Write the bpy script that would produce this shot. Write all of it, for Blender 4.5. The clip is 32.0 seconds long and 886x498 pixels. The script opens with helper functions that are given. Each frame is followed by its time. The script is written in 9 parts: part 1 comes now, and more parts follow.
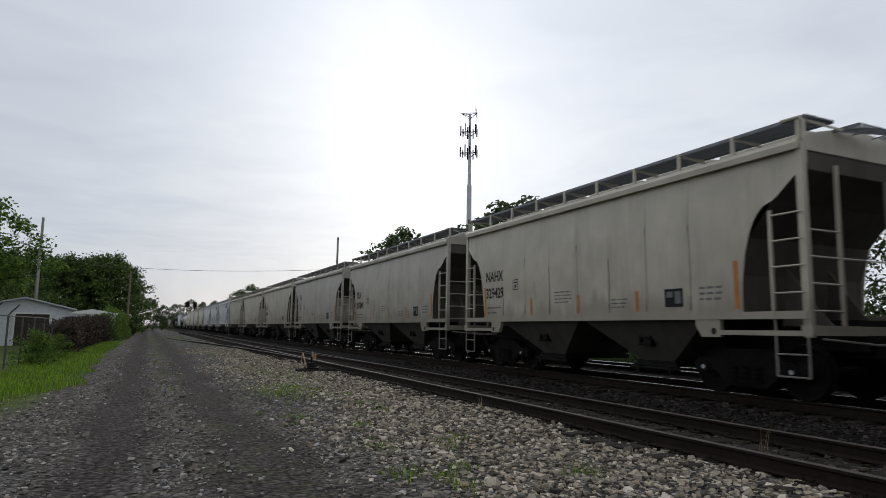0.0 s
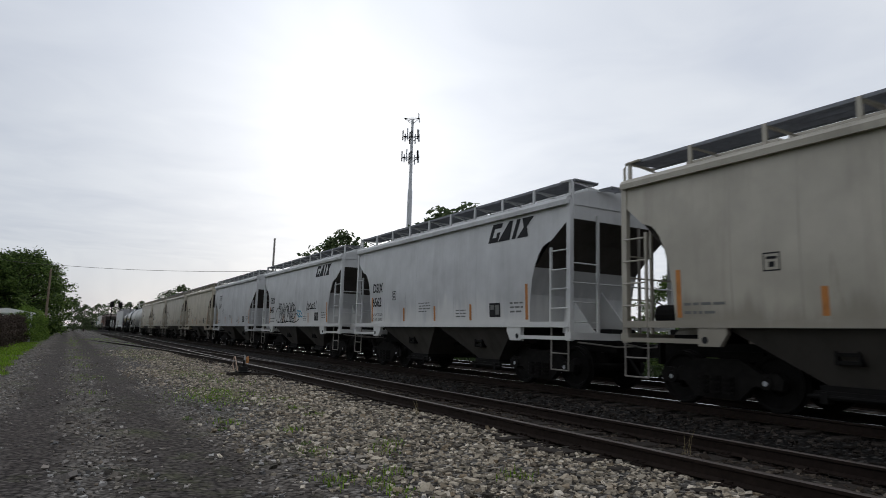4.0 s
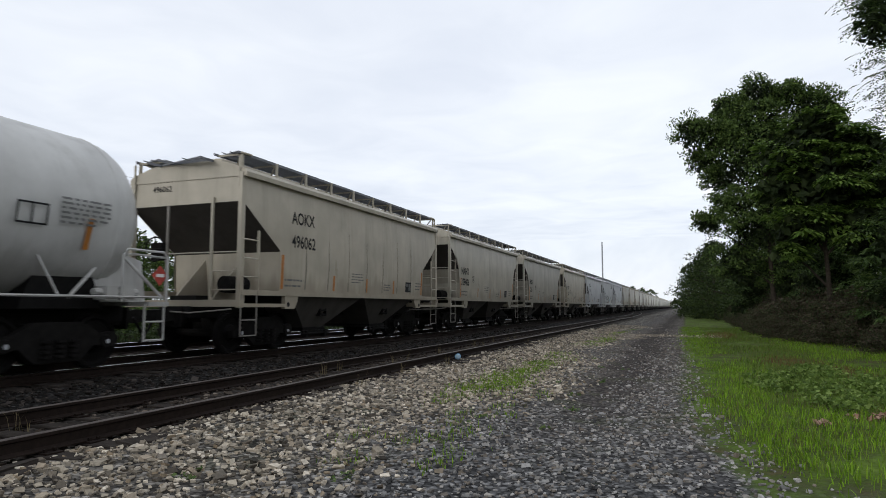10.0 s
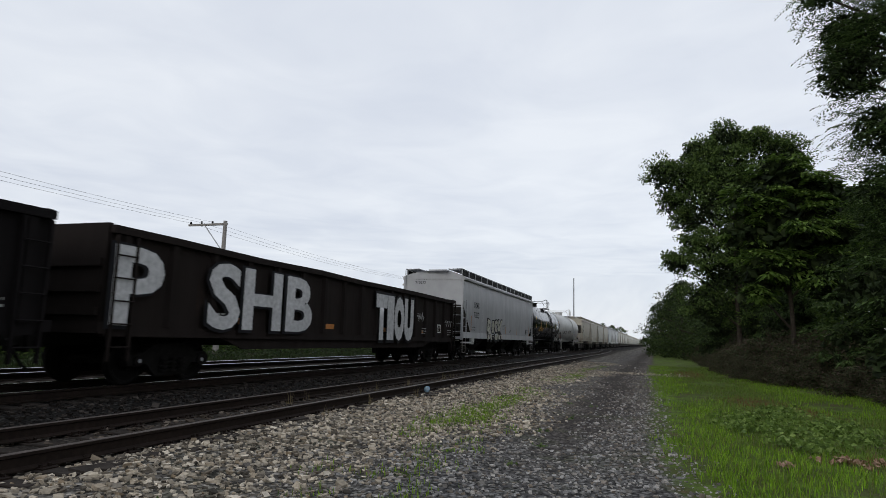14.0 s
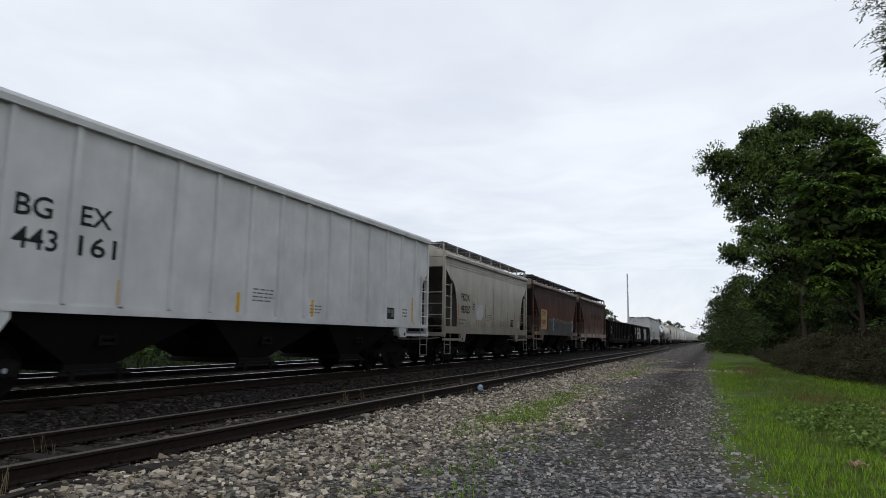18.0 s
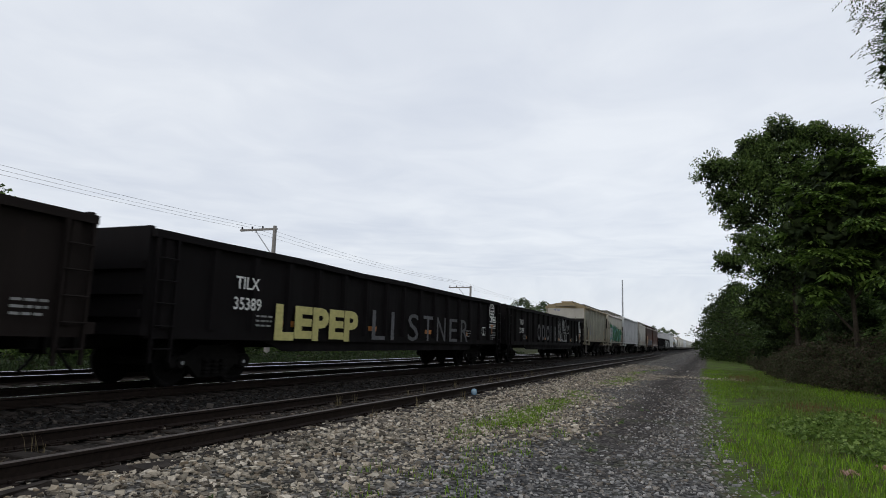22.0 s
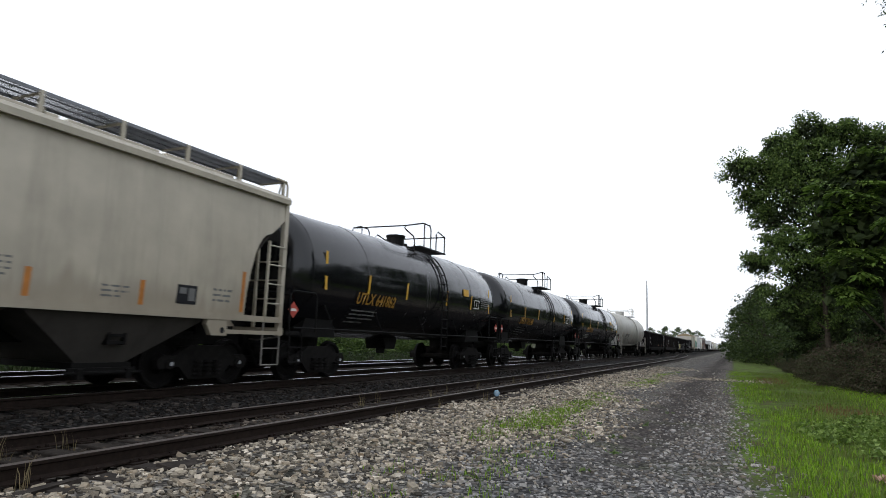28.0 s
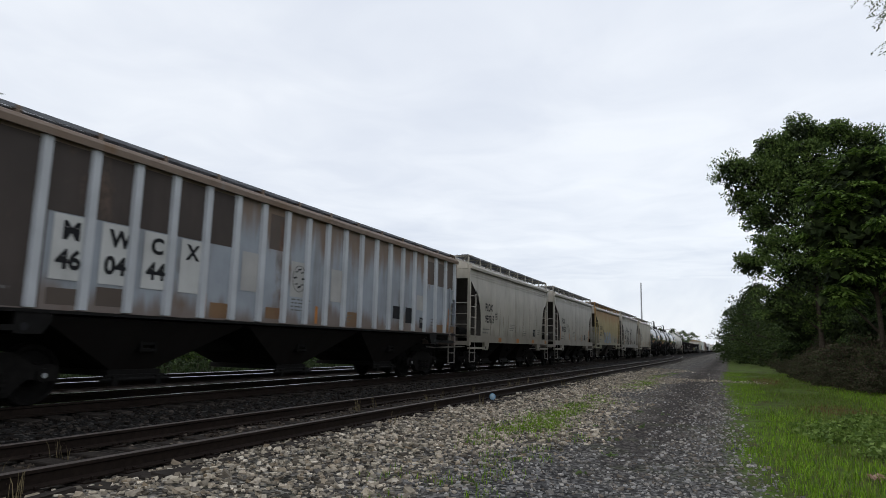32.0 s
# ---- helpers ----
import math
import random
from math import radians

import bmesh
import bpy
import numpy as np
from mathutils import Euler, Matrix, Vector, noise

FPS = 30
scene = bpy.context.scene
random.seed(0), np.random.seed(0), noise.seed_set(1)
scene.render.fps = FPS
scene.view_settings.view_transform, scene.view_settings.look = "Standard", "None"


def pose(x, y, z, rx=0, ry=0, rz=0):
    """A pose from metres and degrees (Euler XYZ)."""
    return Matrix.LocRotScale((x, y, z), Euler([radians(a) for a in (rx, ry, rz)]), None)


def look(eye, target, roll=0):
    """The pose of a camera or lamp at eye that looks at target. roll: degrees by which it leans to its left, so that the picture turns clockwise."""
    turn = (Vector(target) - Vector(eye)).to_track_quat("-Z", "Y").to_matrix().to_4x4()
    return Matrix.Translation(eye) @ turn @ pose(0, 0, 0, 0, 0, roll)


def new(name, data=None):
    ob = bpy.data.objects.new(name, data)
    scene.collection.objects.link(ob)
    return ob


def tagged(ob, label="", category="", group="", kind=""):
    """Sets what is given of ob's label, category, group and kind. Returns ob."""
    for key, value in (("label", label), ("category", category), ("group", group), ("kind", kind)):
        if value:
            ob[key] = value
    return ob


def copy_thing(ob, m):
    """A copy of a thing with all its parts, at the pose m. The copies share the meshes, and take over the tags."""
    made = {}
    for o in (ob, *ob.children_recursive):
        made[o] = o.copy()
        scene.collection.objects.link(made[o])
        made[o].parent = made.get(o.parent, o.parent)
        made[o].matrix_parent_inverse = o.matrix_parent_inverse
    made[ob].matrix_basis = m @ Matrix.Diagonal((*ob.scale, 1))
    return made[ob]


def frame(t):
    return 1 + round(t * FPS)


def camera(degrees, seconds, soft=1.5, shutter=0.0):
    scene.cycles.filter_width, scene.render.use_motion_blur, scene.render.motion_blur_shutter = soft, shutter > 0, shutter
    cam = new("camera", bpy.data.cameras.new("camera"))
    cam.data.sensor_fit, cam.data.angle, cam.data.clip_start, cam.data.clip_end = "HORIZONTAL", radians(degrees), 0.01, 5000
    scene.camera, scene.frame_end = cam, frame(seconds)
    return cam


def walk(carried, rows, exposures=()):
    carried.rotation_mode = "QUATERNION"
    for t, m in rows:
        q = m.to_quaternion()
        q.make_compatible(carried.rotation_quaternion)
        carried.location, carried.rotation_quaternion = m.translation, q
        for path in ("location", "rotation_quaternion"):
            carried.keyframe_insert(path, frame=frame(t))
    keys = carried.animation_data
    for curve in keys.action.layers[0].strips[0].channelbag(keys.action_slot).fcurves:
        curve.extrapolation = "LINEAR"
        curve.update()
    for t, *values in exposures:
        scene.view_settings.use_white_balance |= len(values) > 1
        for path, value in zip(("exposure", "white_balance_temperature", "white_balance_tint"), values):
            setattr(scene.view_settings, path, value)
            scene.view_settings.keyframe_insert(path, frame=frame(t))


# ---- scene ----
# World: x along the tracks, y across them, z = 0 at the rail head of the running track.
EYE = (0.0, 0.0, 1.05)
# t, yaw, pitch, roll
ROWS = [
    (0.0, 65.21, 7.24, -0.9), (0.5, 64.89, 7.37, -0.47), (1.0, 64.64, 7.45, -0.57),
    (1.5, 64.35, 7.49, -0.63), (2.0, 64.56, 7.53, -0.46), (2.5, 64.36, 7.5, -0.25),
    (3.5, 63.6, 7.6, -0.5), (4.0, 59.6, 7.8, -1.6), (4.5, 46.56, 8.28, -3.11),
    (4.7, 37.09, 8.82, -3.28), (4.9, 25.81, 8.16, -2.51), (5.2, 3.79, 7.01, -3.98),
    (5.5, -20.36, 6.12, -4.61), (5.7, -38.58, 5.03, -4.05), (5.9, -54.13, 4.67, -4.24),
    (6.0, -59.96, 4.37, -3.77), (6.5, -67.15, 3.49, -1.55), (7.0, -66.26, 5.83, -0.23),
    (7.5, -66.78, 5.41, 0.25), (8.0, -67.31, 5.23, -0.11), (8.5, -67.87, 4.94, -0.11),
    (9.0, -68.26, 4.87, -0.6), (9.5, -68.45, 4.76, -0.05), (10.0, -69.24, 5.18, 0.02),
    (10.5, -69.93, 5.84, -0.55), (10.6, -68.9, 5.75, -0.5), (10.7, -68.63, 5.75, -0.5), (11.0, -68.25, 5.8, -0.57), (11.5, -69.55, 6.23, -1.19),
    (12.0, -71.12, 6.93, -1.89), (12.5, -72.43, 7.44, -2.24), (13.0, -72.43, 7.9, -1.84),
    (13.5, -72.32, 8.05, -1.73), (14.5, -71.3, 8.0, -1.6), (15.5, -69.72, 7.93, -1.47),
    (16.0, -67.6, 7.73, -1.34), (16.5, -67.15, 7.66, -0.89), (17.0, -66.75, 7.69, -0.88),
    (17.5, -66.67, 7.73, -0.4), (18.0, -67.21, 7.82, -0.91), (18.5, -67.46, 7.89, -1.23),
    (19.0, -67.65, 7.96, -1.49), (19.5, -68.61, 8.04, -1.16), (20.0, -69.14, 8.06, -1.56),
    (20.5, -68.93, 8.03, -1.48), (21.0, -68.33, 8.03, -1.47), (21.5, -68.01, 8.11, -1.69),
    (22.0, -67.7, 8.15, -1.74), (22.5, -67.51, 8.24, -1.44), (23.0, -66.48, 8.06, -1.11),
    (23.5, -66.21, 8.08, -1.52), (24.0, -66.0, 8.02, -1.38), (24.5, -65.68, 8.01, -0.63),
    (25.0, -65.42, 7.94, -0.44), (25.5, -65.42, 7.93, -1.29), (26.5, -65.5, 7.98, -1.45),
    (27.5, -65.63, 8.03, -1.61), (28.0, -65.7, 8.17, -1.88), (28.5, -65.73, 8.32, -1.62),
    (29.0, -65.56, 8.39, -0.94), (29.5, -65.46, 8.4, -0.46), (30.0, -65.5, 8.38, -0.7),
    (30.5, -65.49, 8.42, -0.62), (31.0, -65.63, 8.41, -0.56), (31.5, -65.83, 8.47, -1.01),
    (32.0, -66.12, 8.54, -1.27),
]
cam = camera(69.76, 32.0, soft=0.8, shutter=0.1)
walk(cam, [(t, pose(*EYE, 90 + p, r, w)) for t, w, p, r in ROWS],
     exposures=[(0, -0.2), (4.9, -0.18), (5.2, 0.0), (5.5, 0.45), (5.8, 0.95), (6.3, 1.05), (7.2, 0.48), (9, 0.25), (10, 0.17), (12.5, 0.1), (16, -0.16), (16.7, 0.1), (17.5, 0.1), (19, 0.06), (21, 0.0), (22, -0.04), (23.2, -0.2), (24.2, -0.1), (25.2, 0.03), (27.5, 0.55), (28.1, 0.56), (28.6, 0.32), (29.2, 0.2), (29.8, 0.14), (32, 0.1)])

TRACK_Y = 10.5      # centre of the track with the train
TRACK2_Y = 14.6     # centre of the track behind it
SIDING_Y = 6.55     # centre of the near siding
SIDING_Z = -0.145
GROUND_Z = -0.45
SPEED = 18.48
UNIT = 8.94

# ---------------------------------------------------------------- world and light
world = bpy.data.worlds.new("world")
scene.world = world
world.use_nodes = True


def build_sky():
    nt = world.node_tree
    nt.nodes.clear()
    N, L = nt.nodes.new, nt.links.new
    out, bg = N("ShaderNodeOutputWorld"), N("ShaderNodeBackground")
    co = N("ShaderNodeTexCoord")
    sep = N("ShaderNodeSeparateXYZ")
    L(co.outputs["Generated"], sep.inputs[0])
    # clouds laid on a high flat layer
    up = N("ShaderNodeMath"); up.operation = "MAXIMUM"; up.inputs[1].default_value = 0.10
    L(sep.outputs[2], up.inputs[0])
    div = N("ShaderNodeVectorMath"); div.operation = "DIVIDE"
    L(co.outputs["Generated"], div.inputs[0]); L(up.outputs[0], div.inputs[1])
    n1 = N("ShaderNodeTexNoise"); n1.inputs["Scale"].default_value = 0.55; n1.inputs["Detail"].default_value = 5; n1.inputs["Roughness"].default_value = 0.5
    L(div.outputs[0], n1.inputs["Vector"])
    n2 = N("ShaderNodeTexNoise"); n2.inputs["Scale"].default_value = 1.7; n2.inputs["Detail"].default_value = 4; n2.inputs["Roughness"].default_value = 0.5; n2.inputs["Distortion"].default_value = 0.6
    L(div.outputs[0], n2.inputs["Vector"])
    both = N("ShaderNodeMixRGB"); both.inputs[0].default_value = 0.42
    L(n1.outputs[0], both.inputs[1]); L(n2.outputs[0], both.inputs[2])
    ramp = N("ShaderNodeValToRGB")
    ramp.color_ramp.elements[0].position, ramp.color_ramp.elements[0].color = 0.33, (0.650, 0.695, 0.785, 1)
    ramp.color_ramp.elements[1].position, ramp.color_ramp.elements[1].color = 0.66, (0.82, 0.855, 0.91, 1)
    L(both.outputs[0], ramp.inputs[0])
    # the sun's glow through the cloud
    dot = N("ShaderNodeVectorMath"); dot.operation = "DOT_PRODUCT"
    dot.inputs[1].default_value = SUN_DIR
    nrm = N("ShaderNodeVectorMath"); nrm.operation = "NORMALIZE"
    L(co.outputs["Generated"], nrm.inputs[0]); L(nrm.outputs[0], dot.inputs[0])
    pos = N("ShaderNodeMath"); pos.operation = "MAXIMUM"; pos.inputs[1].default_value = 0.0
    L(dot.outputs["Value"], pos.inputs[0])
    wide = N("ShaderNodeMath"); wide.operation = "POWER"; wide.inputs[1].default_value = 20.0
    L(pos.outputs[0], wide.inputs[0])
    g = N("ShaderNodeMixRGB"); g.blend_type = "MULTIPLY"; g.inputs[0].default_value = 1.0; g.inputs[2].default_value = (0.27, 0.295, 0.32, 1)
    L(wide.outputs[0], g.inputs[1])
    add = N("ShaderNodeMixRGB"); add.blend_type = "ADD"; add.inputs[0].default_value = 1.0
    L(ramp.outputs[0], add.inputs[1]); L(g.outputs[0], add.inputs[2])
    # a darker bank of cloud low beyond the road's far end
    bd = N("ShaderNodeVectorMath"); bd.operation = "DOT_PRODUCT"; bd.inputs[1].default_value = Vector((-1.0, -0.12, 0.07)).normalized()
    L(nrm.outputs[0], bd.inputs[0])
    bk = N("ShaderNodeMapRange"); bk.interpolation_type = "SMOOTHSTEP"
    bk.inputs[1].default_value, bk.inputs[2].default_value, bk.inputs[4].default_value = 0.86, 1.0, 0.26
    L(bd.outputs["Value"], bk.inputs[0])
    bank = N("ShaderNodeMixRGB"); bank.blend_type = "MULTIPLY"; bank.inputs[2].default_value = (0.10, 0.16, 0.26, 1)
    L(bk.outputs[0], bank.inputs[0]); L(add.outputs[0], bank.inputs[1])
    # thin blue air of the upper sky mixed in
    sky = N("ShaderNodeTexSky"); sky.sky_type = "NISHITA"; sky.sun_disc = False
    sky.sun_elevation, sky.sun_rotation = radians(SUN_EL), radians(SUN_AZ)
    mul = N("ShaderNodeMixRGB"); mul.blend_type = "MIX"; mul.inputs[0].default_value = 0.01
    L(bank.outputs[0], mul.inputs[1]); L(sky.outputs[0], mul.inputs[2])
    L(mul.outputs[0], bg.inputs[0])
    bg.inputs[1].default_value = 1.0
    L(bg.outputs[0], out.inputs[0])


SUN_AZ, SUN_EL = -70.0, 20.0     # right of +y, above the horizon
SUN_DIR = Vector((math.sin(radians(SUN_AZ)) * math.cos(radians(SUN_EL)), math.cos(radians(SUN_AZ)) * math.cos(radians(SUN_EL)), math.sin(radians(SUN_EL))))
build_sky()
sun = new("sun", bpy.data.lights.new("sun", "SUN"))
sun.data.energy, sun.data.angle, sun.data.color = 0.6, radians(25), (1.0, 0.97, 0.92)
sun.matrix_world = look(SUN_DIR * 200, (0, 0, 0))


# ---------------------------------------------------------------- materials
MATS = {}


def node_mat(name):
    m = bpy.data.materials.new(name)
    m.use_nodes = True
    nt = m.node_tree
    return m, nt, nt.nodes["Principled BSDF"]


def ramp_node(nt, fac, stops):
    r = nt.nodes.new("ShaderNodeValToRGB")
    e = r.color_ramp.elements
    e[0].position, e[0].color = stops[0][0], (*stops[0][1], 1)
    e[1].position, e[1].color = stops[-1][0], (*stops[-1][1], 1)
    for p, c in stops[1:-1]:
        k = e.new(p); k.color = (*c, 1)
    nt.links.new(fac, r.inputs[0])
    return r


def noise_node(nt, scale, detail=4, rough=0.55, stretch=None):
    co = nt.nodes.new("ShaderNodeTexCoord")
    n = nt.nodes.new("ShaderNodeTexNoise")
    n.inputs["Scale"].default_value, n.inputs["Detail"].default_value, n.inputs["Roughness"].default_value = scale, detail, rough
    src = co.outputs["Object"]
    if stretch:
        mp = nt.nodes.new("ShaderNodeMapping")
        mp.inputs["Scale"].default_value = stretch
        nt.links.new(src, mp.inputs[0])
        src = mp.outputs[0]
    nt.links.new(src, n.inputs["Vector"])
    return n


def mix_node(nt, fac, a, b, blend="MIX"):
    m = nt.nodes.new("ShaderNodeMixRGB")
    m.blend_type = blend
    for k, v in ((0, fac), (1, a), (2, b)):
        if isinstance(v, (int, float)):
            m.inputs[k].default_value = v
        elif isinstance(v, tuple):
            m.inputs[k].default_value = (*v, 1)
        else:
            nt.links.new(v, m.inputs[k])
    return m


def bump(nt, b, height, strength, dist=0.02):
    n = nt.nodes.new("ShaderNodeBump")
    n.inputs["Strength"].default_value, n.inputs["Distance"].default_value = strength, dist
    nt.links.new(height, n.inputs["Height"])
    nt.links.new(n.outputs[0], b.inputs["Normal"])


def paint(name, col, grime=0.5, rust=0.0, rough=0.5, dirt=(0.10, 0.085, 0.065), rust_col=(0.12, 0.05, 0.025), spec=0.5, wave=0.3, runs=()):
    """Weathered car paint: grain, vertical run-off streaks, broad grime, rust blooms.
    runs: stains and shade tones that creep from a height: colour, that height, the reach (down, or up where negative),
    strength."""
    if name in MATS:
        return MATS[name]
    m, nt, b = node_mat(name)
    c0 = tuple(min(1, v * 1.06) for v in col)
    c1 = tuple(v * 0.84 for v in col)
    n1 = noise_node(nt, 1.3, 5)
    base = ramp_node(nt, n1.outputs[0], [(0.3, c1), (0.7, c0)])
    st = noise_node(nt, 2.1, 7, 0.68, (1.0, 1.0, 0.11))
    stf = ramp_node(nt, st.outputs[0], [(0.50, (0, 0, 0)), (0.80, (grime * 0.75,) * 3)])
    cur = mix_node(nt, stf.outputs[0], base.outputs[0], dirt)
    n2 = noise_node(nt, 0.45, 3)
    bf = ramp_node(nt, n2.outputs[0], [(0.45, (0, 0, 0)), (0.8, (grime * 0.6,) * 3)])
    cur = mix_node(nt, bf.outputs[0], cur.outputs[0], dirt)
    if rust > 0:
        rn = noise_node(nt, 1.1, 7, 0.65, (1.0, 1.0, 0.35))
        lo = 0.72 - 0.32 * rust
        rf = ramp_node(nt, rn.outputs[0], [(lo, (0, 0, 0)), (lo + 0.12, (0.9, 0.9, 0.9))])
        rn2 = noise_node(nt, 6, 5)
        rc = ramp_node(nt, rn2.outputs[0], [(0.35, tuple(v * 0.55 for v in rust_col)), (0.7, tuple(v * 1.7 for v in rust_col))])
        cur = mix_node(nt, rf.outputs[0], cur.outputs[0], rc.outputs[0])
    for rcol, top, reach, amount in runs:
        co = nt.nodes.new("ShaderNodeTexCoord")
        sp = nt.nodes.new("ShaderNodeSeparateXYZ")
        nt.links.new(co.outputs["Object"], sp.inputs[0])
        mr = nt.nodes.new("ShaderNodeMapRange")
        mr.inputs[1].default_value, mr.inputs[2].default_value, mr.inputs[3].default_value, mr.inputs[4].default_value = top - reach, top, 0.0, 0.8
        nt.links.new(sp.outputs[2], mr.inputs[0])
        fine, broad = noise_node(nt, 3.4, 5, 0.6, (1.0, 1.0, 0.07)), noise_node(nt, 0.55, 4, 0.6, (1.0, 1.0, 0.4))
        sm = nt.nodes.new("ShaderNodeMath")
        nt.links.new(fine.outputs[0], sm.inputs[0]); nt.links.new(broad.outputs[0], sm.inputs[1])
        s2 = nt.nodes.new("ShaderNodeMath")
        nt.links.new(sm.outputs[0], s2.inputs[0]); nt.links.new(mr.outputs[0], s2.inputs[1])
        m2 = nt.nodes.new("ShaderNodeMapRange")
        m2.interpolation_type = "SMOOTHSTEP"
        m2.inputs[1].default_value, m2.inputs[2].default_value, m2.inputs[4].default_value = 1.25, 1.68, amount
        nt.links.new(s2.outputs[0], m2.inputs[0])
        cur = mix_node(nt, m2.outputs[0], cur.outputs[0], rcol)
    nt.links.new(cur.outputs[0], b.inputs["Base Color"])
    rr = ramp_node(nt, st.outputs[0], [(0.3, (rough,) * 3), (0.8, (min(1, rough + 0.3),) * 3)])
    nt.links.new(rr.outputs[0], b.inputs["Roughness"])
    b.inputs["Specular IOR Level"].default_value = spec
    n3 = noise_node(nt, 1.1, 3, 0.45, (1.8, 1.0, 0.28))
    bump(nt, b, n3.outputs[0], wave, 0.05)
    MATS[name] = m
    return m


def plain(name, col, rough=0.7, metal=0.0, var=0.35, scale=8.0, bumps=0.2):
    """A surface with two scales of variation round one colour."""
    if name in MATS:
        return MATS[name]
    m, nt, b = node_mat(name)
    n1, n2 = noise_node(nt, scale, 6, 0.6), noise_node(nt, scale * 0.13, 3)
    r1 = ramp_node(nt, n1.outputs[0], [(0.25, tuple(v * (1 - var) for v in col)), (0.75, tuple(min(1, v * (1 + var)) for v in col))])
    r2 = ramp_node(nt, n2.outputs[0], [(0.3, (1 - var * 0.6,) * 3), (0.7, (1.0,) * 3)])
    mx = mix_node(nt, 1.0, r1.outputs[0], r2.outputs[0], "MULTIPLY")
    nt.links.new(mx.outputs[0], b.inputs["Base Color"])
    b.inputs["Roughness"].default_value, b.inputs["Metallic"].default_value = rough, metal
    b.inputs["Specular IOR Level"].default_value = 0.5 if rough < 0.6 else 0.12
    if bumps:
        bump(nt, b, n1.outputs[0], bumps, 0.02)
    MATS[name] = m
    return m


def island_mat(name, cols, rough=0.85, grain=30.0, trans=0.0):
    """Each loose piece of a joined mesh takes its own colour."""
    m, nt, b = node_mat(name)
    geo = nt.nodes.new("ShaderNodeNewGeometry")
    r = ramp_node(nt, geo.outputs["Random Per Island"], [(i / (len(cols) - 1), c) for i, c in enumerate(cols)])
    n1 = noise_node(nt, grain, 4)
    r2 = ramp_node(nt, n1.outputs[0], [(0.3, (0.7,) * 3), (0.7, (1.0,) * 3)])
    mx = mix_node(nt, 1.0, r.outputs[0], r2.outputs[0], "MULTIPLY")
    nt.links.new(mx.outputs[0], b.inputs["Base Color"])
    b.inputs["Roughness"].default_value = rough
    b.inputs["Specular IOR Level"].default_value = 0.12
    if trans:
        tr = nt.nodes.new("ShaderNodeBsdfTranslucent")
        nt.links.new(mx.outputs[0], tr.inputs[0])
        ms = nt.nodes.new("ShaderNodeMixShader")
        ms.inputs[0].default_value = trans
        nt.links.new(b.outputs[0], ms.inputs[1]); nt.links.new(tr.outputs[0], ms.inputs[2])
        nt.links.new(ms.outputs[0], nt.nodes["Material Output"].inputs[0])
    MATS[name] = m
    return m


STEEL = plain("black_steel", (0.008, 0.0075, 0.0072), 0.65)
TRUCK = plain("truck_steel", (0.010, 0.009, 0.0083), 0.8, 0.0, 0.5)
WHEEL = plain("wheel_steel", (0.006, 0.0053, 0.005), 0.7, 0.0)
GALV = plain("galvanised", (0.42, 0.43, 0.45), 0.5, 0.5, 0.2)
GRATE = plain("grating", (0.21, 0.217, 0.235), 0.6, 0.4, 0.2)
WHITE = plain("white_decal", (0.75, 0.75, 0.72), 0.6, 0, 0.1)
BLACK = plain("black_decal", (0.018, 0.018, 0.02), 0.6, 0, 0.1)
GREYTXT = plain("faded_decal", (0.16, 0.16, 0.155), 0.7, 0, 0.1)
YELLOW = plain("yellow_reflector", (0.62, 0.36, 0.03), 0.5, 0, 0.2)
ORANGE = plain("orange_reflector", (0.42, 0.16, 0.03), 0.5, 0, 0.25)
RAILSIDE = plain("rail_rust", (0.020, 0.0135, 0.0105), 0.75, 0.1, 0.4, 14)
RAILTOP = plain("rail_head", (0.11, 0.09, 0.08), 0.5, 0.5, 0.3, 10)
SHINY = plain("rail_polished", (0.62, 0.62, 0.63), 0.22, 0.95, 0.12, 10, 0.0)
TIE = plain("tie_wood", (0.042, 0.035, 0.030), 0.9, 0, 0.5, 9, 0.6)
WOOD = plain("pole_wood", (0.20, 0.155, 0.115), 0.9, 0, 0.3, 6, 0.4)
GREYWOOD = plain("weathered_pole", (0.30, 0.28, 0.26), 0.9, 0, 0.3, 6, 0.4)
BARK = plain("bark", (0.052, 0.043, 0.034), 0.95, 0, 0.5, 9, 0.8)


# ---------------------------------------------------------------- mesh helpers
def to_mesh(name, bm, mat, smooth=False):
    me = bpy.data.meshes.new(name)
    bm.to_mesh(me)
    bm.free()
    for mm in (mat if isinstance(mat, (list, tuple)) else [mat]):
        me.materials.append(mm)
    if smooth:
        me.polygons.foreach_set("use_smooth", [True] * len(me.polygons))
    return me


def part(name, bm, mat, parent=None, label="", smooth=False, at=None):
    """One mesh object under a thing or a part."""
    me = bm if isinstance(bm, bpy.types.Mesh) else to_mesh(name, bm, mat, smooth)
    ob = new(name, me)
    ob.parent = parent
    if at is not None:
        ob.matrix_basis = at
    if label:
        ob["label"] = label
    return ob


def empty(name, m=None):
    ob = new(name)
    ob.empty_display_size = 0.2
    if m is not None:
        ob.matrix_basis = m
    return ob


def box(bm, x0, x1, y0, y1, z0, z1, mi=0):
    v = [bm.verts.new(p) for p in ((x0, y0, z0), (x1, y0, z0), (x1, y1, z0), (x0, y1, z0), (x0, y0, z1), (x1, y0, z1), (x1, y1, z1), (x0, y1, z1))]
    for q in ((0, 3, 2, 1), (4, 5, 6, 7), (0, 1, 5, 4), (1, 2, 6, 5), (2, 3, 7, 6), (3, 0, 4, 7)):
        bm.faces.new([v[i] for i in q]).material_index = mi
    return v


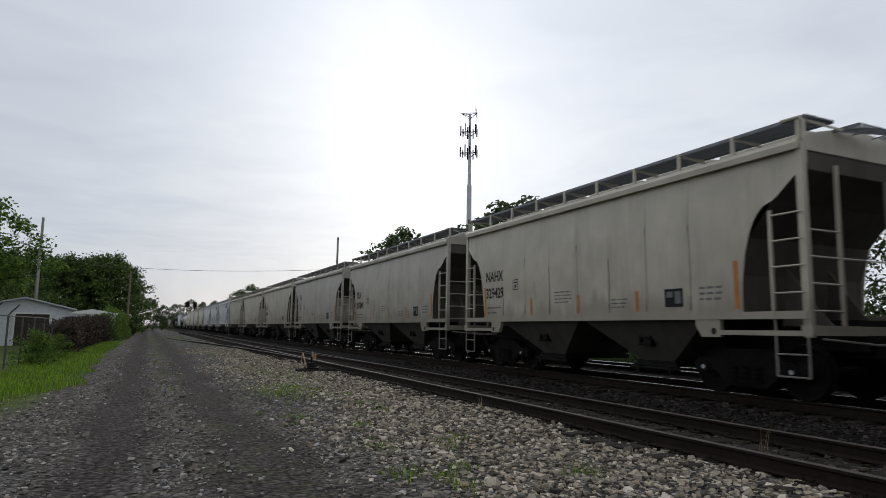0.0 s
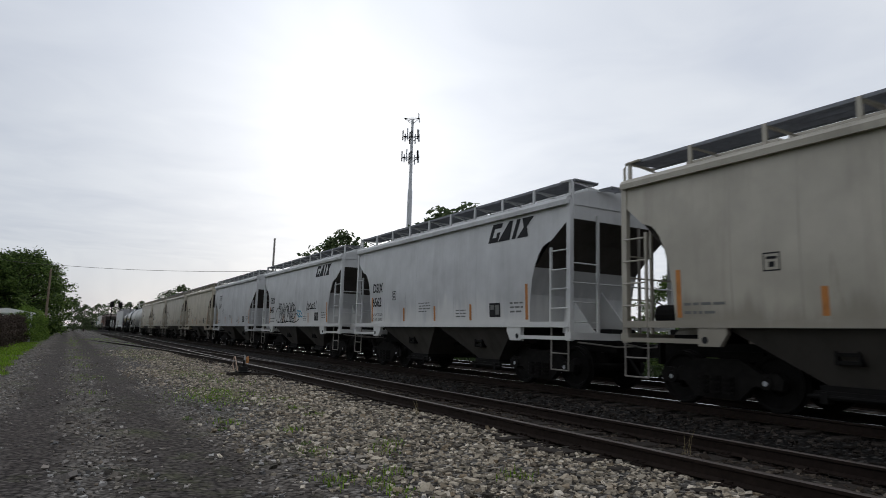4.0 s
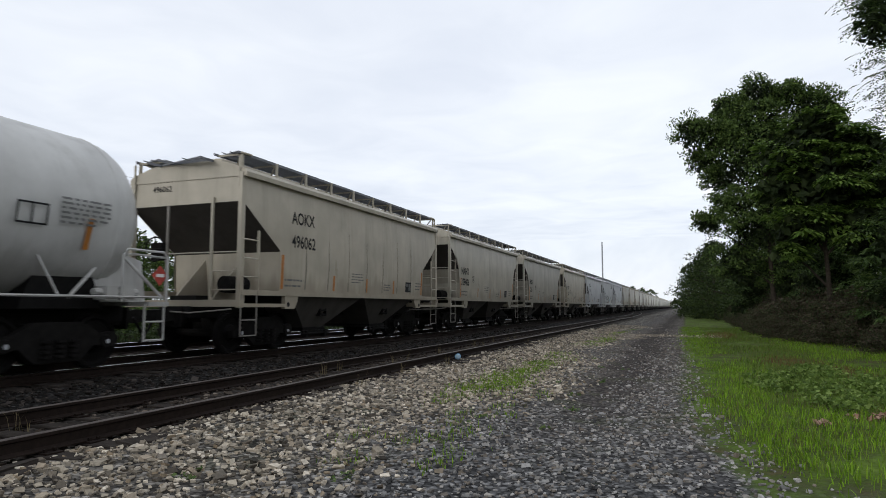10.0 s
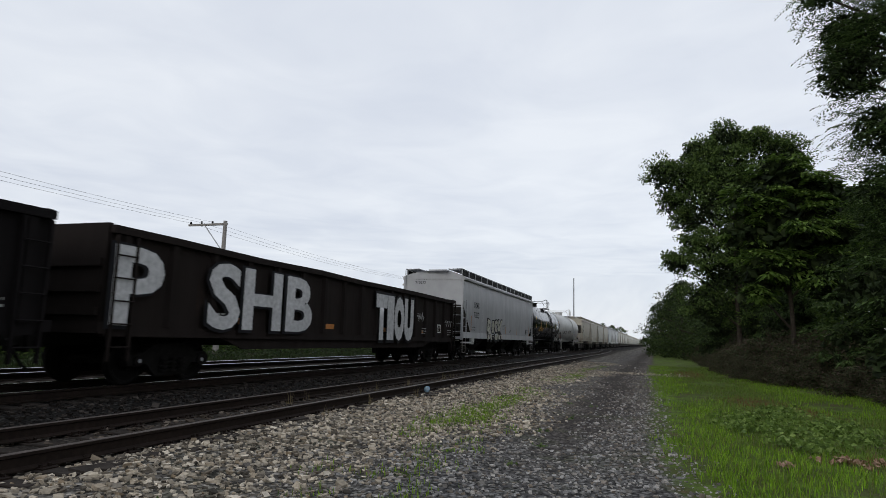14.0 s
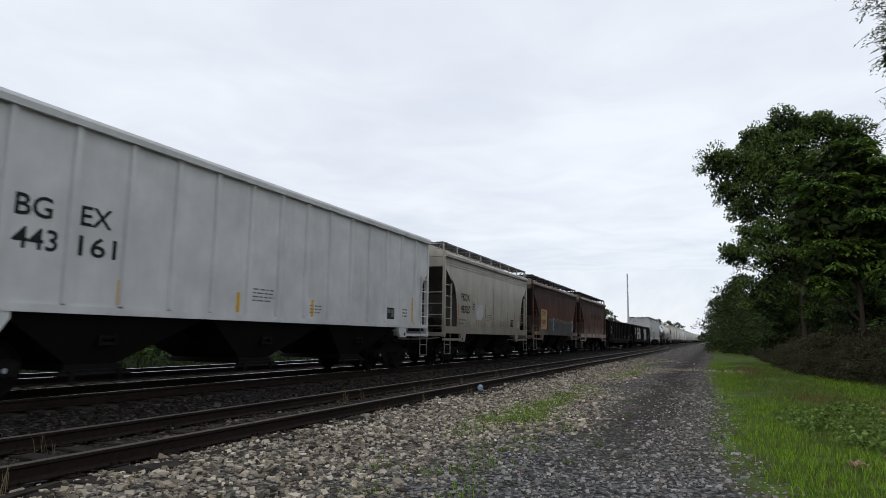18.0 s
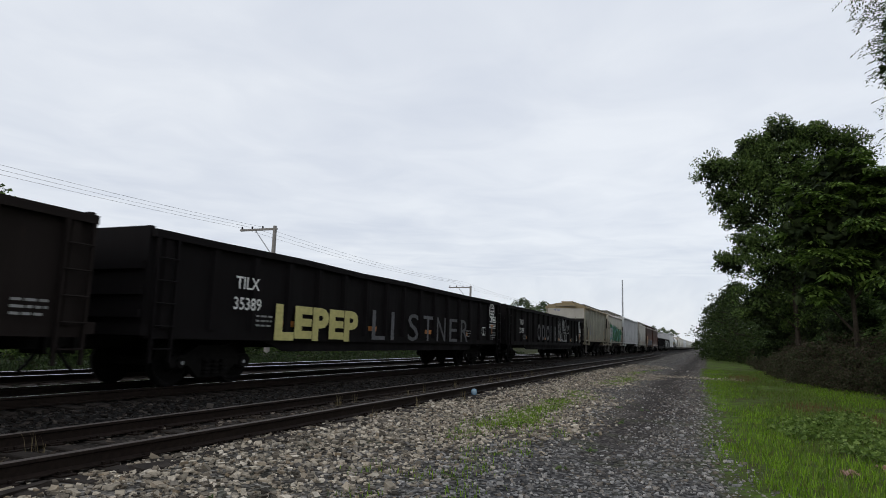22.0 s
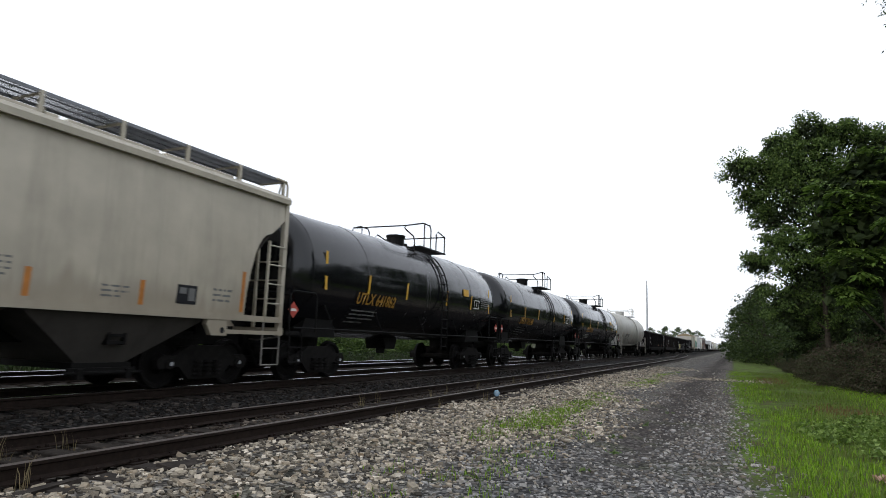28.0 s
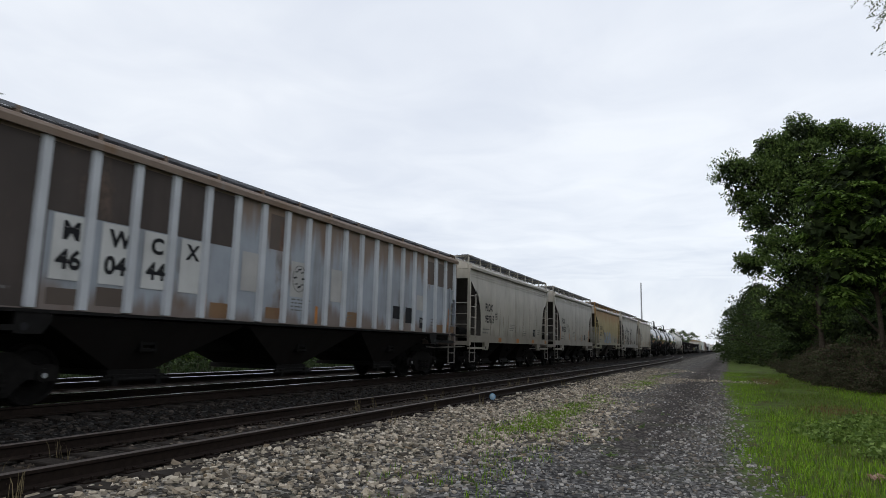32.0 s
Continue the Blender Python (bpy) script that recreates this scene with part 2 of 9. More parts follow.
def tube(bm, pts, r, n=6, closed=False, taper=None):
    """A round bar along a line of points."""
    pts = [Vector(p) for p in pts]
    rings = []
    for i, p in enumerate(pts):
        d = (pts[min(i + 1, len(pts) - 1)] - pts[max(i - 1, 0)]).normalized()
        a = d.cross(Vector((0, 0, 1)) if abs(d.z) < 0.9 else Vector((1, 0, 0))).normalized()
        b = d.cross(a)
        rr = r if taper is None else taper[i]
        rings.append([bm.verts.new(p + rr * (math.cos(2 * math.pi * k / n) * a + math.sin(2 * math.pi * k / n) * b)) for k in range(n)])
    for s, t in zip(rings, rings[1:]):
        for k in range(n):
            bm.faces.new((s[k], s[(k + 1) % n], t[(k + 1) % n], t[k]))
    bm.faces.new(rings[0][::-1])
    bm.faces.new(rings[-1])


def bar(bm, p, q, w, h=None):
    """A square bar from p to q."""
    h = h or w
    p, q = Vector(p), Vector(q)
    d = (q - p).normalized()
    a = d.cross(Vector((0, 0, 1)) if abs(d.z) < 0.9 else Vector((0, 1, 0))).normalized()
    b = d.cross(a)
    vs = [bm.verts.new(c + s * a * w / 2 + t * b * h / 2) for c in (p, q) for s, t in ((-1, -1), (1, -1), (1, 1), (-1, 1))]
    for f in ((0, 1, 2, 3), (7, 6, 5, 4), (0, 4, 5, 1), (1, 5, 6, 2), (2, 6, 7, 3), (3, 7, 4, 0)):
        bm.faces.new([vs[i] for i in f])


def prism(bm, prof, x0, x1, caps=True):
    """A closed profile of (y, z) drawn out along x."""
    a = [bm.verts.new((x0, y, z)) for y, z in prof]
    b = [bm.verts.new((x1, y, z)) for y, z in prof]
    n = len(prof)
    for i in range(n):
        bm.faces.new((a[i], b[i], b[(i + 1) % n], a[(i + 1) % n]))
    if caps:
        bm.faces.new(a[::-1])
        bm.faces.new(b)


def slab(bm, prof, y0, y1):
    """A closed outline of (x, z) with thickness along y."""
    a = [bm.verts.new((x, y0, z)) for x, z in prof]
    b = [bm.verts.new((x, y1, z)) for x, z in prof]
    n = len(prof)
    for i in range(n):
        bm.faces.new((a[i], a[(i + 1) % n], b[(i + 1) % n], b[i]))
    bm.faces.new(a[::-1])
    bm.faces.new(b)


def lathe_x(bm, prof, cy, cz, n=24):
    """A solid of revolution about an axis along x; prof of (x, r)."""
    rings = []
    for x, r in prof:
        rings.append([bm.verts.new((x, cy + r * math.sin(2 * math.pi * k / n), cz + r * math.cos(2 * math.pi * k / n))) for k in range(n)])
    for s, t in zip(rings, rings[1:]):
        for k in range(n):
            bm.faces.new((s[k], t[k], t[(k + 1) % n], s[(k + 1) % n]))
    bm.faces.new(rings[0])
    bm.faces.new(rings[-1][::-1])


def fix(bm):
    bmesh.ops.recalc_face_normals(bm, faces=bm.faces)
    return bm


# ---------------------------------------------------------------- writing and marks on car sides
def flat_text(body, size, bold=0.0, squeeze=1.0):
    cu = bpy.data.curves.new("lettering", "FONT")
    cu.body, cu.size, cu.offset, cu.resolution_u = body, size, bold, 3
    cu.align_x, cu.align_y = "LEFT", "BOTTOM_BASELINE"
    ob = bpy.data.objects.new("lettering", cu)
    me = bpy.data.meshes.new_from_object(ob)
    bpy.data.objects.remove(ob)
    bpy.data.curves.remove(cu)
    co = np.zeros(len(me.vertices) * 3)
    me.vertices.foreach_get("co", co)
    co = co.reshape(-1, 3)
    co[:, 0] *= squeeze
    return me, co


def lettering(parent, hw, body, x, z, size, mat, lift=0.006, bold=0.0, squeeze=1.0, label="", slant=0.0, name="lettering", fit=0.0):
    """Painted writing that follows the car's side; x is its left end as seen from the side."""
    me, co = flat_text(body, size, bold, squeeze)
    if not len(co):
        return None
    if fit:
        co[:, 0] = (co[:, 0] - co[:, 0].min()) * fit / (co[:, 0].max() - co[:, 0].min())
    out = np.zeros_like(co)
    out[:, 0] = x + co[:, 0] + slant * co[:, 1]
    out[:, 2] = z + co[:, 1]
    out[:, 1] = [-(hw(v) + lift) for v in out[:, 2]]
    if size > 0.6:      # tall letters are cut into bands, to follow the side's curve
        bm = bmesh.new()
        bm.from_mesh(me)
        z0 = float(co[:, 1].min())
        for v in bm.verts:
            v.co.x = co[v.index, 0]
        for k in range(1, int(size / 0.22)):
            bmesh.ops.bisect_plane(bm, geom=bm.verts[:] + bm.edges[:] + bm.faces[:], plane_co=(0, z0 + 0.22 * k, 0), plane_no=(0, 1, 0))
        for v in bm.verts:
            zz = z + v.co.y
            v.co = Vector((x + v.co.x + slant * v.co.y, -(hw(zz) + lift), zz))
        bm.to_mesh(me)
        bm.free()
    else:
        me.vertices.foreach_set("co", out.ravel())
    me.materials.clear()
    me.materials.append(mat)
    return part(name, me, None, parent, label)


def decal(bm, hw, x0, x1, z0, z1, lift=0.005):
    """A painted patch on the near side."""
    n = max(1, int((z1 - z0) / 0.5))
    for i in range(n):
        a, b = z0 + (z1 - z0) * i / n, z0 + (z1 - z0) * (i + 1) / n
        q = [(x0, a), (x1, a), (x1, b), (x0, b)]
        bm.faces.new([bm.verts.new((x, -(hw(z) + lift), z)) for x, z in q])


def bars_of_text(parent, hw, x, z, w, lines, mat, rnd, h=0.045, gap=0.10, lift=0.005):
    """Small print too fine to read: rows of short bars."""
    bm = bmesh.new()
    for k in range(lines):
        u = x
        while u < x + w * (1 if k < lines - 1 else 0.7):
            l = rnd.uniform(0.06, 0.22)
            decal(bm, hw, u, min(u + l, x + w), z - k * gap, z - k * gap + h, lift)
            u += l + 0.04
    return part("small_print", bm, mat, parent)


def stroke(bm, hw, pts, w, lift=0.007):
    """A sprayed line of points (x, z) on the near side."""
    pts = [Vector((x, z)) for x, z in pts]
    row = []
    for i, p in enumerate(pts):
        d = pts[min(i + 1, len(pts) - 1)] - pts[max(i - 1, 0)]
        d = d.normalized() if d.length else Vector((1, 0))
        s = Vector((-d.y, d.x)) * w / 2
        row.append([bm.verts.new((q.x, -(hw(q.y) + lift), q.y)) for q in (p - s, p + s)])
    for a, b in zip(row, row[1:]):
        bm.faces.new((a[0], b[0], b[1], a[1]))


def loops(x0, z0, w, h, n, seed):
    """A run of bubbly sprayed loops."""
    r = random.Random(seed)
    out = []
    for i in range(n):
        cx = x0 + w * (i + 0.5) / n
        a = w / n * r.uniform(0.5, 0.75)
        hh = h * r.uniform(0.75, 1.0)
        ph = r.uniform(0, 6)
        out.append([(cx + a * math.cos(t * 0.35 + ph) * (1 - 0.25 * math.sin(t * 0.35)), z0 + hh / 2 + hh / 2 * math.sin(t * 0.35 + ph * 0.2)) for t in range(19)])
    return out


# ---------------------------------------------------------------- running gear, shared by all cars
CACHE = {}


def cached(key, make):
    if key not in CACHE:
        CACHE[key] = make()
    return CACHE[key]


def mesh_wheel():
    bm = bmesh.new()
    r = 0.457
    prof = [(-0.07, 0.10), (-0.07, 0.16), (-0.03, 0.20), (-0.03, 0.36), (-0.065, 0.40), (-0.065, r + 0.025), (-0.035, r + 0.025), (-0.02, r), (0.065, r - 0.008), (0.065, 0.40), (0.02, 0.36), (0.02, 0.20), (0.08, 0.15), (0.08, 0.10)]
    rings = []
    n = 22
    for y, rr in prof:
        rings.append([bm.verts.new((rr * math.sin(2 * math.pi * k / n), -y, rr * math.cos(2 * math.pi * k / n))) for k in range(n)])
    for s, t in zip(rings, rings[1:]):
        for k in range(n):
            bm.faces.new((s[k], s[(k + 1) % n], t[(k + 1) % n], t[k]))
    bm.faces.new(rings[0]); bm.faces.new(rings[-1])
    return to_mesh("wheel", fix(bm), WHEEL)


def mesh_side_frame():
    bm = bmesh.new()
    # cast frame: arched top over the boxes, dropped spring seat in the middle
    out = [(-1.12, 0.36), (-1.16, 0.52), (-1.05, 0.62), (-0.78, 0.60), (-0.42, 0.80), (0.42, 0.80), (0.78, 0.60), (1.05, 0.62), (1.16, 0.52), (1.12, 0.36), (0.66, 0.40), (0.40, 0.16), (-0.40, 0.16), (-0.66, 0.40)]
    slab(bm, out, -0.07, 0.07)
    fix(bm)
    return to_mesh("side_frame", bm, TRUCK)


def mesh_springs():
    bm = bmesh.new()
    for x in (-0.24, 0.0, 0.24):
        for y in (-0.12, -0.04):
            for k in range(4):
                z = 0.24 + k * 0.08
                lathe = [(math.cos(a * math.pi / 4) * 0.085, math.sin(a * math.pi / 4) * 0.06) for a in range(8)]
                v0 = [bm.verts.new((x + a, y + b, z)) for a, b in lathe]
                v1 = [bm.verts.new((x + a, y + b, z + 0.04)) for a, b in lathe]
                for i in range(8):
                    bm.faces.new((v0[i], v0[(i + 1) % 8], v1[(i + 1) % 8], v1[i]))
    return to_mesh("springs", bm, TRUCK)


def mesh_bearing():
    bm = bmesh.new()
    n = 14
    rings = []
    for y, r in ((0.14, 0.11), (-0.02, 0.115), (-0.06, 0.10), (-0.062, 0.045), (-0.085, 0.04)):
        rings.append([bm.verts.new((r * math.sin(2 * math.pi * k / n), y, r * math.cos(2 * math.pi * k / n))) for k in range(n)])
    for s, t in zip(rings, rings[1:]):
        for k in range(n):
            bm.faces.new((s[k], s[(k + 1) % n], t[(k + 1) % n], t[k]))
    bm.faces.new(rings[-1]).material_index = 1
    return to_mesh("bearing", fix(bm), [TRUCK, GALV])


def mesh_axle():
    bm = bmesh.new()
    tube(bm, [(0, -1.05, 0), (0, 1.05, 0)], 0.085, 10)
    return to_mesh("axle", bm, TRUCK)


def mesh_bolster():
    bm = bmesh.new()
    box(bm, -0.24, 0.24, -1.0, 1.0, 0.48, 0.76)
    box(bm, -0.42, 0.42, -0.42, 0.42, 0.76, 0.92)
    for s in (-1, 1):
        box(bm, s * 0.46 - 0.06, s * 0.46 + 0.06, -0.95, 0.95, 0.32, 0.46)
    return to_mesh("bolster", bm, TRUCK)


def mesh_coupler():
    bm = bmesh.new()
    box(bm, -0.55, 0.25, -0.17, 0.17, 0.70, 1.0)
    slab(bm, [(0.2, 0.76), (0.55, 0.72), (0.74, 0.76), (0.74, 0.98), (0.55, 1.0), (0.2, 0.95)], -0.15, 0.15)
    box(bm, 0.16, 0.22, -0.30, 0.30, 0.62, 1.04)
    return to_mesh("coupler", bm, TRUCK)


def mesh_hose():
    bm = bmesh.new()
    tube(bm, [(0.25, -0.38, 0.84), (0.40, -0.36, 0.66), (0.58, -0.34, 0.42), (0.74, -0.32, 0.30)], 0.028, 6)
    return to_mesh("air_hose", bm, STEEL)


def truck(parent, x, full=True, mark=None):
    t = part("truck", cached("bolster", mesh_bolster), None, parent, at=pose(x, 0, 0))
    for s in (-1, 1):
        part("side_frame", cached("side_frame", mesh_side_frame), None, t, at=pose(0, s * 1.0, 0))
        if full:
            part("spring_nest", cached("springs", mesh_springs), None, t, at=pose(0, s * 1.02, 0, 0, 0, 0 if s < 0 else 180))["kind"] = "stuff"
    for a in (-0.889, 0.889):
        part("axle", cached("axle", mesh_axle), None, t, at=pose(a, 0, 0.457))
        for s in (-1, 1):
            part("wheel", cached("wheel", mesh_wheel), None, t, at=pose(a, s * 0.76, 0.457, 0, 0, 0 if s < 0 else 180))
            if full and s < 0:
                part("bearing", cached("bearing", mesh_bearing), None, t, at=pose(a, s * 1.05, 0.457))
    return t


def coupler_pair(parent, xe):
    for s in (-1, 1):
        part("coupler", cached("coupler", mesh_coupler), None, parent, at=pose(s * xe, 0, 0, 0, 0, 0 if s > 0 else 180))
        part("air_hose", cached("hose", mesh_hose), None, parent, at=pose(s * xe, 0, 0, 0, 0, 0 if s > 0 else 180))


def ladder_mesh(z0, z1, w, pitch=0.40, r=0.016, stile=0.05):
    bm = bmesh.new()
    for x in (0, w):
        box(bm, x - stile / 2, x + stile / 2, -0.03, 0.03, z0, z1)
    z = z0 + pitch * 0.6
    while z < z1 - 0.05:
        tube(bm, [(0, -0.05, z), (w, -0.05, z)], r, 6)
        z += pitch
    return bm


def grating(x0, x1, y0, y1, z, step=0.075):
    """An open walkway of bearing bars and cross rods."""
    bm = bmesh.new()
    t = 0.03
    nb = 3
    for k in range(nb + 1):
        y = y0 + (y1 - y0) * k / nb
        box(bm, x0, x1, y - 0.008, y + 0.008, z - 0.055 if k in (0, nb) else z - 0.02, z)
    n = int((x1 - x0) / step)
    for i in range(n + 1):
        x = x0 + (x1 - x0) * i / n
        h = 0.013
        k = (y1 - y0) * 0.35 if step < 0.1 else 0.0      # the rods slant, as in expanded metal
        vs = [bm.verts.new(p) for p in ((x - h, y0, z - 0.006), (x + h, y0, z - 0.006), (min(x + h + k, x1), y1, z - 0.006), (min(x - h + k, x1), y1, z - 0.006))]
        bm.faces.new(vs)
        if step < 0.1:      # each rod stands on edge
            bm.faces.new([bm.verts.new(p) for p in ((x, y0, z - 0.032), (min(x + k, x1), y1, z - 0.032), (min(x + k, x1), y1, z - 0.006), (x, y0, z - 0.006))])
    return bm


# ---------------------------------------------------------------- covered hoppers
def hopper(spec, rnd):
    """A covered hopper car, centred on its length, standing on the rail head."""
    L, ze, zs = spec["L"], spec.get("eave", 4.02), spec.get("sill", 1.42)
    near = spec.get("near", True)
    paintm = spec["paint"]
    style, notch = spec.get("style", "smooth"), spec.get("notch", "curve")
    bays = spec.get("bays", 2)
    hmax, curve = spec.get("hw", 1.60), spec.get("bulge", 0.045)

    def hw(z):
        return hmax - curve * ((z - 2.55) / 1.35) ** 2

    car = empty("hopper_car")
    e = L / 2
    nl = spec.get("notch_len", 1.15)
    zt = spec.get("notch_top", 3.60)
    dm = 0.44 * nl
    zm = zt - 0.44

    def low(x):
        """Lower edge of the side sheet."""
        d = e - abs(x)
        if d >= nl:
            return zs
        if notch == "curve":
            if d < dm:
                return zt - (zt - zm) * d / dm
            u = (d - dm) / (nl - dm)
            return zs + (zm - zs) * math.sqrt(max(0, 1 - u ** 2.2))
        if notch == "cut":
            return zt - (zt - spec.get("cut_z", 2.3)) * d / nl if d < nl - 0.02 else zs
        return zs + (zt - zs) * (1 - d / nl)

    xs = [round(s * (e - nl * k / 12), 4) for s in (-1, 1) for k in range(13)] + [s * (e - nl + 0.021) for s in (-1, 1)]
    m = spec.get("cols", 8)
    xs = sorted(set(xs) | {round(-(e - nl) + 2 * (e - nl) * k / m, 4) for k in range(m + 1)})
    rows = 6
    for s in (-1, 1):
        bm = bmesh.new()
        grid = []
        for x in xs:
            z0 = low(x)
            grid.append([bm.verts.new((x, s * hw(z0 + (ze - z0) * k / rows), z0 + (ze - z0) * k / rows)) for k in range(rows + 1)])
        for a, b in zip(grid, grid[1:]):
            for k in range(rows):
                bm.faces.new((a[k], b[k], b[k + 1], a[k + 1]) if s < 0 else (a[k + 1], b[k + 1], b[k], a[k]))
        part("side_sheet", bm, paintm, car, smooth=True)
    # roof: lip along the eaves and a shallow arch with a raised hatch trough
    bm = bmesh.new()
    w0 = hw(ze)
    zr = spec.get("ridge", ze + 0.36)
    prof = [(-w0 + 0.02, ze - 0.11), (-w0 - 0.11, ze - 0.12), (-w0 - 0.12, ze - 0.02), (-w0 - 0.08, ze + 0.04), (-w0 + 0.04, ze + 0.09)]
    for k in range(1, 8):
        y = -(w0 - 0.04) + 2 * (w0 - 0.04) * k / 8
        prof.append((y, ze + 0.09 + (zr - ze - 0.09) * (1 - (y / w0) ** 2)))
    prof += [(w0 - 0.04, ze + 0.09), (w0 + 0.08, ze + 0.04), (w0 + 0.12, ze - 0.02), (w0 + 0.11, ze - 0.12), (w0 - 0.02, ze - 0.11)]
    prism(bm, prof, -e, e)
    part("roof", fix(bm), spec.get("roof_paint", paintm), car)
    if style == "lines":
        bm = bmesh.new()
        for s in (-1, 1):
            for k in range(3):
                z = ze - 0.19 - k * 0.098
                box(bm, -e + 0.02, e - 0.02, s * hw(z) - 0.02, s * hw(z) + 0.045, z - 0.024, z + 0.024)
        part("side_corrugation", bm, paintm, car)
    # seams and ribs
    if style == "ribs":
        pitch = spec.get("rib_pitch", 0.95)
        n = int((L - 2 * spec.get("rib_in", 0.15)) / pitch)
        rw = spec.get("rib_w", 1.0)
        prof_r = [(-0.06 * rw, 0.0), (-0.045 * rw, 0.065), (0.045 * rw, 0.065), (0.06 * rw, 0.0)]
        for k in range(n + 1):
            x = -n * pitch / 2 + k * pitch + spec.get("rib_shift", 0.0)
            z0, z1 = max(zs, low(x) + 0.02), ze - 0.12
            for s in (-1, 1):
                rib = bmesh.new()
                vs = [[rib.verts.new((x + a, s * (hw(z) + b), z)) for a, b in prof_r] for z in (z0, (z0 + z1) / 2, z1)]
                for p, q in zip(vs, vs[1:]):
                    for i in range(3):
                        rib.faces.new((p[i], p[i + 1], q[i + 1], q[i]) if s < 0 else (q[i], q[i + 1], p[i + 1], p[i]))
                for ring, rev in ((vs[0], 0), (vs[-1], 1)):
                    rib.faces.new(ring if rev else ring[::-1])
                part("rib", rib, spec.get("rib_paint", paintm), car)
    elif near:
        bm = bmesh.new()
        for a in range(4):
            z0, z1 = zs + (ze - 0.12 - zs) * a / 4, zs + (ze - 0.12 - zs) * (a + 1) / 4
            bm.faces.new([bm.verts.new((u, -(hw(v) + 0.005), v)) for u, v in ((-0.011, z0), (0.011, z0), (0.011, z1), (-0.011, z1))])
        seam = to_mesh("weld_seam", bm, paintm)
        for k in range(1, m):
            part("weld_seam", seam, None, car, at=pose(-(e - nl) + 2 * (e - nl) * k / m, 0, 0))
    # end sheet, slope sheet, lower end plate
    for s in (-1, 1):
        bm = bmesh.new()
        xe = s * (e - 0.02)
        zp = [zt, zt + (ze - zt) * 0.5, ze]
        vs = [bm.verts.new((xe, -hw(z) + 0.01, z)) for z in zp] + [bm.verts.new((xe, y, ze + 0.09 + (zr - ze - 0.09) * (1 - (y / w0) ** 2) - 0.01)) for y in (-0.9, -0.4, 0, 0.4, 0.9)] + [bm.verts.new((xe, hw(z) - 0.01, z)) for z in zp[::-1]]
        bm.faces.new(vs if s > 0 else vs[::-1])
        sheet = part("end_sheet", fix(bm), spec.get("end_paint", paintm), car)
        if near and s < 0 and "mark" in spec:
            end_lettering(sheet, xe - 0.008, spec["mark"][0], 0.95, ze - 0.12, 0.19, spec.get("ink", BLACK))
            end_lettering(sheet, xe - 0.008, spec["mark"][1], 0.98, ze - 0.34, 0.19, spec.get("ink", BLACK))
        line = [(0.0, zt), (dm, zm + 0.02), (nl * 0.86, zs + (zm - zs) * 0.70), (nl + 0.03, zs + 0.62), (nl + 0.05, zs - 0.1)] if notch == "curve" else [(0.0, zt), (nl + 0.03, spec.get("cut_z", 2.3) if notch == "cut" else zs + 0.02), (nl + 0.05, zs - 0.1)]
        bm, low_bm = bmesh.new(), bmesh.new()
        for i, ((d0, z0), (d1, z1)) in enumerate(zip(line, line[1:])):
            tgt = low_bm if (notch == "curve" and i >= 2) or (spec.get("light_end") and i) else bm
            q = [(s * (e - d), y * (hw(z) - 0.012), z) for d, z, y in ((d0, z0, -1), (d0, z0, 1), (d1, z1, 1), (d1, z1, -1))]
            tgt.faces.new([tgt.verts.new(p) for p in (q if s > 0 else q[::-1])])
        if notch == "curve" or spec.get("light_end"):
            part("lower_end_plate", low_bm, SHADESLOPE if style == "lines" else spec.get("end_paint", paintm), car)
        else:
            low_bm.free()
        part("slope_sheet", bm, spec.get("slope_paint", SHADESLOPE), car)
        xb = s * (e - nl - 0.05)
        bm = bmesh.new()
        box(bm, min(xb, xe), max(xb, xe), -0.36, 0.36, 1.0, 1.30)
        part("stub_sill", bm, STEEL, car)
        for y in (-0.55, 0.55):
            bm = bmesh.new()
            slab(bm, [(xb, 1.2), (s * (e - 0.3), 1.2), (s * (e - 0.5), 1.4), (xb + s * 0.12, 2.2)], y - 0.02, y + 0.02)
            part("shear_plate", fix(bm), SHADESLOPE if style == "lines" else spec.get("end_paint", paintm), car)
        if near and s < 0:
            bm = bmesh.new()
            lathe_x(bm, [(xe + 0.25, 0.02), (xe + 0.26, 0.19), (xe + 0.95, 0.19), (xe + 0.97, 0.02)], -0.9, 1.55, 12)
            part("air_reservoir", bm, TRUCK, car)
            bm = bmesh.new()
            ring = [(xe - 0.16, 0.7 + 0.28 * math.cos(a * 0.5236), 2.35 + 0.28 * math.sin(a * 0.5236)) for a in range(13)]
            tube(bm, ring, 0.018, 6)
            for a in range(4):
                tube(bm, [(xe - 0.14, 0.7, 2.35), ring[a * 3]], 0.012, 5)
            box(bm, xe - 0.12, xe + 0.04, 0.55, 0.85, 2.1, 2.5)
            part("brake_wheel", bm, TRUCK, car)
        # end posts, crossbar, platform
        bm = bmesh.new()
        for y in (-1, 1):
            box(bm, xe - 0.06, xe + 0.06, y * 1.54 - 0.05, y * 1.54 + 0.05, 1.02, ze - 0.02)
        box(bm, xe - 0.09, xe + 0.09, -1.6, 1.6, 1.05, 1.2)
        part("end_frame", bm, paintm, car)
        # ladders hang between the corner post and a thin stile, on the side and on the end
        lt = spec.get("ladder_top", 3.02)
        bm = bmesh.new()
        xi = s * (e - 0.56)
        box(bm, xi - 0.022, xi + 0.022, -1.625, -1.575, zs - 0.1, lt)
        z = zs + 0.28
        while z < lt - 0.05:
            tube(bm, [(xi, -1.61, z), (xe, -1.61, z)], 0.016, 6)
            z += 0.41
        part("side_ladder", bm, paintm, car)
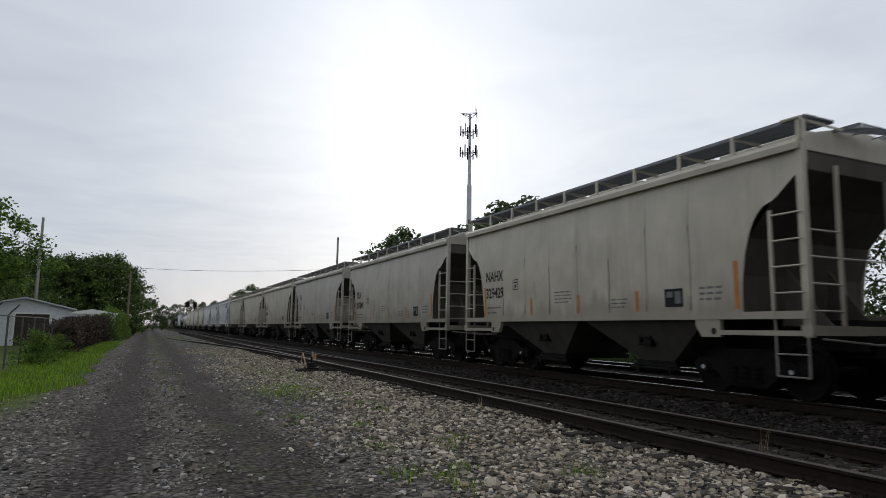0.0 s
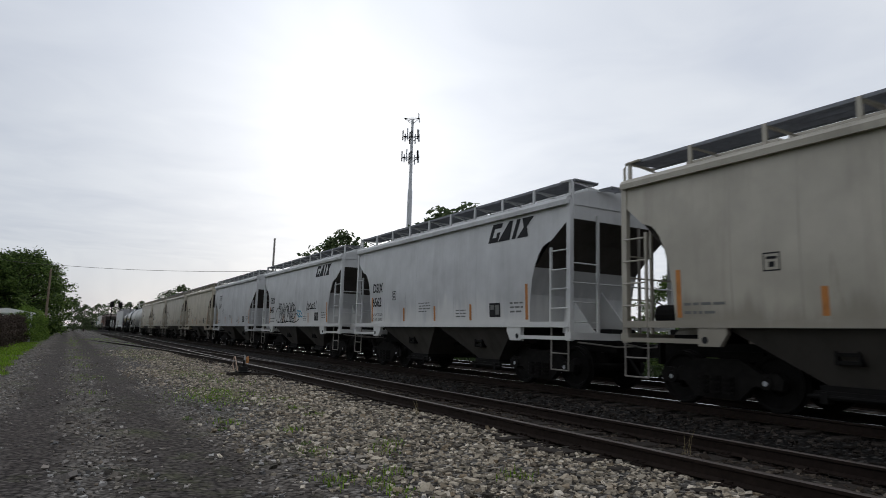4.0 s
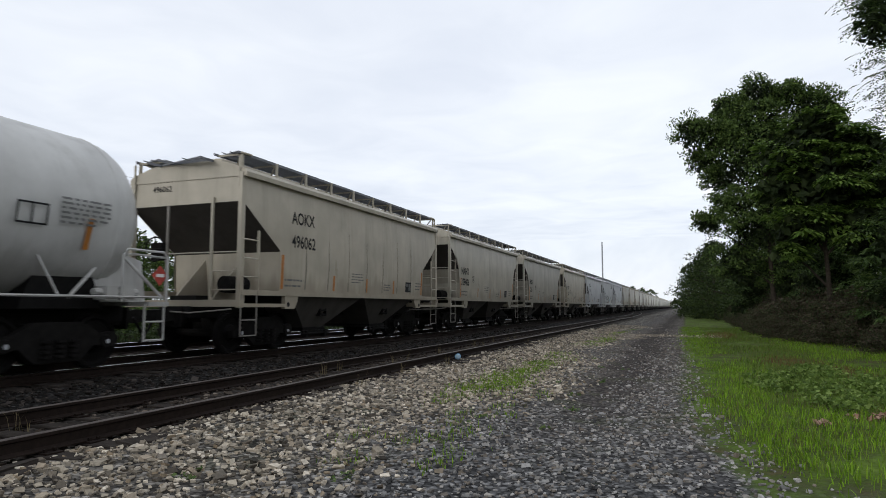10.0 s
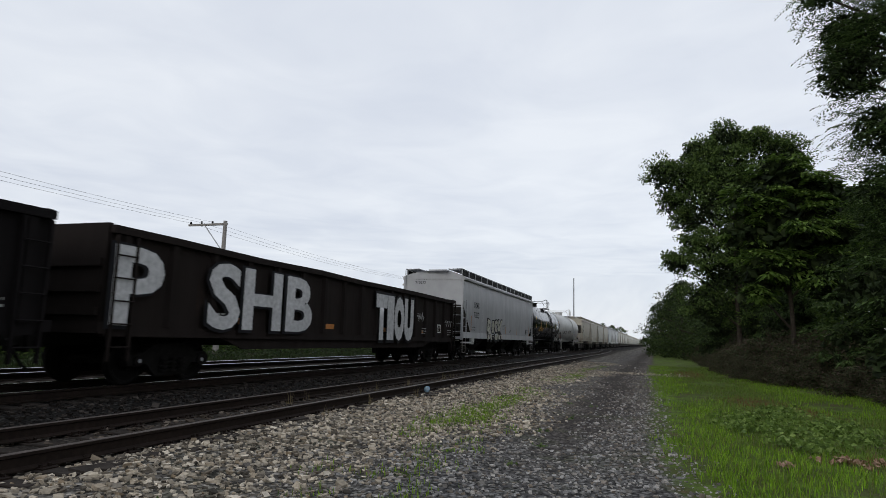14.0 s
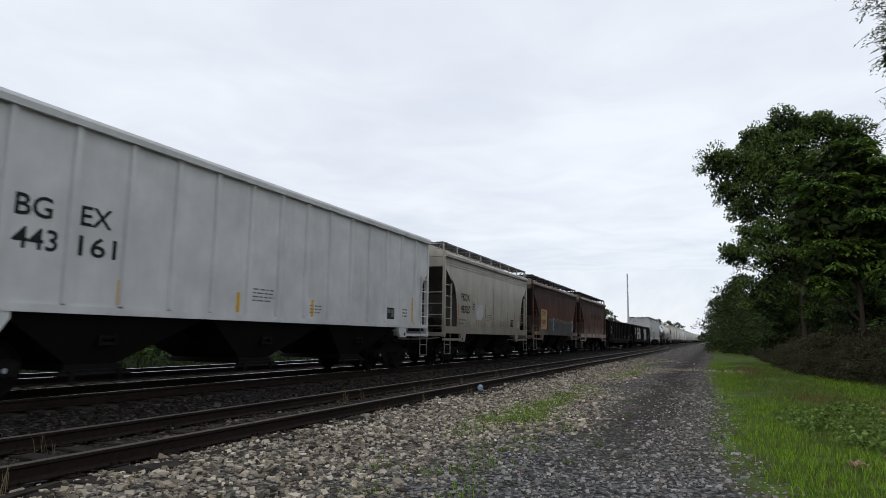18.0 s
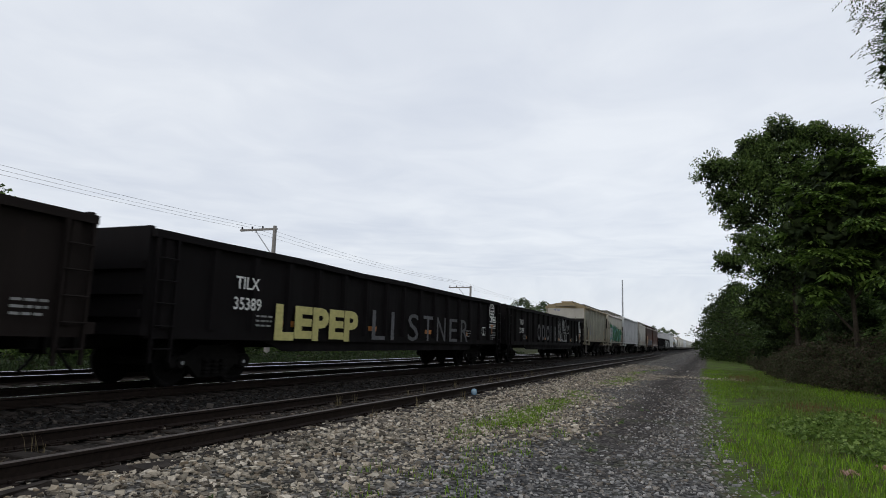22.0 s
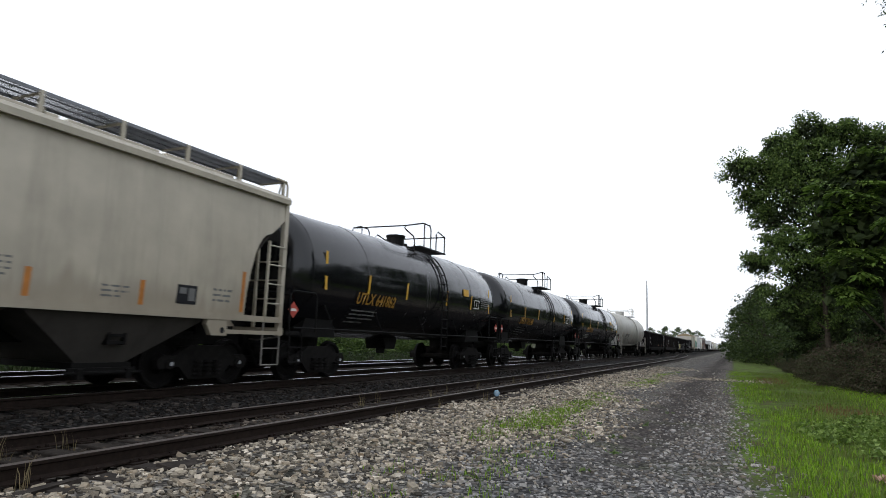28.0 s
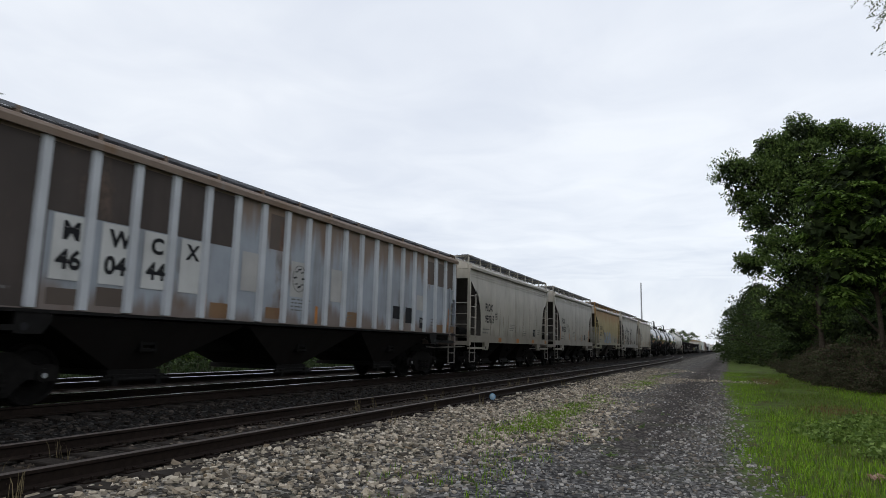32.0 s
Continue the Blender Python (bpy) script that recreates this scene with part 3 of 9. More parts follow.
        if near:
            bm = bmesh.new()
            for z in (0.42, 0.76):
                tube(bm, [(xi, -1.58, z), (xe, -1.58, z)], 0.016, 6)
            for x in (xi, xe):
                tube(bm, [(x, -1.58, 0.42), (x, -1.58, zs - 0.1)], 0.018, 6)
            part("step", bm, GRIMED, car)
            bm = bmesh.new()
            xo = s * (e + 0.03)
            box(bm, xo - 0.025, xo + 0.025, -0.83, -0.77, 1.15, zt + 0.12)
            z = 1.42
            while z < lt - 0.1:
                tube(bm, [(xo, -1.54, z), (xo, -0.8, z)], 0.016, 6)
                z += 0.41
            part("end_ladder", bm, paintm, car)
            bm = bmesh.new()
            tube(bm, [(xo, -0.8, 2.24), (xo, 1.54, 2.24)], 0.018, 6)
            part("end_handrail", bm, paintm, car)
            bm = bmesh.new()
            box(bm, xo - 0.02, xo + 0.02, 0.42, 0.48, 1.15, zt)
            part("end_post", bm, GRIMED, car)
            bm = bmesh.new()
            tube(bm, [(s * (e + 0.12), -1.45, 1.0), (s * (e + 0.42), -0.6, 0.92), (s * (e + 0.5), -0.1, 0.95)], 0.018, 6)
            part("cut_lever", bm, GRIMED, car)
            if spec.get("walk", True):
                zk = spec.get("walk_z", ze + 0.44)
                for y in (-1.5, 1.5):
                    bm = bmesh.new()
                    tube(bm, [(xo, y, ze - 0.35), (xo, y, zk - 0.12), (s * (e - 0.02), y, zk - 0.03), (s * (e - 0.35), y, zk - 0.02)], 0.026, 8)
                    part("corner_rail", bm, paintm, car)
    # side sills with reinforcement plates
    for s in (-1, 1):
        bm = bmesh.new()
        sb = spec.get("sill_h", 0.12)
        y0, y1 = sorted((s * 1.52, s * (hw(zs) + 0.045)))
        box(bm, -e, e, y0, y1, zs - sb, zs)
        y0, y1 = sorted((s * 1.50, s * (hw(zs) + 0.03)))
        for q in (-1, 1):
            slab(bm, [(q * (e - 2.15), zs - sb), (q * (e - 2.15), zs - sb - 0.10), (q * (e - 2.02), zs - sb - 0.30), (q * (e - 1.62), zs - sb - 0.30), (q * (e - 1.62), zs - sb)], y0, y1)
            box(bm, *sorted((q * (e - 1.62), q * e)), y0, y1, zs - sb - 0.26, zs - sb - 0.18)
        part("side_sill", fix(bm), spec.get("sill_paint", paintm), car)
        if near and s < 0:
            # A flat black disc stands for the dark inside each jacking hole.
            for q in (-1, 1):
                bm = bmesh.new()
                c = [bm.verts.new((q * (e - 1.75) + 0.06 * math.cos(a * 0.628), y0 - 0.004, zs - sb - 0.2 + 0.06 * math.sin(a * 0.628))) for a in range(10)]
                bm.faces.new(c)
                part("jacking_hole", bm, BLACK, car)
    # discharge bays
    span = 2 * (e - spec.get("bay_in", 1.95))
    bw = span / bays
    for k in range(bays):
        cx = -span / 2 + bw * (k + 0.5)
        bm = bmesh.new()
        top, bot, zb = bw / 2 * 0.98, 0.46, 0.50
        a = [bm.verts.new(p) for p in ((cx - top, -1.5, 1.34), (cx + top, -1.5, 1.34), (cx + top, 1.5, 1.34), (cx - top, 1.5, 1.34))]
        b = [bm.verts.new(p) for p in ((cx - bot, -0.95, zb), (cx + bot, -0.95, zb), (cx + bot, 0.95, zb), (cx - bot, 0.95, zb))]
        for i in range(4):
            bm.faces.new((a[i], b[i], b[(i + 1) % 4], a[(i + 1) % 4]))
        bm.faces.new(a); bm.faces.new(b[::-1])
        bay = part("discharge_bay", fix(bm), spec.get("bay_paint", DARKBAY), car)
        if near:
            bm = bmesh.new()
            box(bm, cx - 0.55, cx + 0.55, -1.0, 1.0, 0.40, 0.50)
            box(bm, cx - 0.62, cx + 0.62, -1.05, -0.98, 0.30, 0.42)
            tube(bm, [(cx - 0.7, -1.06, 0.34), (cx + 0.7, -1.06, 0.34)], 0.03, 6)
            for q in (-0.45, 0.45):
                box(bm, cx + q - 0.05, cx + q + 0.05, -1.1, -0.95, 0.24, 0.40)
            part("outlet_gate", bm, STEEL, bay)
            bm = bmesh.new()
            yy = -1.24
            for z in (0.84, 0.95):
                box(bm, cx - 0.18, cx + 0.18, yy - 0.04, yy + 0.1, z - 0.025, z + 0.025)
            for q in (-0.15, 0.15):
                box(bm, cx + q - 0.02, cx + q + 0.02, yy - 0.05, yy + 0.1, 0.80, 1.0)
            part("vibrator_bracket", bm, STEEL, bay)
    # centre sill, brake gear
    bm = bmesh.new()
    box(bm, -e - 0.1, e + 0.1, -0.33, 0.33, 0.80, 1.06)
    part("centre_sill", bm, STEEL, car)
    # roof walkways
    if spec.get("walk", True):
        zw = spec.get("walk_z", ze + 0.44)
        for s in (-1, 1):
            y0, y1 = sorted((s * 0.80, s * 1.46))
            part("running_board", grating(-e - 0.05, e + 0.05, y0, y1, zw, 0.042 if near else 0.3), GRATE, car)
            if spec.get("fascia"):
                bm = bmesh.new()
                box(bm, -e + 0.1, e - 0.1, *sorted((s * 1.44, s * 1.455)), ze + 0.10, zw - 0.05)
                part("walkway_fascia", bm, STEEL, car)
            np_ = max(6, int(L / 1.25))

            def bracket():
                bm = bmesh.new()
                slab(bm, [(-0.038, ze + 0.05), (0.038, ze + 0.05), (0.034, zw - 0.01), (-0.034, zw - 0.01)], s * 1.46 - 0.03, s * 1.46 + 0.01)
                bar(bm, (0, s * 1.44, zw - 0.05), (0, s * 0.8, zw - 0.05), 0.035)
                if near:
                    bar(bm, (0, s * 1.42, zw - 0.03), (0.40, s * 1.0, ze + 0.16), 0.03)
                return fix(bm)
            if near:
                me = to_mesh("walkway_bracket", bracket(), spec.get("bracket_paint", paintm))
                for k in range(np_ + 1):
                    part("walkway_bracket", me, None, car, at=pose(-e + 0.08 + (L - 0.16) * k / np_, 0, 0))
            else:
                bm = bmesh.new()
                for k in range(np_ + 1):
                    x = -e + 0.08 + (L - 0.16) * k / np_
                    box(bm, x - 0.05, x + 0.05, s * 1.46 - 0.02, s * 1.46 + 0.02, ze + 0.05, zw - 0.01)
                part("walkway_bracket", bm, paintm, car)["kind"] = "stuff"
        for s in (-1, 1):
            part("end_platform", grating(min(s * e, s * (e + 0.42)), max(s * e, s * (e + 0.42)), -0.75, 0.75, zw - 0.14, 0.075), GRATE, car)
        # hatch covers
        bm = bmesh.new()
        nh = spec.get("hatches", 5)
        box(bm, -e + 0.4, e - 0.4, -0.42, 0.42, zr - 0.02, zr + 0.06)
        for k in range(nh):
            x = -e + 0.5 + (L - 1.0) * (k + 0.5) / nh
            box(bm, x - (L - 1.0) / nh * 0.46, x + (L - 1.0) / nh * 0.46, -0.48, 0.48, zr + 0.06, zr + 0.13)
        part("hatch_cover", bm, paintm, car)
    tc = e - spec.get("truck_in", 1.56)
    for s in (-1, 1):
        truck(car, s * tc, near)
    coupler_pair(car, e + 0.12)
    # conspicuity stripes and small print
    if near:
        first = nl + 0.1
        offs = spec.get("stripes") or [first] + [first + (L - 2 * first) * u for u in (0.28, 0.505, 0.725)] + [L - first]
        if spec.get("sill_marks"):      # orange squares on the sill instead
            offs = []
            for x in spec["sill_marks"]:
                bm = bmesh.new()
                decal(bm, lambda z: hw(zs) + 0.046, x * L - e - 0.18, x * L - e + 0.18, zs - spec.get("sill_h", 0.2) + 0.04, zs - 0.05)
                part("reflective_stripe", bm, ORANGE, car)
        for i, x in enumerate(offs):
            bm = bmesh.new()
            tall = i in (0, len(offs) - 1)
            decal(bm, hw, x - e - 0.05, x - e + 0.05, zs + 0.05, zs + (0.86 if tall else 0.46))
            part("reflective_stripe", bm, spec.get("stripe_mat", ORANGE), car)
        bm = bmesh.new()
        decal(bm, hw, e - 2.90, e - 2.44, zs + 0.12, zs + 0.46)
        plac = part("inspection_panel", bm, BLACK, car)
        bm = bmesh.new()
        decal(bm, hw, e - 2.85, e - 2.69, zs + 0.30, zs + 0.41, 0.009)
        decal(bm, hw, e - 2.64, e - 2.49, zs + 0.18, zs + 0.41, 0.009)
        part("panel_mark", bm, GREYTXT, plac)
        bars_of_text(car, hw, e - 2.05, zs + 0.42, 0.5, 3, GREYTXT, rnd, 0.04, 0.1)
        if spec.get("limits"):
            for k, body in enumerate(spec["limits"]):
                lettering(car, hw, body, -e + nl + 0.16, zs + 0.24 - 0.16 * k, 0.115, BLACK)
        else:
            bars_of_text(car, hw, -e + nl + 0.2, zs + 0.25, 0.8, 2, GREYTXT, rnd, 0.045, 0.14)
        bars_of_text(car, hw, -0.9, zs + 0.55, 0.7, 4, GREYTXT, rnd, 0.03, 0.08)
        bars_of_text(car, hw, 1.2, zs + 0.3, 0.5, 3, GREYTXT, rnd, 0.03, 0.08)
        if spec.get("frame_mark", True):
            bm = bmesh.new()
            x, z = -e + nl + 1.65, zs + 0.72
            for q in ((x, x + 0.27, z, z + 0.02), (x, x + 0.27, z + 0.26, z + 0.28), (x, x + 0.02, z, z + 0.28), (x + 0.25, x + 0.27, z, z + 0.28), (x + 0.05, x + 0.22, z + 0.18, z + 0.22), (x + 0.09, x + 0.18, z + 0.06, z + 0.14)):
                decal(bm, hw, *q)
            part("plate_mark", bm, spec.get("ink", BLACK), car)
    if spec.get("smears"):      # dark smears along the weld seams
        for k in range(1, m):
            x = -(e - nl) + 2 * (e - nl) * k / m
            z1 = zs + 0.9 + 0.9 * rnd.random()
            bm = bmesh.new()
            q = [(x - 0.03, zs + 0.05), (x + 0.02, zs + 0.05), (x + 0.045, (zs + z1) / 2), (x + 0.01, z1), (x - 0.015, z1 - 0.1)]
            bm.faces.new([bm.verts.new((u, -(hw(v) + 0.007), v)) for u, v in q])
            part("seam_smear", bm, SMEAR, car)
    if "mark" in spec:
        a, b = spec["mark"]
        size = spec.get("mark_size", 0.40)
        xm = -e + spec.get("mark_x", 1.30)
        zm = zs + spec.get("mark_z", 1.02)
        ink = spec.get("ink", BLACK)
        if style == "ribs":     # one short word to each panel between the ribs
            pitch = spec.get("rib_pitch", 0.95)
            n = int((L - 2 * spec.get("rib_in", 0.15)) / pitch)
            x0 = -n * pitch / 2 + pitch * round((xm - 0.12 + n * pitch / 2) / pitch) + spec.get("rib_shift", 0.0)
            for row, words in enumerate((a.split(), b.split())):
                for k, word in enumerate(words):
                    lettering(car, hw, word, x0 + 0.17 + k * pitch, zm - row * spec.get("mark_gap", 0.47), size, ink, bold=0.006, fit=(pitch - 0.34) * (1.0 if len(word) > 2 else 0.82))
        else:
            for body, z in ((a, zm), (b, zm - spec.get("mark_gap", 0.47))):
                lettering(car, hw, body, xm, z, size, ink, bold=spec.get("bold", 0.009), squeeze=spec.get("squeeze", 0.84))
    return car, hw


# Bay paints: grimy, and darkened further for the shade under the cars.
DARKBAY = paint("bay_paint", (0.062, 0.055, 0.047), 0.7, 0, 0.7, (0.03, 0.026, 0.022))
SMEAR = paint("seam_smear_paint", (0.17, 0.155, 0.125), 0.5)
SHADEBAY = paint("sooty_bay_paint", (0.014, 0.012, 0.011), 0.5, 0, 0.8, (0.01, 0.009, 0.008), spec=0.1)
GRIMED = paint("grimy_rail_paint", (0.20, 0.185, 0.165), 0.6, 0.1, 0.6)
# Slope sheets and lower end plates: their shade is put into this paint.
SHADESLOPE = paint("slope_paint", (0.062, 0.054, 0.047), 0.6, 0, 0.7, (0.03, 0.025, 0.02))


def end_lettering(parent, xe, body, y, z, size, mat):
    """Writing on the end sheet that faces back along the train."""
    if not body:
        return None
    me, co = flat_text(body, size, 0.002)
    out = np.stack([np.full(len(co), xe), y - co[:, 0], z + co[:, 1]], 1)
    me.vertices.foreach_set("co", out.ravel())
    me.materials.clear()
    me.materials.append(mat)
    return part("end_lettering", me, None, parent)


# ---------------------------------------------------------------- tank cars
DULLYELLOW = plain("dull_yellow_decal", (0.40, 0.21, 0.035), 0.6, 0, 0.35)


def tank_car(spec, rnd):
    """A tank car on a stub sill: shell, heads, dome platform with rails, ladders, saddles."""
    L, r, zc = spec["L"], spec.get("r", 1.50), spec.get("zc", 2.62)
    shell = spec["paint"]
    car = empty("tank_car")
    e = L / 2
    n = 40
    bm = bmesh.new()
    prof = [(-e, 0.05)]
    hd = 1.05 if spec.get("light") else 0.72
    for k in range(1, 9):
        a = math.pi / 2 * k / 8
        prof.append((-e + hd * (1 - math.cos(a)), r * math.sin(a)))
    seams = [-(e - hd) + 2 * (e - hd) * k / 5 for k in range(1, 5)]
    dip = spec.get("dip", 0.06)
    body = [(x, r + dip * (1 - abs(x) / e)) for x in seams]
    prof += body
    prof += [(-x, q) for x, q in prof[:9][::-1]]
    lathe_x(bm, prof, 0, zc, n)
    part("tank_shell", fix(bm), shell, car, smooth=True)
    for x, rr in ([] if spec.get("light") else body[:1] + body[-1:]) + [(-(e - hd), r), (e - hd, r)]:
        bm = bmesh.new()
        lathe_x(bm, [(x - 0.02, rr + 0.002), (x - 0.012, rr + 0.009), (x + 0.012, rr + 0.009), (x + 0.02, rr + 0.002)], 0, zc, n)
        part("weld_band", bm, shell, car)
    # dome, platform and rails
    zt = zc + r + 0.05
    gear = spec.get("gear", shell)
    bm = bmesh.new()
    x0 = spec.get("dome_x", -0.6)
    dr = 1.0 if spec.get("light") else 0.72
    ring = [[bm.verts.new((x0 + 1.1 + dr * q * math.cos(2 * math.pi * k / 18), dr * q * math.sin(2 * math.pi * k / 18), z)) for k in range(18)] for z, q in ((zt - 0.15, 0.42), (zt + 0.27, 0.42), (zt + 0.27, 0.46), (zt + 0.34, 0.46))]
    for a, b in zip(ring, ring[1:]):
        for k in range(18):
            bm.faces.new((a[k], a[(k + 1) % 18], b[(k + 1) % 18], b[k]))
    bm.faces.new(ring[-1])
    part("dome", fix(bm), spec.get("dome_paint", gear), car)
    bm = bmesh.new()
    for x, z in ((x0 + 1.75, 0.16), (x0 + 2.0, 0.2)):
        tube(bm, [(x, 0.1, zt - 0.1), (x, 0.1, zt + z)], 0.09, 8)
    part("valve", bm, gear, car)
    for s in (-1, 1):
        part("platform", grating(x0 + 0.5, x0 + 2.55, *sorted((s * 0.55, s * 1.25)), zt - 0.12, 0.08), GRATE if spec.get("light") else STEEL, car)
    bm = bmesh.new()
    zp, zr = zt - 0.12, zt + 0.66
    for s in (-1, 1):
        y = s * 1.22
        tube(bm, [(x0 + 0.4, y * 0.9, zp - 0.3), (x0 + 0.4, y * 0.9, zp + 0.15), (x0 + 0.3, y * 0.9, zp + 0.28), (x0 - 0.07, y * 0.85, zp + 0.42), (x0 - 0.1, y * 0.8, zr - 0.28), (x0 - 0.02, y * 0.82, zr - 0.2), (x0 + 0.75, y, zr), (x0 + 1.26, y, zr), (x0 + 1.36, y, zr - 0.12), (x0 + 1.36, y, zp)], 0.024, 6)
        tube(bm, [(x0 + 0.86, y, zp), (x0 + 0.86, y, zr)], 0.022, 6)
        tube(bm, [(x0 + 1.8, y, zp), (x0 + 1.8, y, zr - 0.2), (x0 + 1.94, y, zr - 0.1), (x0 + 2.5, y, zr - 0.2), (x0 + 2.5, y, zp)], 0.024, 6)
    tube(bm, [(x0 - 0.02, -1.0, zr - 0.2), (x0 - 0.02, 1.0, zr - 0.2)], 0.022, 6)
    tube(bm, [(x0 + 2.5, -1.22, zr - 0.2), (x0 + 2.5, 1.22, zr - 0.2)], 0.022, 6)
    part("platform_rail", bm, spec.get("rail_paint", gear), car)
    # curved side ladder down to the sill
    bm = bmesh.new()
    for x in (x0 + 1.5, x0 + 1.95):
        pts = [(x, -(r + 0.1) * math.sin(a), zc + (r + 0.1) * math.cos(a)) for a in [0.7 + 0.16 * k for k in range(6)]] + [(x, -r - 0.12, zc), (x, -r - 0.12, 0.75)]
        tube(bm, pts, 0.026, 6)
    for k in range(12):
        z = 0.85 + 0.30 * k
        if z > zc + 1.2:
            break
        y = -(r + 0.12) if z < zc else -math.sqrt(max(0.01, (r + 0.1) ** 2 - (z - zc) ** 2))
        tube(bm, [(x0 + 1.5, y, z), (x0 + 1.95, y, z)], 0.018, 6)
    part("side_ladder", bm, spec.get("rail_paint", gear), car)
    # long handrail, sill, saddles
    bm = bmesh.new()
    for s in (-1, 1):
        tube(bm, [(-e + 0.1, s * 1.5, 1.22), (e - 0.1, s * 1.5, 1.22)], 0.024, 6)
    for x in (-e * 0.75, -e * 0.4, 0, e * 0.4, e * 0.75):
        for s in (-1, 1):
            tube(bm, [(x, s * 1.5, 1.22), (x - 0.22, s * (r * 0.86), zc - r * 0.52)], 0.02, 6)
    part("handrail", bm, spec.get("rail_paint", gear), car)
    for s in (-1, 1):
        x = s * (e - 1.7)
        bm = bmesh.new()
        slab(bm, [(x - 0.75, 1.02), (x + 0.75, 1.02), (x + 0.45, zc - r * 0.55), (x - 0.45, zc - r * 0.55)], -1.05, 1.05)
        part("saddle", fix(bm), STEEL, car)
        bm = bmesh.new()
        box(bm, min(x - s * 1.0, s * (e + 0.15)), max(x - s * 1.0, s * (e + 0.15)), -0.33, 0.33, 0.78, 1.06)
        part("stub_sill", bm, STEEL, car)
        bm = bmesh.new()
        box(bm, *sorted((s * (e - 0.35), s * (e + 0.12))), -1.5, 1.5, 1.06, 1.14)
        part("end_sill", bm, spec.get("rail_paint", gear), car)
    bm = bmesh.new()
    slab(bm, [(-0.7, zc - r + 0.1), (-0.5, zc - r - 0.35), (0.1, zc - r - 0.35), (0.3, zc - r + 0.1)], -0.35, 0.35)
    tube(bm, [(-0.2, 0, zc - r - 0.5), (-0.2, 0, zc - r - 0.3)], 0.14, 10)
    part("bottom_outlet", fix(bm), STEEL, car)
    for s in (-1, 1):
        bm = bmesh.new()
        x = s * (e + 0.05)
        tube(bm, [(x, -1.5, 1.1), (x, -1.5, 1.95), (x - s * 0.1, -1.5, 2.05), (x - s * 0.9, -1.5, 2.05), (x - s * 1.0, -1.5, 1.95), (x - s * 1.0, -1.5, 1.14)], 0.024, 6)
        tube(bm, [(x, 1.5, 1.1), (x, 1.5, 1.95), (x, 0.7, 2.05), (x, -0.7, 2.05), (x, -1.5, 1.95)], 0.024, 6)
        for z in (0.45, 0.78):
            tube(bm, [(x - s * 0.5, -1.5, z), (x - s * 0.05, -1.5, z)], 0.02, 6)
        for q in (0.5, 0.05):
            tube(bm, [(x - s * q, -1.5, 0.45), (x - s * q, -1.5, 1.1)], 0.02, 6)
        part("end_rail", bm, spec.get("rail_paint", gear), car)
        if spec.get("light"):      # flared saddle box under the head, braced to the shell
            bm = bmesh.new()
            slab(bm, [(s * (e + 0.02), 1.14), (s * (e - 1.5), 1.14), (s * (e - 1.25), 1.75), (s * (e - 0.55), 2.0), (s * (e - 0.1), 1.9)], -1.02, 1.02)
            part("saddle_box", fix(bm), gear, car)
            for y in (-1.42, 1.42):
                bm = bmesh.new()
                tube(bm, [(s * (e + 0.05), y, 1.2), (s * (e - 0.55), y * 0.74, 1.95)], 0.03, 6)
                tube(bm, [(s * (e - 1.9), y, 1.2), (s * (e - 0.9), y * 0.74, 1.95)], 0.03, 6)
                part("saddle_brace", bm, gear, car)
            bm = bmesh.new()
            for q in range(2):
                box(bm, *sorted((s * (e - 0.9 - 0.35 * q), s * (e - 0.66 - 0.35 * q))), -1.48, -1.2, 1.16, 1.4)
            tube(bm, [(s * (e - 0.5), -1.35, 1.3), (s * (e - 1.4), -1.35, 1.3)], 0.06, 8)
            part("brake_valve", bm, gear, car)
        bm = bmesh.new()
        c = Vector((s * (e - 0.1), -1.48, 1.62))
        vs = [bm.verts.new(c + Vector(d) * 0.19) for d in ((1, 0, 0), (0, 0, 1), (-1, 0, 0), (0, 0, -1))]
        bm.faces.new(vs)
        pl = part("hazard_placard", bm, plain("placard_red", (0.45, 0.06, 0.04), 0.5), car)
        bm = bmesh.new()
        box(bm, c.x - 0.09, c.x + 0.09, -1.49, -1.486, c.z - 0.03, c.z + 0.03)
        part("placard_number", bm, WHITE, pl)
    for s in (-1, 1):
        truck(car, s * (e - 1.75), True)
    coupler_pair(car, e + 0.12)

    def hw(z):
        return math.sqrt(max(0.05, (r + dip * 0.9) ** 2 - (z - zc) ** 2))

    for x in spec.get("stripes", (-0.46, -0.3, -0.12, 0.12, 0.3, 0.46)):
        bm = bmesh.new()
        xx = x * 2 * (e - hd)
        tall = abs(x) > 0.45 and not spec.get("light")
        dz = -0.25 if spec.get("light") else 0.0
        decal(bm, hw, xx - 0.05, xx + 0.05, zc + dz + (-0.45 if tall else -0.4), zc + dz + (0.5 if tall else 0.1), 0.012)
        part("reflective_stripe", bm, spec.get("stripe_mat", YELLOW), car)
    if "mark" in spec:
        lettering(car, hw, spec["mark"], -e + spec.get("mark_x", 2.7), zc + spec.get("mark_dz", -0.68), 0.42, spec.get("ink", DULLYELLOW), 0.012, 0.010, 0.86)
    bars_of_text(car, hw, -e + spec.get("mark_x", 2.7), zc - 0.88, 1.3, 4, spec.get("small_ink", GREYTXT), rnd, 0.035, 0.1, 0.012)
    bars_of_text(car, hw, e - 2.2, zc + 0.1, 0.9, 6, spec.get("small_ink", GREYTXT), rnd, 0.035, 0.075, 0.012)
    if spec.get("panel"):
        bm = bmesh.new()
        decal(bm, hw, e * 0.42, e * 0.42 + 0.50, zc + 0.05, zc + 0.30, 0.012)
        part("warning_panel", bm, YELLOW, car)
    bm = bmesh.new()
    x, z = e - 2.9, zc - 0.35
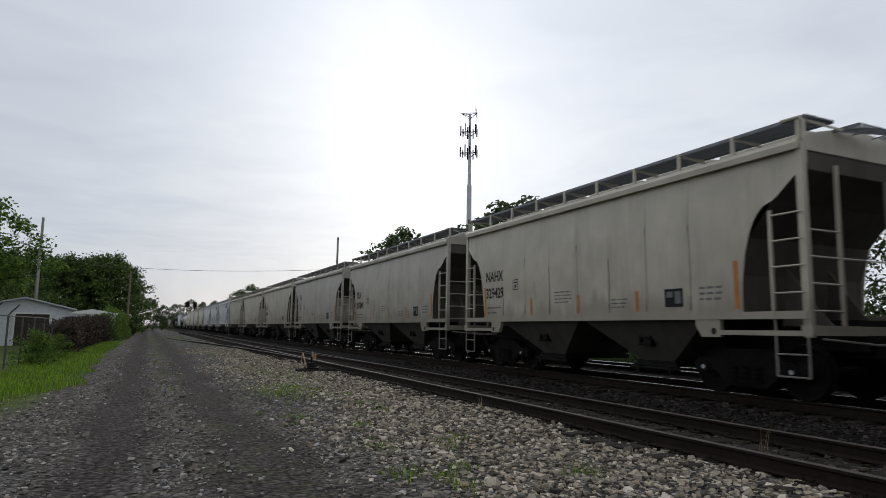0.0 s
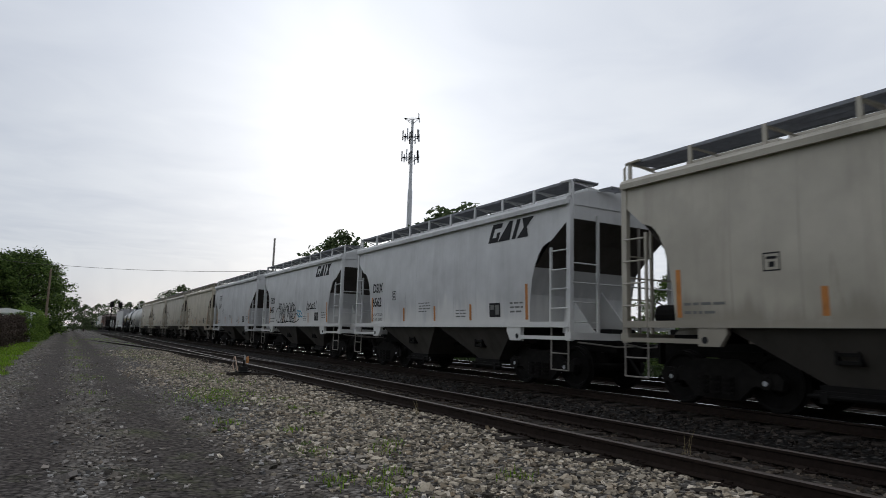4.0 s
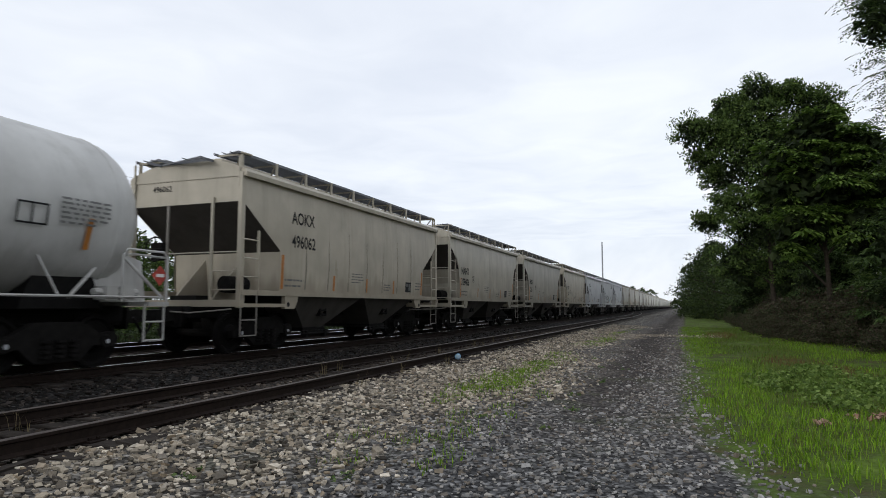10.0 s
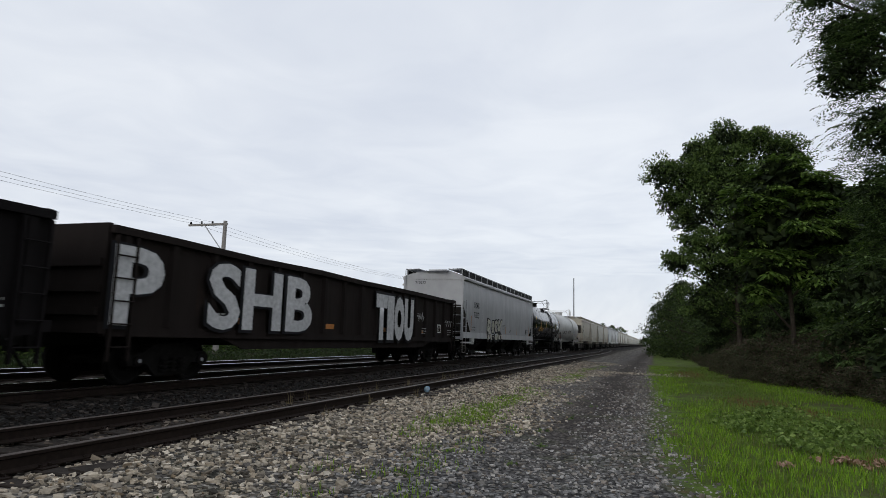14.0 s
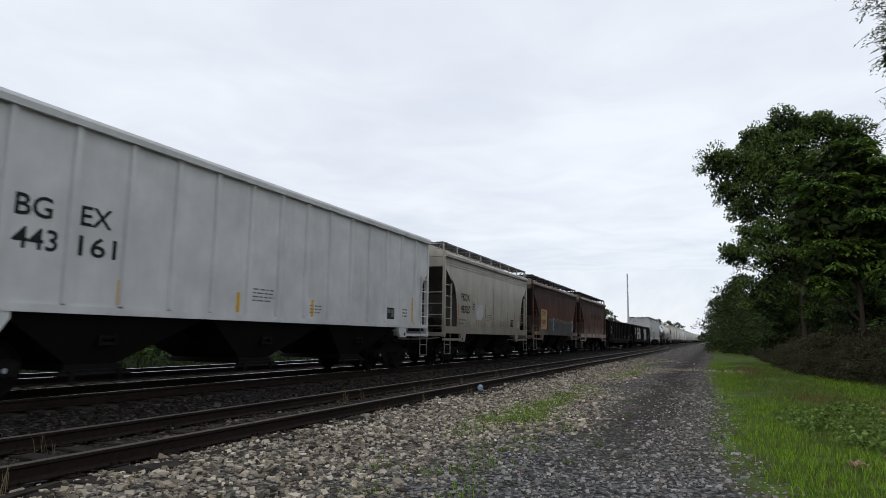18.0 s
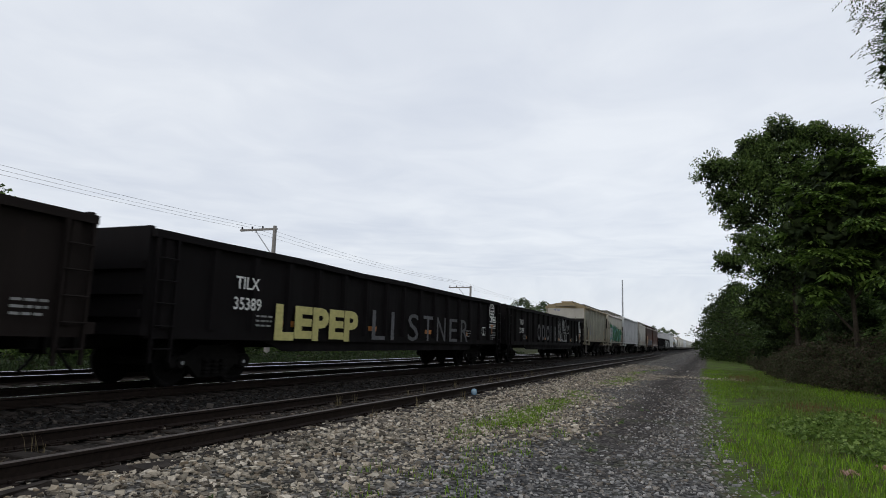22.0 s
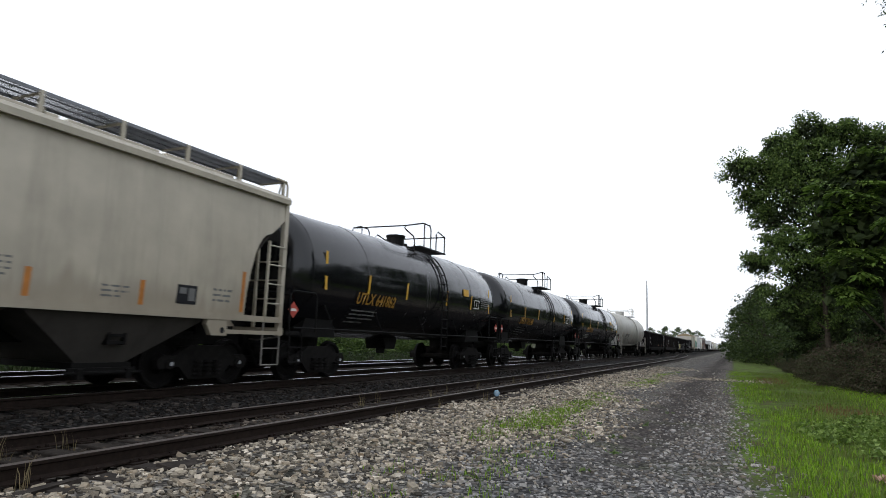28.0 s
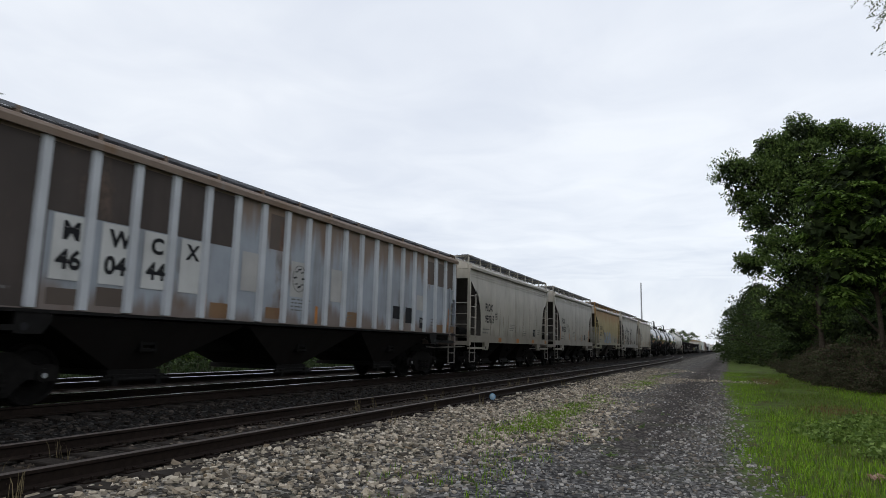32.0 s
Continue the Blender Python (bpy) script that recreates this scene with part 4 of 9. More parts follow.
    for q in ((x, x + 0.5, z, z + 0.03), (x, x + 0.5, z + 0.3, z + 0.33), (x, x + 0.03, z, z + 0.33), (x + 0.47, x + 0.5, z, z + 0.33), (x + 0.23, x + 0.26, z, z + 0.33)):
        decal(bm, hw, *q, 0.012)
    part("inspection_panel", bm, WHITE if not spec.get("light") else BLACK, car)
    return car, hw


# ---------------------------------------------------------------- gondolas
def gondola(spec, rnd):
    """A long mill gondola: ribbed sides, top chord, fixed ends."""
    L, zt = spec["L"], spec.get("top", 2.80)
    pm = spec["paint"]
    car = empty("gondola_car")
    e = L / 2
    zb = 1.02
    for s in (-1, 1):
        bm = bmesh.new()
        y0, y1 = sorted((s * 1.50, s * 1.515))
        box(bm, -e, e, y0, y1, zb, zt)
        part("side_plate", bm, pm, car)
        bm = bmesh.new()
        y0, y1 = sorted((s * 1.47, s * 1.63))
        nseg = 14
        for k in range(nseg):
            a, b = -e + L * k / nseg, -e + L * (k + 1) / nseg
            d0, d1 = [0.022 * math.sin(v * 1.3 + spec.get("seed", 0)) * (0.55 + 0.45 * math.sin(v * 2.9)) for v in (k, k + 1)]
            v = [bm.verts.new(p) for p in ((a, y0, zt - 0.09 + d0), (b, y0, zt - 0.09 + d1), (b, y1, zt - 0.09 + d1), (a, y1, zt - 0.09 + d0), (a, y0, zt + 0.05 + d0), (b, y0, zt + 0.05 + d1), (b, y1, zt + 0.05 + d1), (a, y1, zt + 0.05 + d0))]
            for q in ((0, 3, 2, 1), (4, 5, 6, 7), (0, 1, 5, 4), (2, 3, 7, 6)) + (((3, 0, 4, 7),) if k == 0 else ()) + (((1, 2, 6, 5),) if k == nseg - 1 else ()):
                bm.faces.new([v[i] for i in q])
        bmesh.ops.remove_doubles(bm, verts=bm.verts, dist=0.0005)
        part("top_chord", bm, pm, car)
        bm = bmesh.new()
        y0, y1 = sorted((s * 1.45, s * 1.57))
        box(bm, -e, e, y0, y1, zb - 0.1, zb + 0.08)
        slab(bm, [(-e * 0.68, zb - 0.1), (-e * 0.6, zb - 0.34), (e * 0.6, zb - 0.34), (e * 0.68, zb - 0.1)], *sorted((s * 1.44, s * 1.5)))
        part("side_sill", fix(bm), pm, car)
    n = spec.get("ribs", 17)

    def rib_mesh(s):
        bm = bmesh.new()
        prof = [(-0.12, 0.0), (-0.07, 0.085), (0.07, 0.085), (0.12, 0.0)]
        rings = [[bm.verts.new((a, s * (1.515 + b), z)) for a, b in prof] for z in (zb + 0.08, zt - 0.09)]
        for i in range(3):
            q = (rings[0][i], rings[0][i + 1], rings[1][i + 1], rings[1][i])
            bm.faces.new(q if s < 0 else q[::-1])
        return to_mesh("rib", bm, pm)
    for s in (-1, 1):
        me = rib_mesh(s)
        for k in range(n):
            part("rib", me, None, car, at=pose(-e + 0.35 + (L - 0.7) * k / (n - 1), 0, 0))
    for s in (-1, 1):
        bm = bmesh.new()
        x = s * (e - 0.02)
        box(bm, x - 0.05, x + 0.05, -1.5, 1.5, zb, zt + 0.1)
        for z in (1.35, 1.75, 2.2):
            box(bm, *sorted((x, x + s * 0.12)), -1.45, 1.45, z - 0.07, z + 0.07)
        box(bm, *sorted((x, x + s * 0.16)), -1.6, 1.6, zb - 0.05, zb + 0.14)
        part("end_wall", bm, pm, car)
        bm = ladder_mesh(0.5, zt - 0.1, 0.45)
        part("side_ladder", bm, pm, car, at=pose(s * (e - 0.3) - 0.22, -1.62, 0))
        truck(car, s * (e - 2.25), True)
    bm = bmesh.new()
    box(bm, -e, e, -1.45, 1.45, zb - 0.02, zb + 0.04)
    box(bm, -e - 0.1, e + 0.1, -0.32, 0.32, 0.74, 1.0)
    part("floor_frame", bm, STEEL, car)
    bm = bmesh.new()
    cols, rws = 60, 8
    gv = [[bm.verts.new((-e + 0.3 + (L - 0.6) * i / cols, -1.45 + 2.9 * j / rws, 1.8 + 0.5 * noise.noise((i * 0.35, j * 0.4, spec.get("seed", 0))))) for j in range(rws + 1)] for i in range(cols + 1)]
    for i in range(cols):
        for j in range(rws):
            bm.faces.new((gv[i][j], gv[i + 1][j], gv[i + 1][j + 1], gv[i][j + 1]))
    part("scrap_load", bm, TRUCK, car)
    coupler_pair(car, e + 0.12)

    def hw(z):
        return 1.605

    def hp(z):
        return 1.517
    for x in spec.get("stripes", (-0.46, -0.3, -0.1, 0.1, 0.3, 0.46)):
        bm = bmesh.new()
        if abs(x) > 0.45:
            decal(bm, hp, x * L * 1.05 - 0.06, x * L * 1.05 + 0.06, zb + 0.2, zb + 1.05)
        else:
            decal(bm, hp, x * L - 0.28, x * L + 0.28, zb + 0.22, zb + 0.36)
        part("reflective_stripe", bm, ORANGE, car)
    if "mark" in spec:
        a, b = spec["mark"]
        xm = -e + spec.get("mark_x", 2.15)
        lettering(car, hw, a, xm, 1.98, 0.36, WHITE, bold=0.004)
        lettering(car, hw, b, xm - 0.05, 1.55, 0.36, WHITE, bold=0.004)
    for x in (-e * 0.72, e * 0.55, e * 0.88):
        bars_of_text(car, hw, x, 1.42, 0.55, 3, plain("dim_decal", (0.28, 0.28, 0.27), 0.8), rnd, 0.04, 0.1)
    bm = bmesh.new()
    x, z = e - 2.6, 1.3
    for q in ((x, x + 0.44, z, z + 0.035), (x, x + 0.44, z + 0.32, z + 0.355), (x, x + 0.035, z, z + 0.355), (x + 0.405, x + 0.44, z, z + 0.355), (x + 0.2, x + 0.24, z, z + 0.355)):
        decal(bm, hw, *q)
    part("inspection_panel", bm, WHITE, car)
    if spec.get("globe"):
        bm = bmesh.new()
        cx, cz = e - 1.3, 2.4
        for rad, wd in ((0.33, 0.05),):
            stroke(bm, hw, [(cx + rad * math.cos(a * 0.2618), cz + rad * math.sin(a * 0.2618)) for a in range(25)], wd)
        for k in (-0.4, 0.0, 0.4):
            stroke(bm, hw, [(cx - 0.33 * math.sqrt(1 - k * k), cz + 0.33 * k), (cx + 0.33 * math.sqrt(1 - k * k), cz + 0.33 * k)], 0.03)
            stroke(bm, hw, [(cx + 0.33 * k * math.sqrt(max(0, 1 - (t / 4.0) ** 2)), cz + 0.33 * t / 4.0) for t in range(-4, 5)], 0.03)
        for q in ((cx - 0.25, cx + 0.62, cz - 0.50, cz - 0.46), (cx - 0.25, cx + 0.62, cz - 0.28, cz - 0.24), (cx + 0.58, cx + 0.62, cz - 0.5, cz - 0.24)):
            decal(bm, hw, *q)
        for k in range(4):
            decal(bm, hw, cx - 0.05 + k * 0.15, cx + 0.05 + k * 0.15, cz - 0.43, cz - 0.32)
        for k in range(3):
            decal(bm, hw, cx - 0.3, cx + 0.6, cz - 0.62 - k * 0.07, cz - 0.59 - k * 0.07)
        part("globe_emblem", bm, WHITE, car)
        lettering(car, hw, "T", cx - 0.12, 1.42, 0.52, ORANGE, 0.012, 0.02, 1.1)
        bars_of_text(car, hw, cx - 0.1, 1.3, 0.45, 3, plain("dim_decal", (0.28, 0.28, 0.27), 0.8), rnd, 0.04, 0.08)
    return car, hw


# ---------------------------------------------------------------- ground
def ground_mat():
    m, nt, b = node_mat("gravel_ground")
    N, L = nt.nodes.new, nt.links.new
    geo = N("ShaderNodeNewGeometry")
    sep = N("ShaderNodeSeparateXYZ")
    L(geo.outputs["Position"], sep.inputs[0])
    wob = N("ShaderNodeTexNoise"); wob.inputs["Scale"].default_value = 0.35; wob.inputs["Detail"].default_value = 5
    L(geo.outputs["Position"], wob.inputs["Vector"])
    wy = N("ShaderNodeMath"); wy.operation = "MULTIPLY_ADD"; wy.inputs[1].default_value = 2.2
    L(wob.outputs[0], wy.inputs[0]); L(sep.outputs[1], wy.inputs[2])     # y + 2.2 * n, n about 0.5
    # small stones
    v = N("ShaderNodeTexVoronoi"); v.inputs["Scale"].default_value = 17.0
    L(geo.outputs["Position"], v.inputs["Vector"])
    sepc = N("ShaderNodeSeparateColor"); L(v.outputs["Color"], sepc.inputs[0])
    pale = ramp_node(nt, sepc.outputs[0], [(0.0, (0.040, 0.037, 0.033)), (0.45, (0.118, 0.107, 0.095)), (0.8, (0.24, 0.222, 0.195)), (1.0, (0.42, 0.39, 0.35))])
    blue = ramp_node(nt, sepc.outputs[0], [(0.0, (0.036, 0.036, 0.037)), (0.5, (0.105, 0.104, 0.105)), (1.0, (0.27, 0.267, 0.265))])
    dirt = ramp_node(nt, sepc.outputs[0], [(0.0, (0.095, 0.083, 0.072)), (0.6, (0.152, 0.133, 0.114)), (1.0, (0.260, 0.233, 0.205))])
    worn = ramp_node(nt, sepc.outputs[0], [(0.0, (0.052, 0.043, 0.040)), (0.7, (0.072, 0.061, 0.056)), (1.0, (0.115, 0.10, 0.092))])
    dark = ramp_node(nt, sepc.outputs[0], [(0.0, (0.012, 0.011, 0.0105)), (0.7, (0.028, 0.026, 0.024)), (1.0, (0.09, 0.085, 0.08))])
    # Darker between the stones: the shade of the gaps is put into the colour.
    dist = ramp_node(nt, v.outputs["Distance"], [(0.0, (1, 1, 1)), (0.45, (0.75,) * 3), (0.75, (0.25,) * 3)])

    def band(y, w):
        r = N("ShaderNodeMapRange"); r.interpolation_type = "SMOOTHSTEP"
        r.inputs[1].default_value, r.inputs[2].default_value = y - w + 1.1, y + w + 1.1
        L(wy.outputs[0], r.inputs[0])
        return r.outputs[0]
    c = mix_node(nt, band(2.9, 0.8), blue.outputs[0], pale.outputs[0])
    n2 = N("ShaderNodeTexNoise"); n2.inputs["Scale"].default_value = 0.22; n2.inputs["Detail"].default_value = 4
    L(geo.outputs["Position"], n2.inputs["Vector"])
    # packed dirt of the access road away from the camera's stand
    ax = N("ShaderNodeMath"); ax.operation = "MULTIPLY"; ax.inputs[1].default_value = -2.0; L(sep.outputs[0], ax.inputs[0])
    away = N("ShaderNodeMath"); away.operation = "MAXIMUM"; L(ax.outputs[0], away.inputs[0]); L(sep.outputs[0], away.inputs[1])
    far = N("ShaderNodeMapRange"); far.interpolation_type = "SMOOTHSTEP"
    far.inputs[1].default_value, far.inputs[2].default_value = 5.0, 13.0
    L(away.outputs[0], far.inputs[0])
    nb = ramp_node(nt, n2.outputs[0], [(0.35, (0.55,) * 3), (0.6, (1, 1, 1))])
    f1 = N("ShaderNodeMath"); f1.operation = "MULTIPLY"; L(far.outputs[0], f1.inputs[0]); L(nb.outputs[0], f1.inputs[1])
    inv = N("ShaderNodeMath"); inv.operation = "SUBTRACT"; inv.inputs[0].default_value = 1.0; L(band(2.6, 0.7), inv.inputs[1])
    f2 = N("ShaderNodeMath"); f2.operation = "MULTIPLY"; L(f1.outputs[0], f2.inputs[0]); L(inv.outputs[0], f2.inputs[1])
    c = mix_node(nt, f2.outputs[0], c.outputs[0], dirt.outputs[0])

    # two worn wheel tracks of bare earth
    def lane(y, w):
        d = N("ShaderNodeMath"); d.operation = "SUBTRACT"; d.inputs[1].default_value = y + 1.1; L(wy.outputs[0], d.inputs[0])
        e = N("ShaderNodeMath"); e.operation = "ABSOLUTE"; L(d.outputs[0], e.inputs[0])
        r = N("ShaderNodeMapRange"); r.interpolation_type = "SMOOTHSTEP"
        r.inputs[1].default_value, r.inputs[2].default_value, r.inputs[3].default_value, r.inputs[4].default_value = w, w * 0.35, 0.0, 0.85
        L(e.outputs[0], r.inputs[0])
        q = N("ShaderNodeMath"); q.operation = "MULTIPLY"; L(r.outputs[0], q.inputs[0]); L(far.outputs[0], q.inputs[1])
        return q.outputs[0]
    for yl, wl in ((-0.35, 0.75), (1.3, 0.8)):
        c = mix_node(nt, lane(yl, wl), c.outputs[0], worn.outputs[0])
    soil = ramp_node(nt, sepc.outputs[0], [(0.0, (0.03, 0.025, 0.021)), (0.7, (0.06, 0.051, 0.044)), (1.0, (0.16, 0.145, 0.125))])
    c = mix_node(nt, band(5.75, 0.35), c.outputs[0], soil.outputs[0])
    # The track bed is darkened to carry the shade under the train.
    c = mix_node(nt, band(7.6, 0.5), c.outputs[0], dark.outputs[0])
    # thin green growth in patches
    n3 = N("ShaderNodeTexNoise"); n3.inputs["Scale"].default_value = 0.6; n3.inputs["Detail"].default_value = 8; n3.inputs["Roughness"].default_value = 0.7
    L(geo.outputs["Position"], n3.inputs["Vector"])
    gm = ramp_node(nt, n3.outputs[0], [(0.56, (0, 0, 0)), (0.70, (0.55,) * 3)])
    gy = N("ShaderNodeMath"); gy.operation = "MULTIPLY"; L(gm.outputs[0], gy.inputs[0])
    gy2 = N("ShaderNodeMath"); gy2.operation = "SUBTRACT"; gy2.inputs[0].default_value = 1.0; L(band(5.2, 0.4), gy2.inputs[1]); L(gy2.outputs[0], gy.inputs[1])
    c = mix_node(nt, gy.outputs[0], c.outputs[0], (0.10, 0.12, 0.045))
    cc0 = mix_node(nt, 1.0, c.outputs[0], dist.outputs[0], "MULTIPLY")
    # turf: beside the road on both hands, and beyond the tracks
    tn = N("ShaderNodeTexNoise"); tn.inputs["Scale"].default_value = 1.6; tn.inputs["Detail"].default_value = 7; tn.inputs["Roughness"].default_value = 0.65
    L(geo.outputs["Position"], tn.inputs["Vector"])
    turf = ramp_node(nt, tn.outputs[0], [(0.3, (0.085, 0.062, 0.036)), (0.44, (0.058, 0.075, 0.021)), (0.58, (0.085, 0.135, 0.020)), (0.8, (0.14, 0.205, 0.032))])

    def step(src, a, b):
        r = N("ShaderNodeMapRange"); r.interpolation_type = "SMOOTHSTEP"
        r.inputs[1].default_value, r.inputs[2].default_value = a, b
        L(src, r.inputs[0])
        return r.outputs[0]

    def times(a, b):
        q = N("ShaderNodeMath"); q.operation = "MULTIPLY"; L(a, q.inputs[0]); L(b, q.inputs[1])
        return q.outputs[0]
    wob2 = N("ShaderNodeMath"); wob2.operation = "MULTIPLY_ADD"; wob2.inputs[1].default_value = 0.9
    L(tn.outputs[0], wob2.inputs[0]); L(sep.outputs[1], wob2.inputs[2])      # y + 0.9 n
    edge = N("ShaderNodeMapRange"); edge.inputs[1].default_value, edge.inputs[2].default_value, edge.inputs[3].default_value, edge.inputs[4].default_value = 6.0, 10.0, 0.35, -0.15
    L(sep.outputs[0], edge.inputs[0])
    ye = N("ShaderNodeMath"); ye.operation = "ADD"; L(wob2.outputs[0], ye.inputs[0]); L(edge.outputs[0], ye.inputs[1])
    right = times(step(ye.outputs[0], 0.55, 0.2), step(sep.outputs[0], 4.0, 6.5))
    left = times(step(wob2.outputs[0], -1.1, -1.6), step(sep.outputs[0], -10.5, -15.0))
    back = step(wob2.outputs[0], 17.4, 18.6)
    near = step(wob2.outputs[0], -3.2, -4.2)
    cur = cc0
    for f in (right, left, near):
        cur = mix_node(nt, f, cur.outputs[0], turf.outputs[0])
    # Turf beyond the tracks is darkened: its shade is put into the colour.
    shaded_turf = ramp_node(nt, tn.outputs[0], [(0.3, (0.022, 0.018, 0.012)), (0.55, (0.03, 0.036, 0.012)), (0.8, (0.045, 0.062, 0.018))])
    cur = mix_node(nt, back, cur.outputs[0], shaded_turf.outputs[0])
    cc = cur
    L(cc.outputs[0], b.inputs["Base Color"])
    b.inputs["Roughness"].default_value = 0.95
    b.inputs["Specular IOR Level"].default_value = 0.1
    hgt = N("ShaderNodeMath"); hgt.operation = "SUBTRACT"; hgt.inputs[0].default_value = 1.0
    L(v.outputs["Distance"], hgt.inputs[1])
    bump(nt, b, hgt.outputs[0], 0.8, 0.04)
    return m


def ground_height(x, y):
    """Low by the road, rising to the ballast shoulders of the tracks."""
    def s(a, b, v):
        u = min(1, max(0, (v - a) / (b - a)))
        return u * u * (3 - 2 * u)
    z = GROUND_Z + 0.02
    z += (SIDING_Z - 0.21 - z) * s(3.6, 5.4, y)
    z += (-0.215 - z) * s(7.8, 9.0, y)
    z += (-0.62 - z) * s(16.6, 18.5, y)
    z += -0.02 * s(-0.5, -3, y) * -1
    z += 0.035 * noise.noise((x * 0.35, y * 0.5, 0.0)) * (1 - s(8, 9, y)) + 0.012 * noise.noise((x * 1.7, y * 1.7, 3.0))
    if abs(y - 1.2) < 3.0:      # wheel ruts of the access road
        for c in (-0.35, 1.5):
            z -= 0.03 * math.exp(-((y - c) / 0.35) ** 2)
    return z


def build_ground():
    def axis(lim, fine, step):
        out, v, st = [0.0], 0.0, step
        while v < lim:
            if v > fine:
                st *= 1.22
            v += st
            out.append(v)
        return sorted({-q for q in out} | set(out))
    xs = axis(2600, 40, 0.5)
    ys = [-q for q in axis(2600, 12, 0.6) if q > 0.01 and q > 20][::-1]
    ys = sorted(set([-2600, -1200, -600, -300, -150, -80, -50, -35, -25, -18] + [-14 + 0.3 * k for k in range(112)] + [20.5, 23, 27, 35, 50, 80, 150, 300, 600, 1200, 2600]))
    bm = bmesh.new()
    grid = [[bm.verts.new((x, y, ground_height(x, y))) for y in ys] for x in xs]
    for a, b in zip(grid, grid[1:]):
        for k in range(len(ys) - 1):
            bm.faces.new((a[k], b[k], b[k + 1], a[k + 1]))
    ob = part("ground", bm, ground_mat(), None, smooth=True)
    tagged(ob, "grey gravel access road and pale ballast beside the tracks", "ground", kind="structure")


build_ground()


# ---------------------------------------------------------------- tracks
def rail_profile():
    return [(-0.07, 0), (0.07, 0), (0.07, 0.012), (0.012, 0.035), (0.009, 0.12), (0.036, 0.135), (0.036, 0.165), (0.03, 0.172), (-0.03, 0.172), (-0.036, 0.165), (-0.036, 0.135), (-0.009, 0.12), (-0.012, 0.035), (-0.07, 0.012)]


def rail_line(parent, pts, top, name="rail"):
    """A rail along points (x, y, z of its head)."""
    prof = rail_profile()
    bm = bmesh.new()
    rings = []
    for i, p in enumerate(pts):
        a, b = Vector(pts[max(i - 1, 0)]), Vector(pts[min(i + 1, len(pts) - 1)])
        d = (b - a).normalized()
        s = Vector((-d.y, d.x, 0)).normalized()
        rings.append([bm.verts.new(Vector(p) + s * y + Vector((0, 0, z - 0.172))) for y, z in prof])
    n = len(prof)
    for a, b in zip(rings, rings[1:]):
        for k in range(n):
            f = bm.faces.new((a[k], b[k], b[(k + 1) % n], a[(k + 1) % n]))
            f.material_index = 1 if k in (6, 7, 8) else 0
    for r in (rings[0], rings[-1]):
        bm.faces.new(r)
    return part(name, fix(bm), [RAILSIDE, top], parent)


def tie_mesh(seed, l=2.6):
    r = random.Random(seed)
    bm = bmesh.new()
    v = box(bm, -0.115, 0.115, -l / 2, l / 2, -0.16, 0.0)
    for q in v:
        q.co += Vector((r.uniform(-0.015, 0.015), r.uniform(-0.05, 0.05), r.uniform(-0.012, 0.012)))
    bmesh.ops.bevel(bm, geom=bm.edges[:], offset=0.012, segments=1, affect="EDGES")
    return to_mesh("tie", bm, TIE)


TIES = [tie_mesh(k) for k in range(5)]


def plate_mesh():
    bm = bmesh.new()
    for s in (-1, 1):
        box(bm, -0.09, 0.09, s * 0.7525 - 0.17, s * 0.7525 + 0.17, 0.0, 0.018)
        for a in (-0.05, 0.05):
            for q in (-0.095, 0.095):
                box(bm, a - 0.014, a + 0.014, s * 0.7525 + q - 0.014, s * 0.7525 + q + 0.014, 0.018, 0.05)
    return to_mesh("tie_plate", bm, RAILSIDE)


PLATE = plate_mesh()


def build_track(name, label, y, z, x0, x1, top, near=None, path=None):
    tr = empty(name, pose(0, 0, 0))
    tagged(tr, label, "railway track", kind="structure")
    st = 4.0 if path else 40.0
    n = int((x1 - x0) / st)
    line = [(x0 + (x1 - x0) * k / n, *(path(x0 + (x1 - x0) * k / n) if path else (y, z))) for k in range(n + 1)]
    for s in (-1, 1):
        rail_line(tr, [(px, py + s * 0.7525, pz) for px, py, pz in line], top)
    rnd = random.Random(len(name))
    far = bmesh.new()
    count, x = 0, x0
    while x < x1:
        py, pz = path(x) if path else (y, z)
        m = pose(x + rnd.uniform(-0.03, 0.03), py + rnd.uniform(-0.06, 0.06), pz - 0.19 + rnd.uniform(-0.012, 0.006), 0, 0, rnd.uniform(-1.5, 1.5))
        if near and near[0] < x < near[1]:
            t = part("tie", TIES[count % 5], None, tr, at=m)
            part("tie_plate", PLATE, None, t)
            count += 1
        elif -130 < x < 160:
            tm = TIES[count % 5]
            vs = [far.verts.new(m @ v.co) for v in tm.vertices]
            for p in tm.polygons:
                far.faces.new([vs[i] for i in p.vertices])
        x += 0.54
    t = part("far_ties", far, TIE, tr)
    t["kind"] = "stuff"
    return tr


build_track("running_track", "main railway track under the train, polished rails on dark ballast", TRACK_Y, 0, -700, 900, SHINY)
build_track("second_track", "second main railway track with polished rails behind the train", TRACK2_Y, 0, -700, 900, SHINY)
build_track("siding_track", "rusty siding track on weathered wooden ties in pale ballast", SIDING_Y, SIDING_Z, -130, 150, RAILTOP, (-24, 52), lambda x: (SIDING_Y + (0.0 if x < 70 else 0.0006 * (x - 70) ** 2), SIDING_Z + (0.1 * min(1, max(0, (-x - 22) / 60)))))


def spur(x):
    u = max(0.0, -x - 21.0)
    return (SIDING_Y - 0.00125 * u ** 2 if u < 40 else SIDING_Y - 2.0 - 0.1 * (u - 40), SIDING_Z - 0.004 * u)


build_track("spur_track", "rusty spur track curving away from the siding", 0, 0, -78, -21, RAILTOP, None, spur)


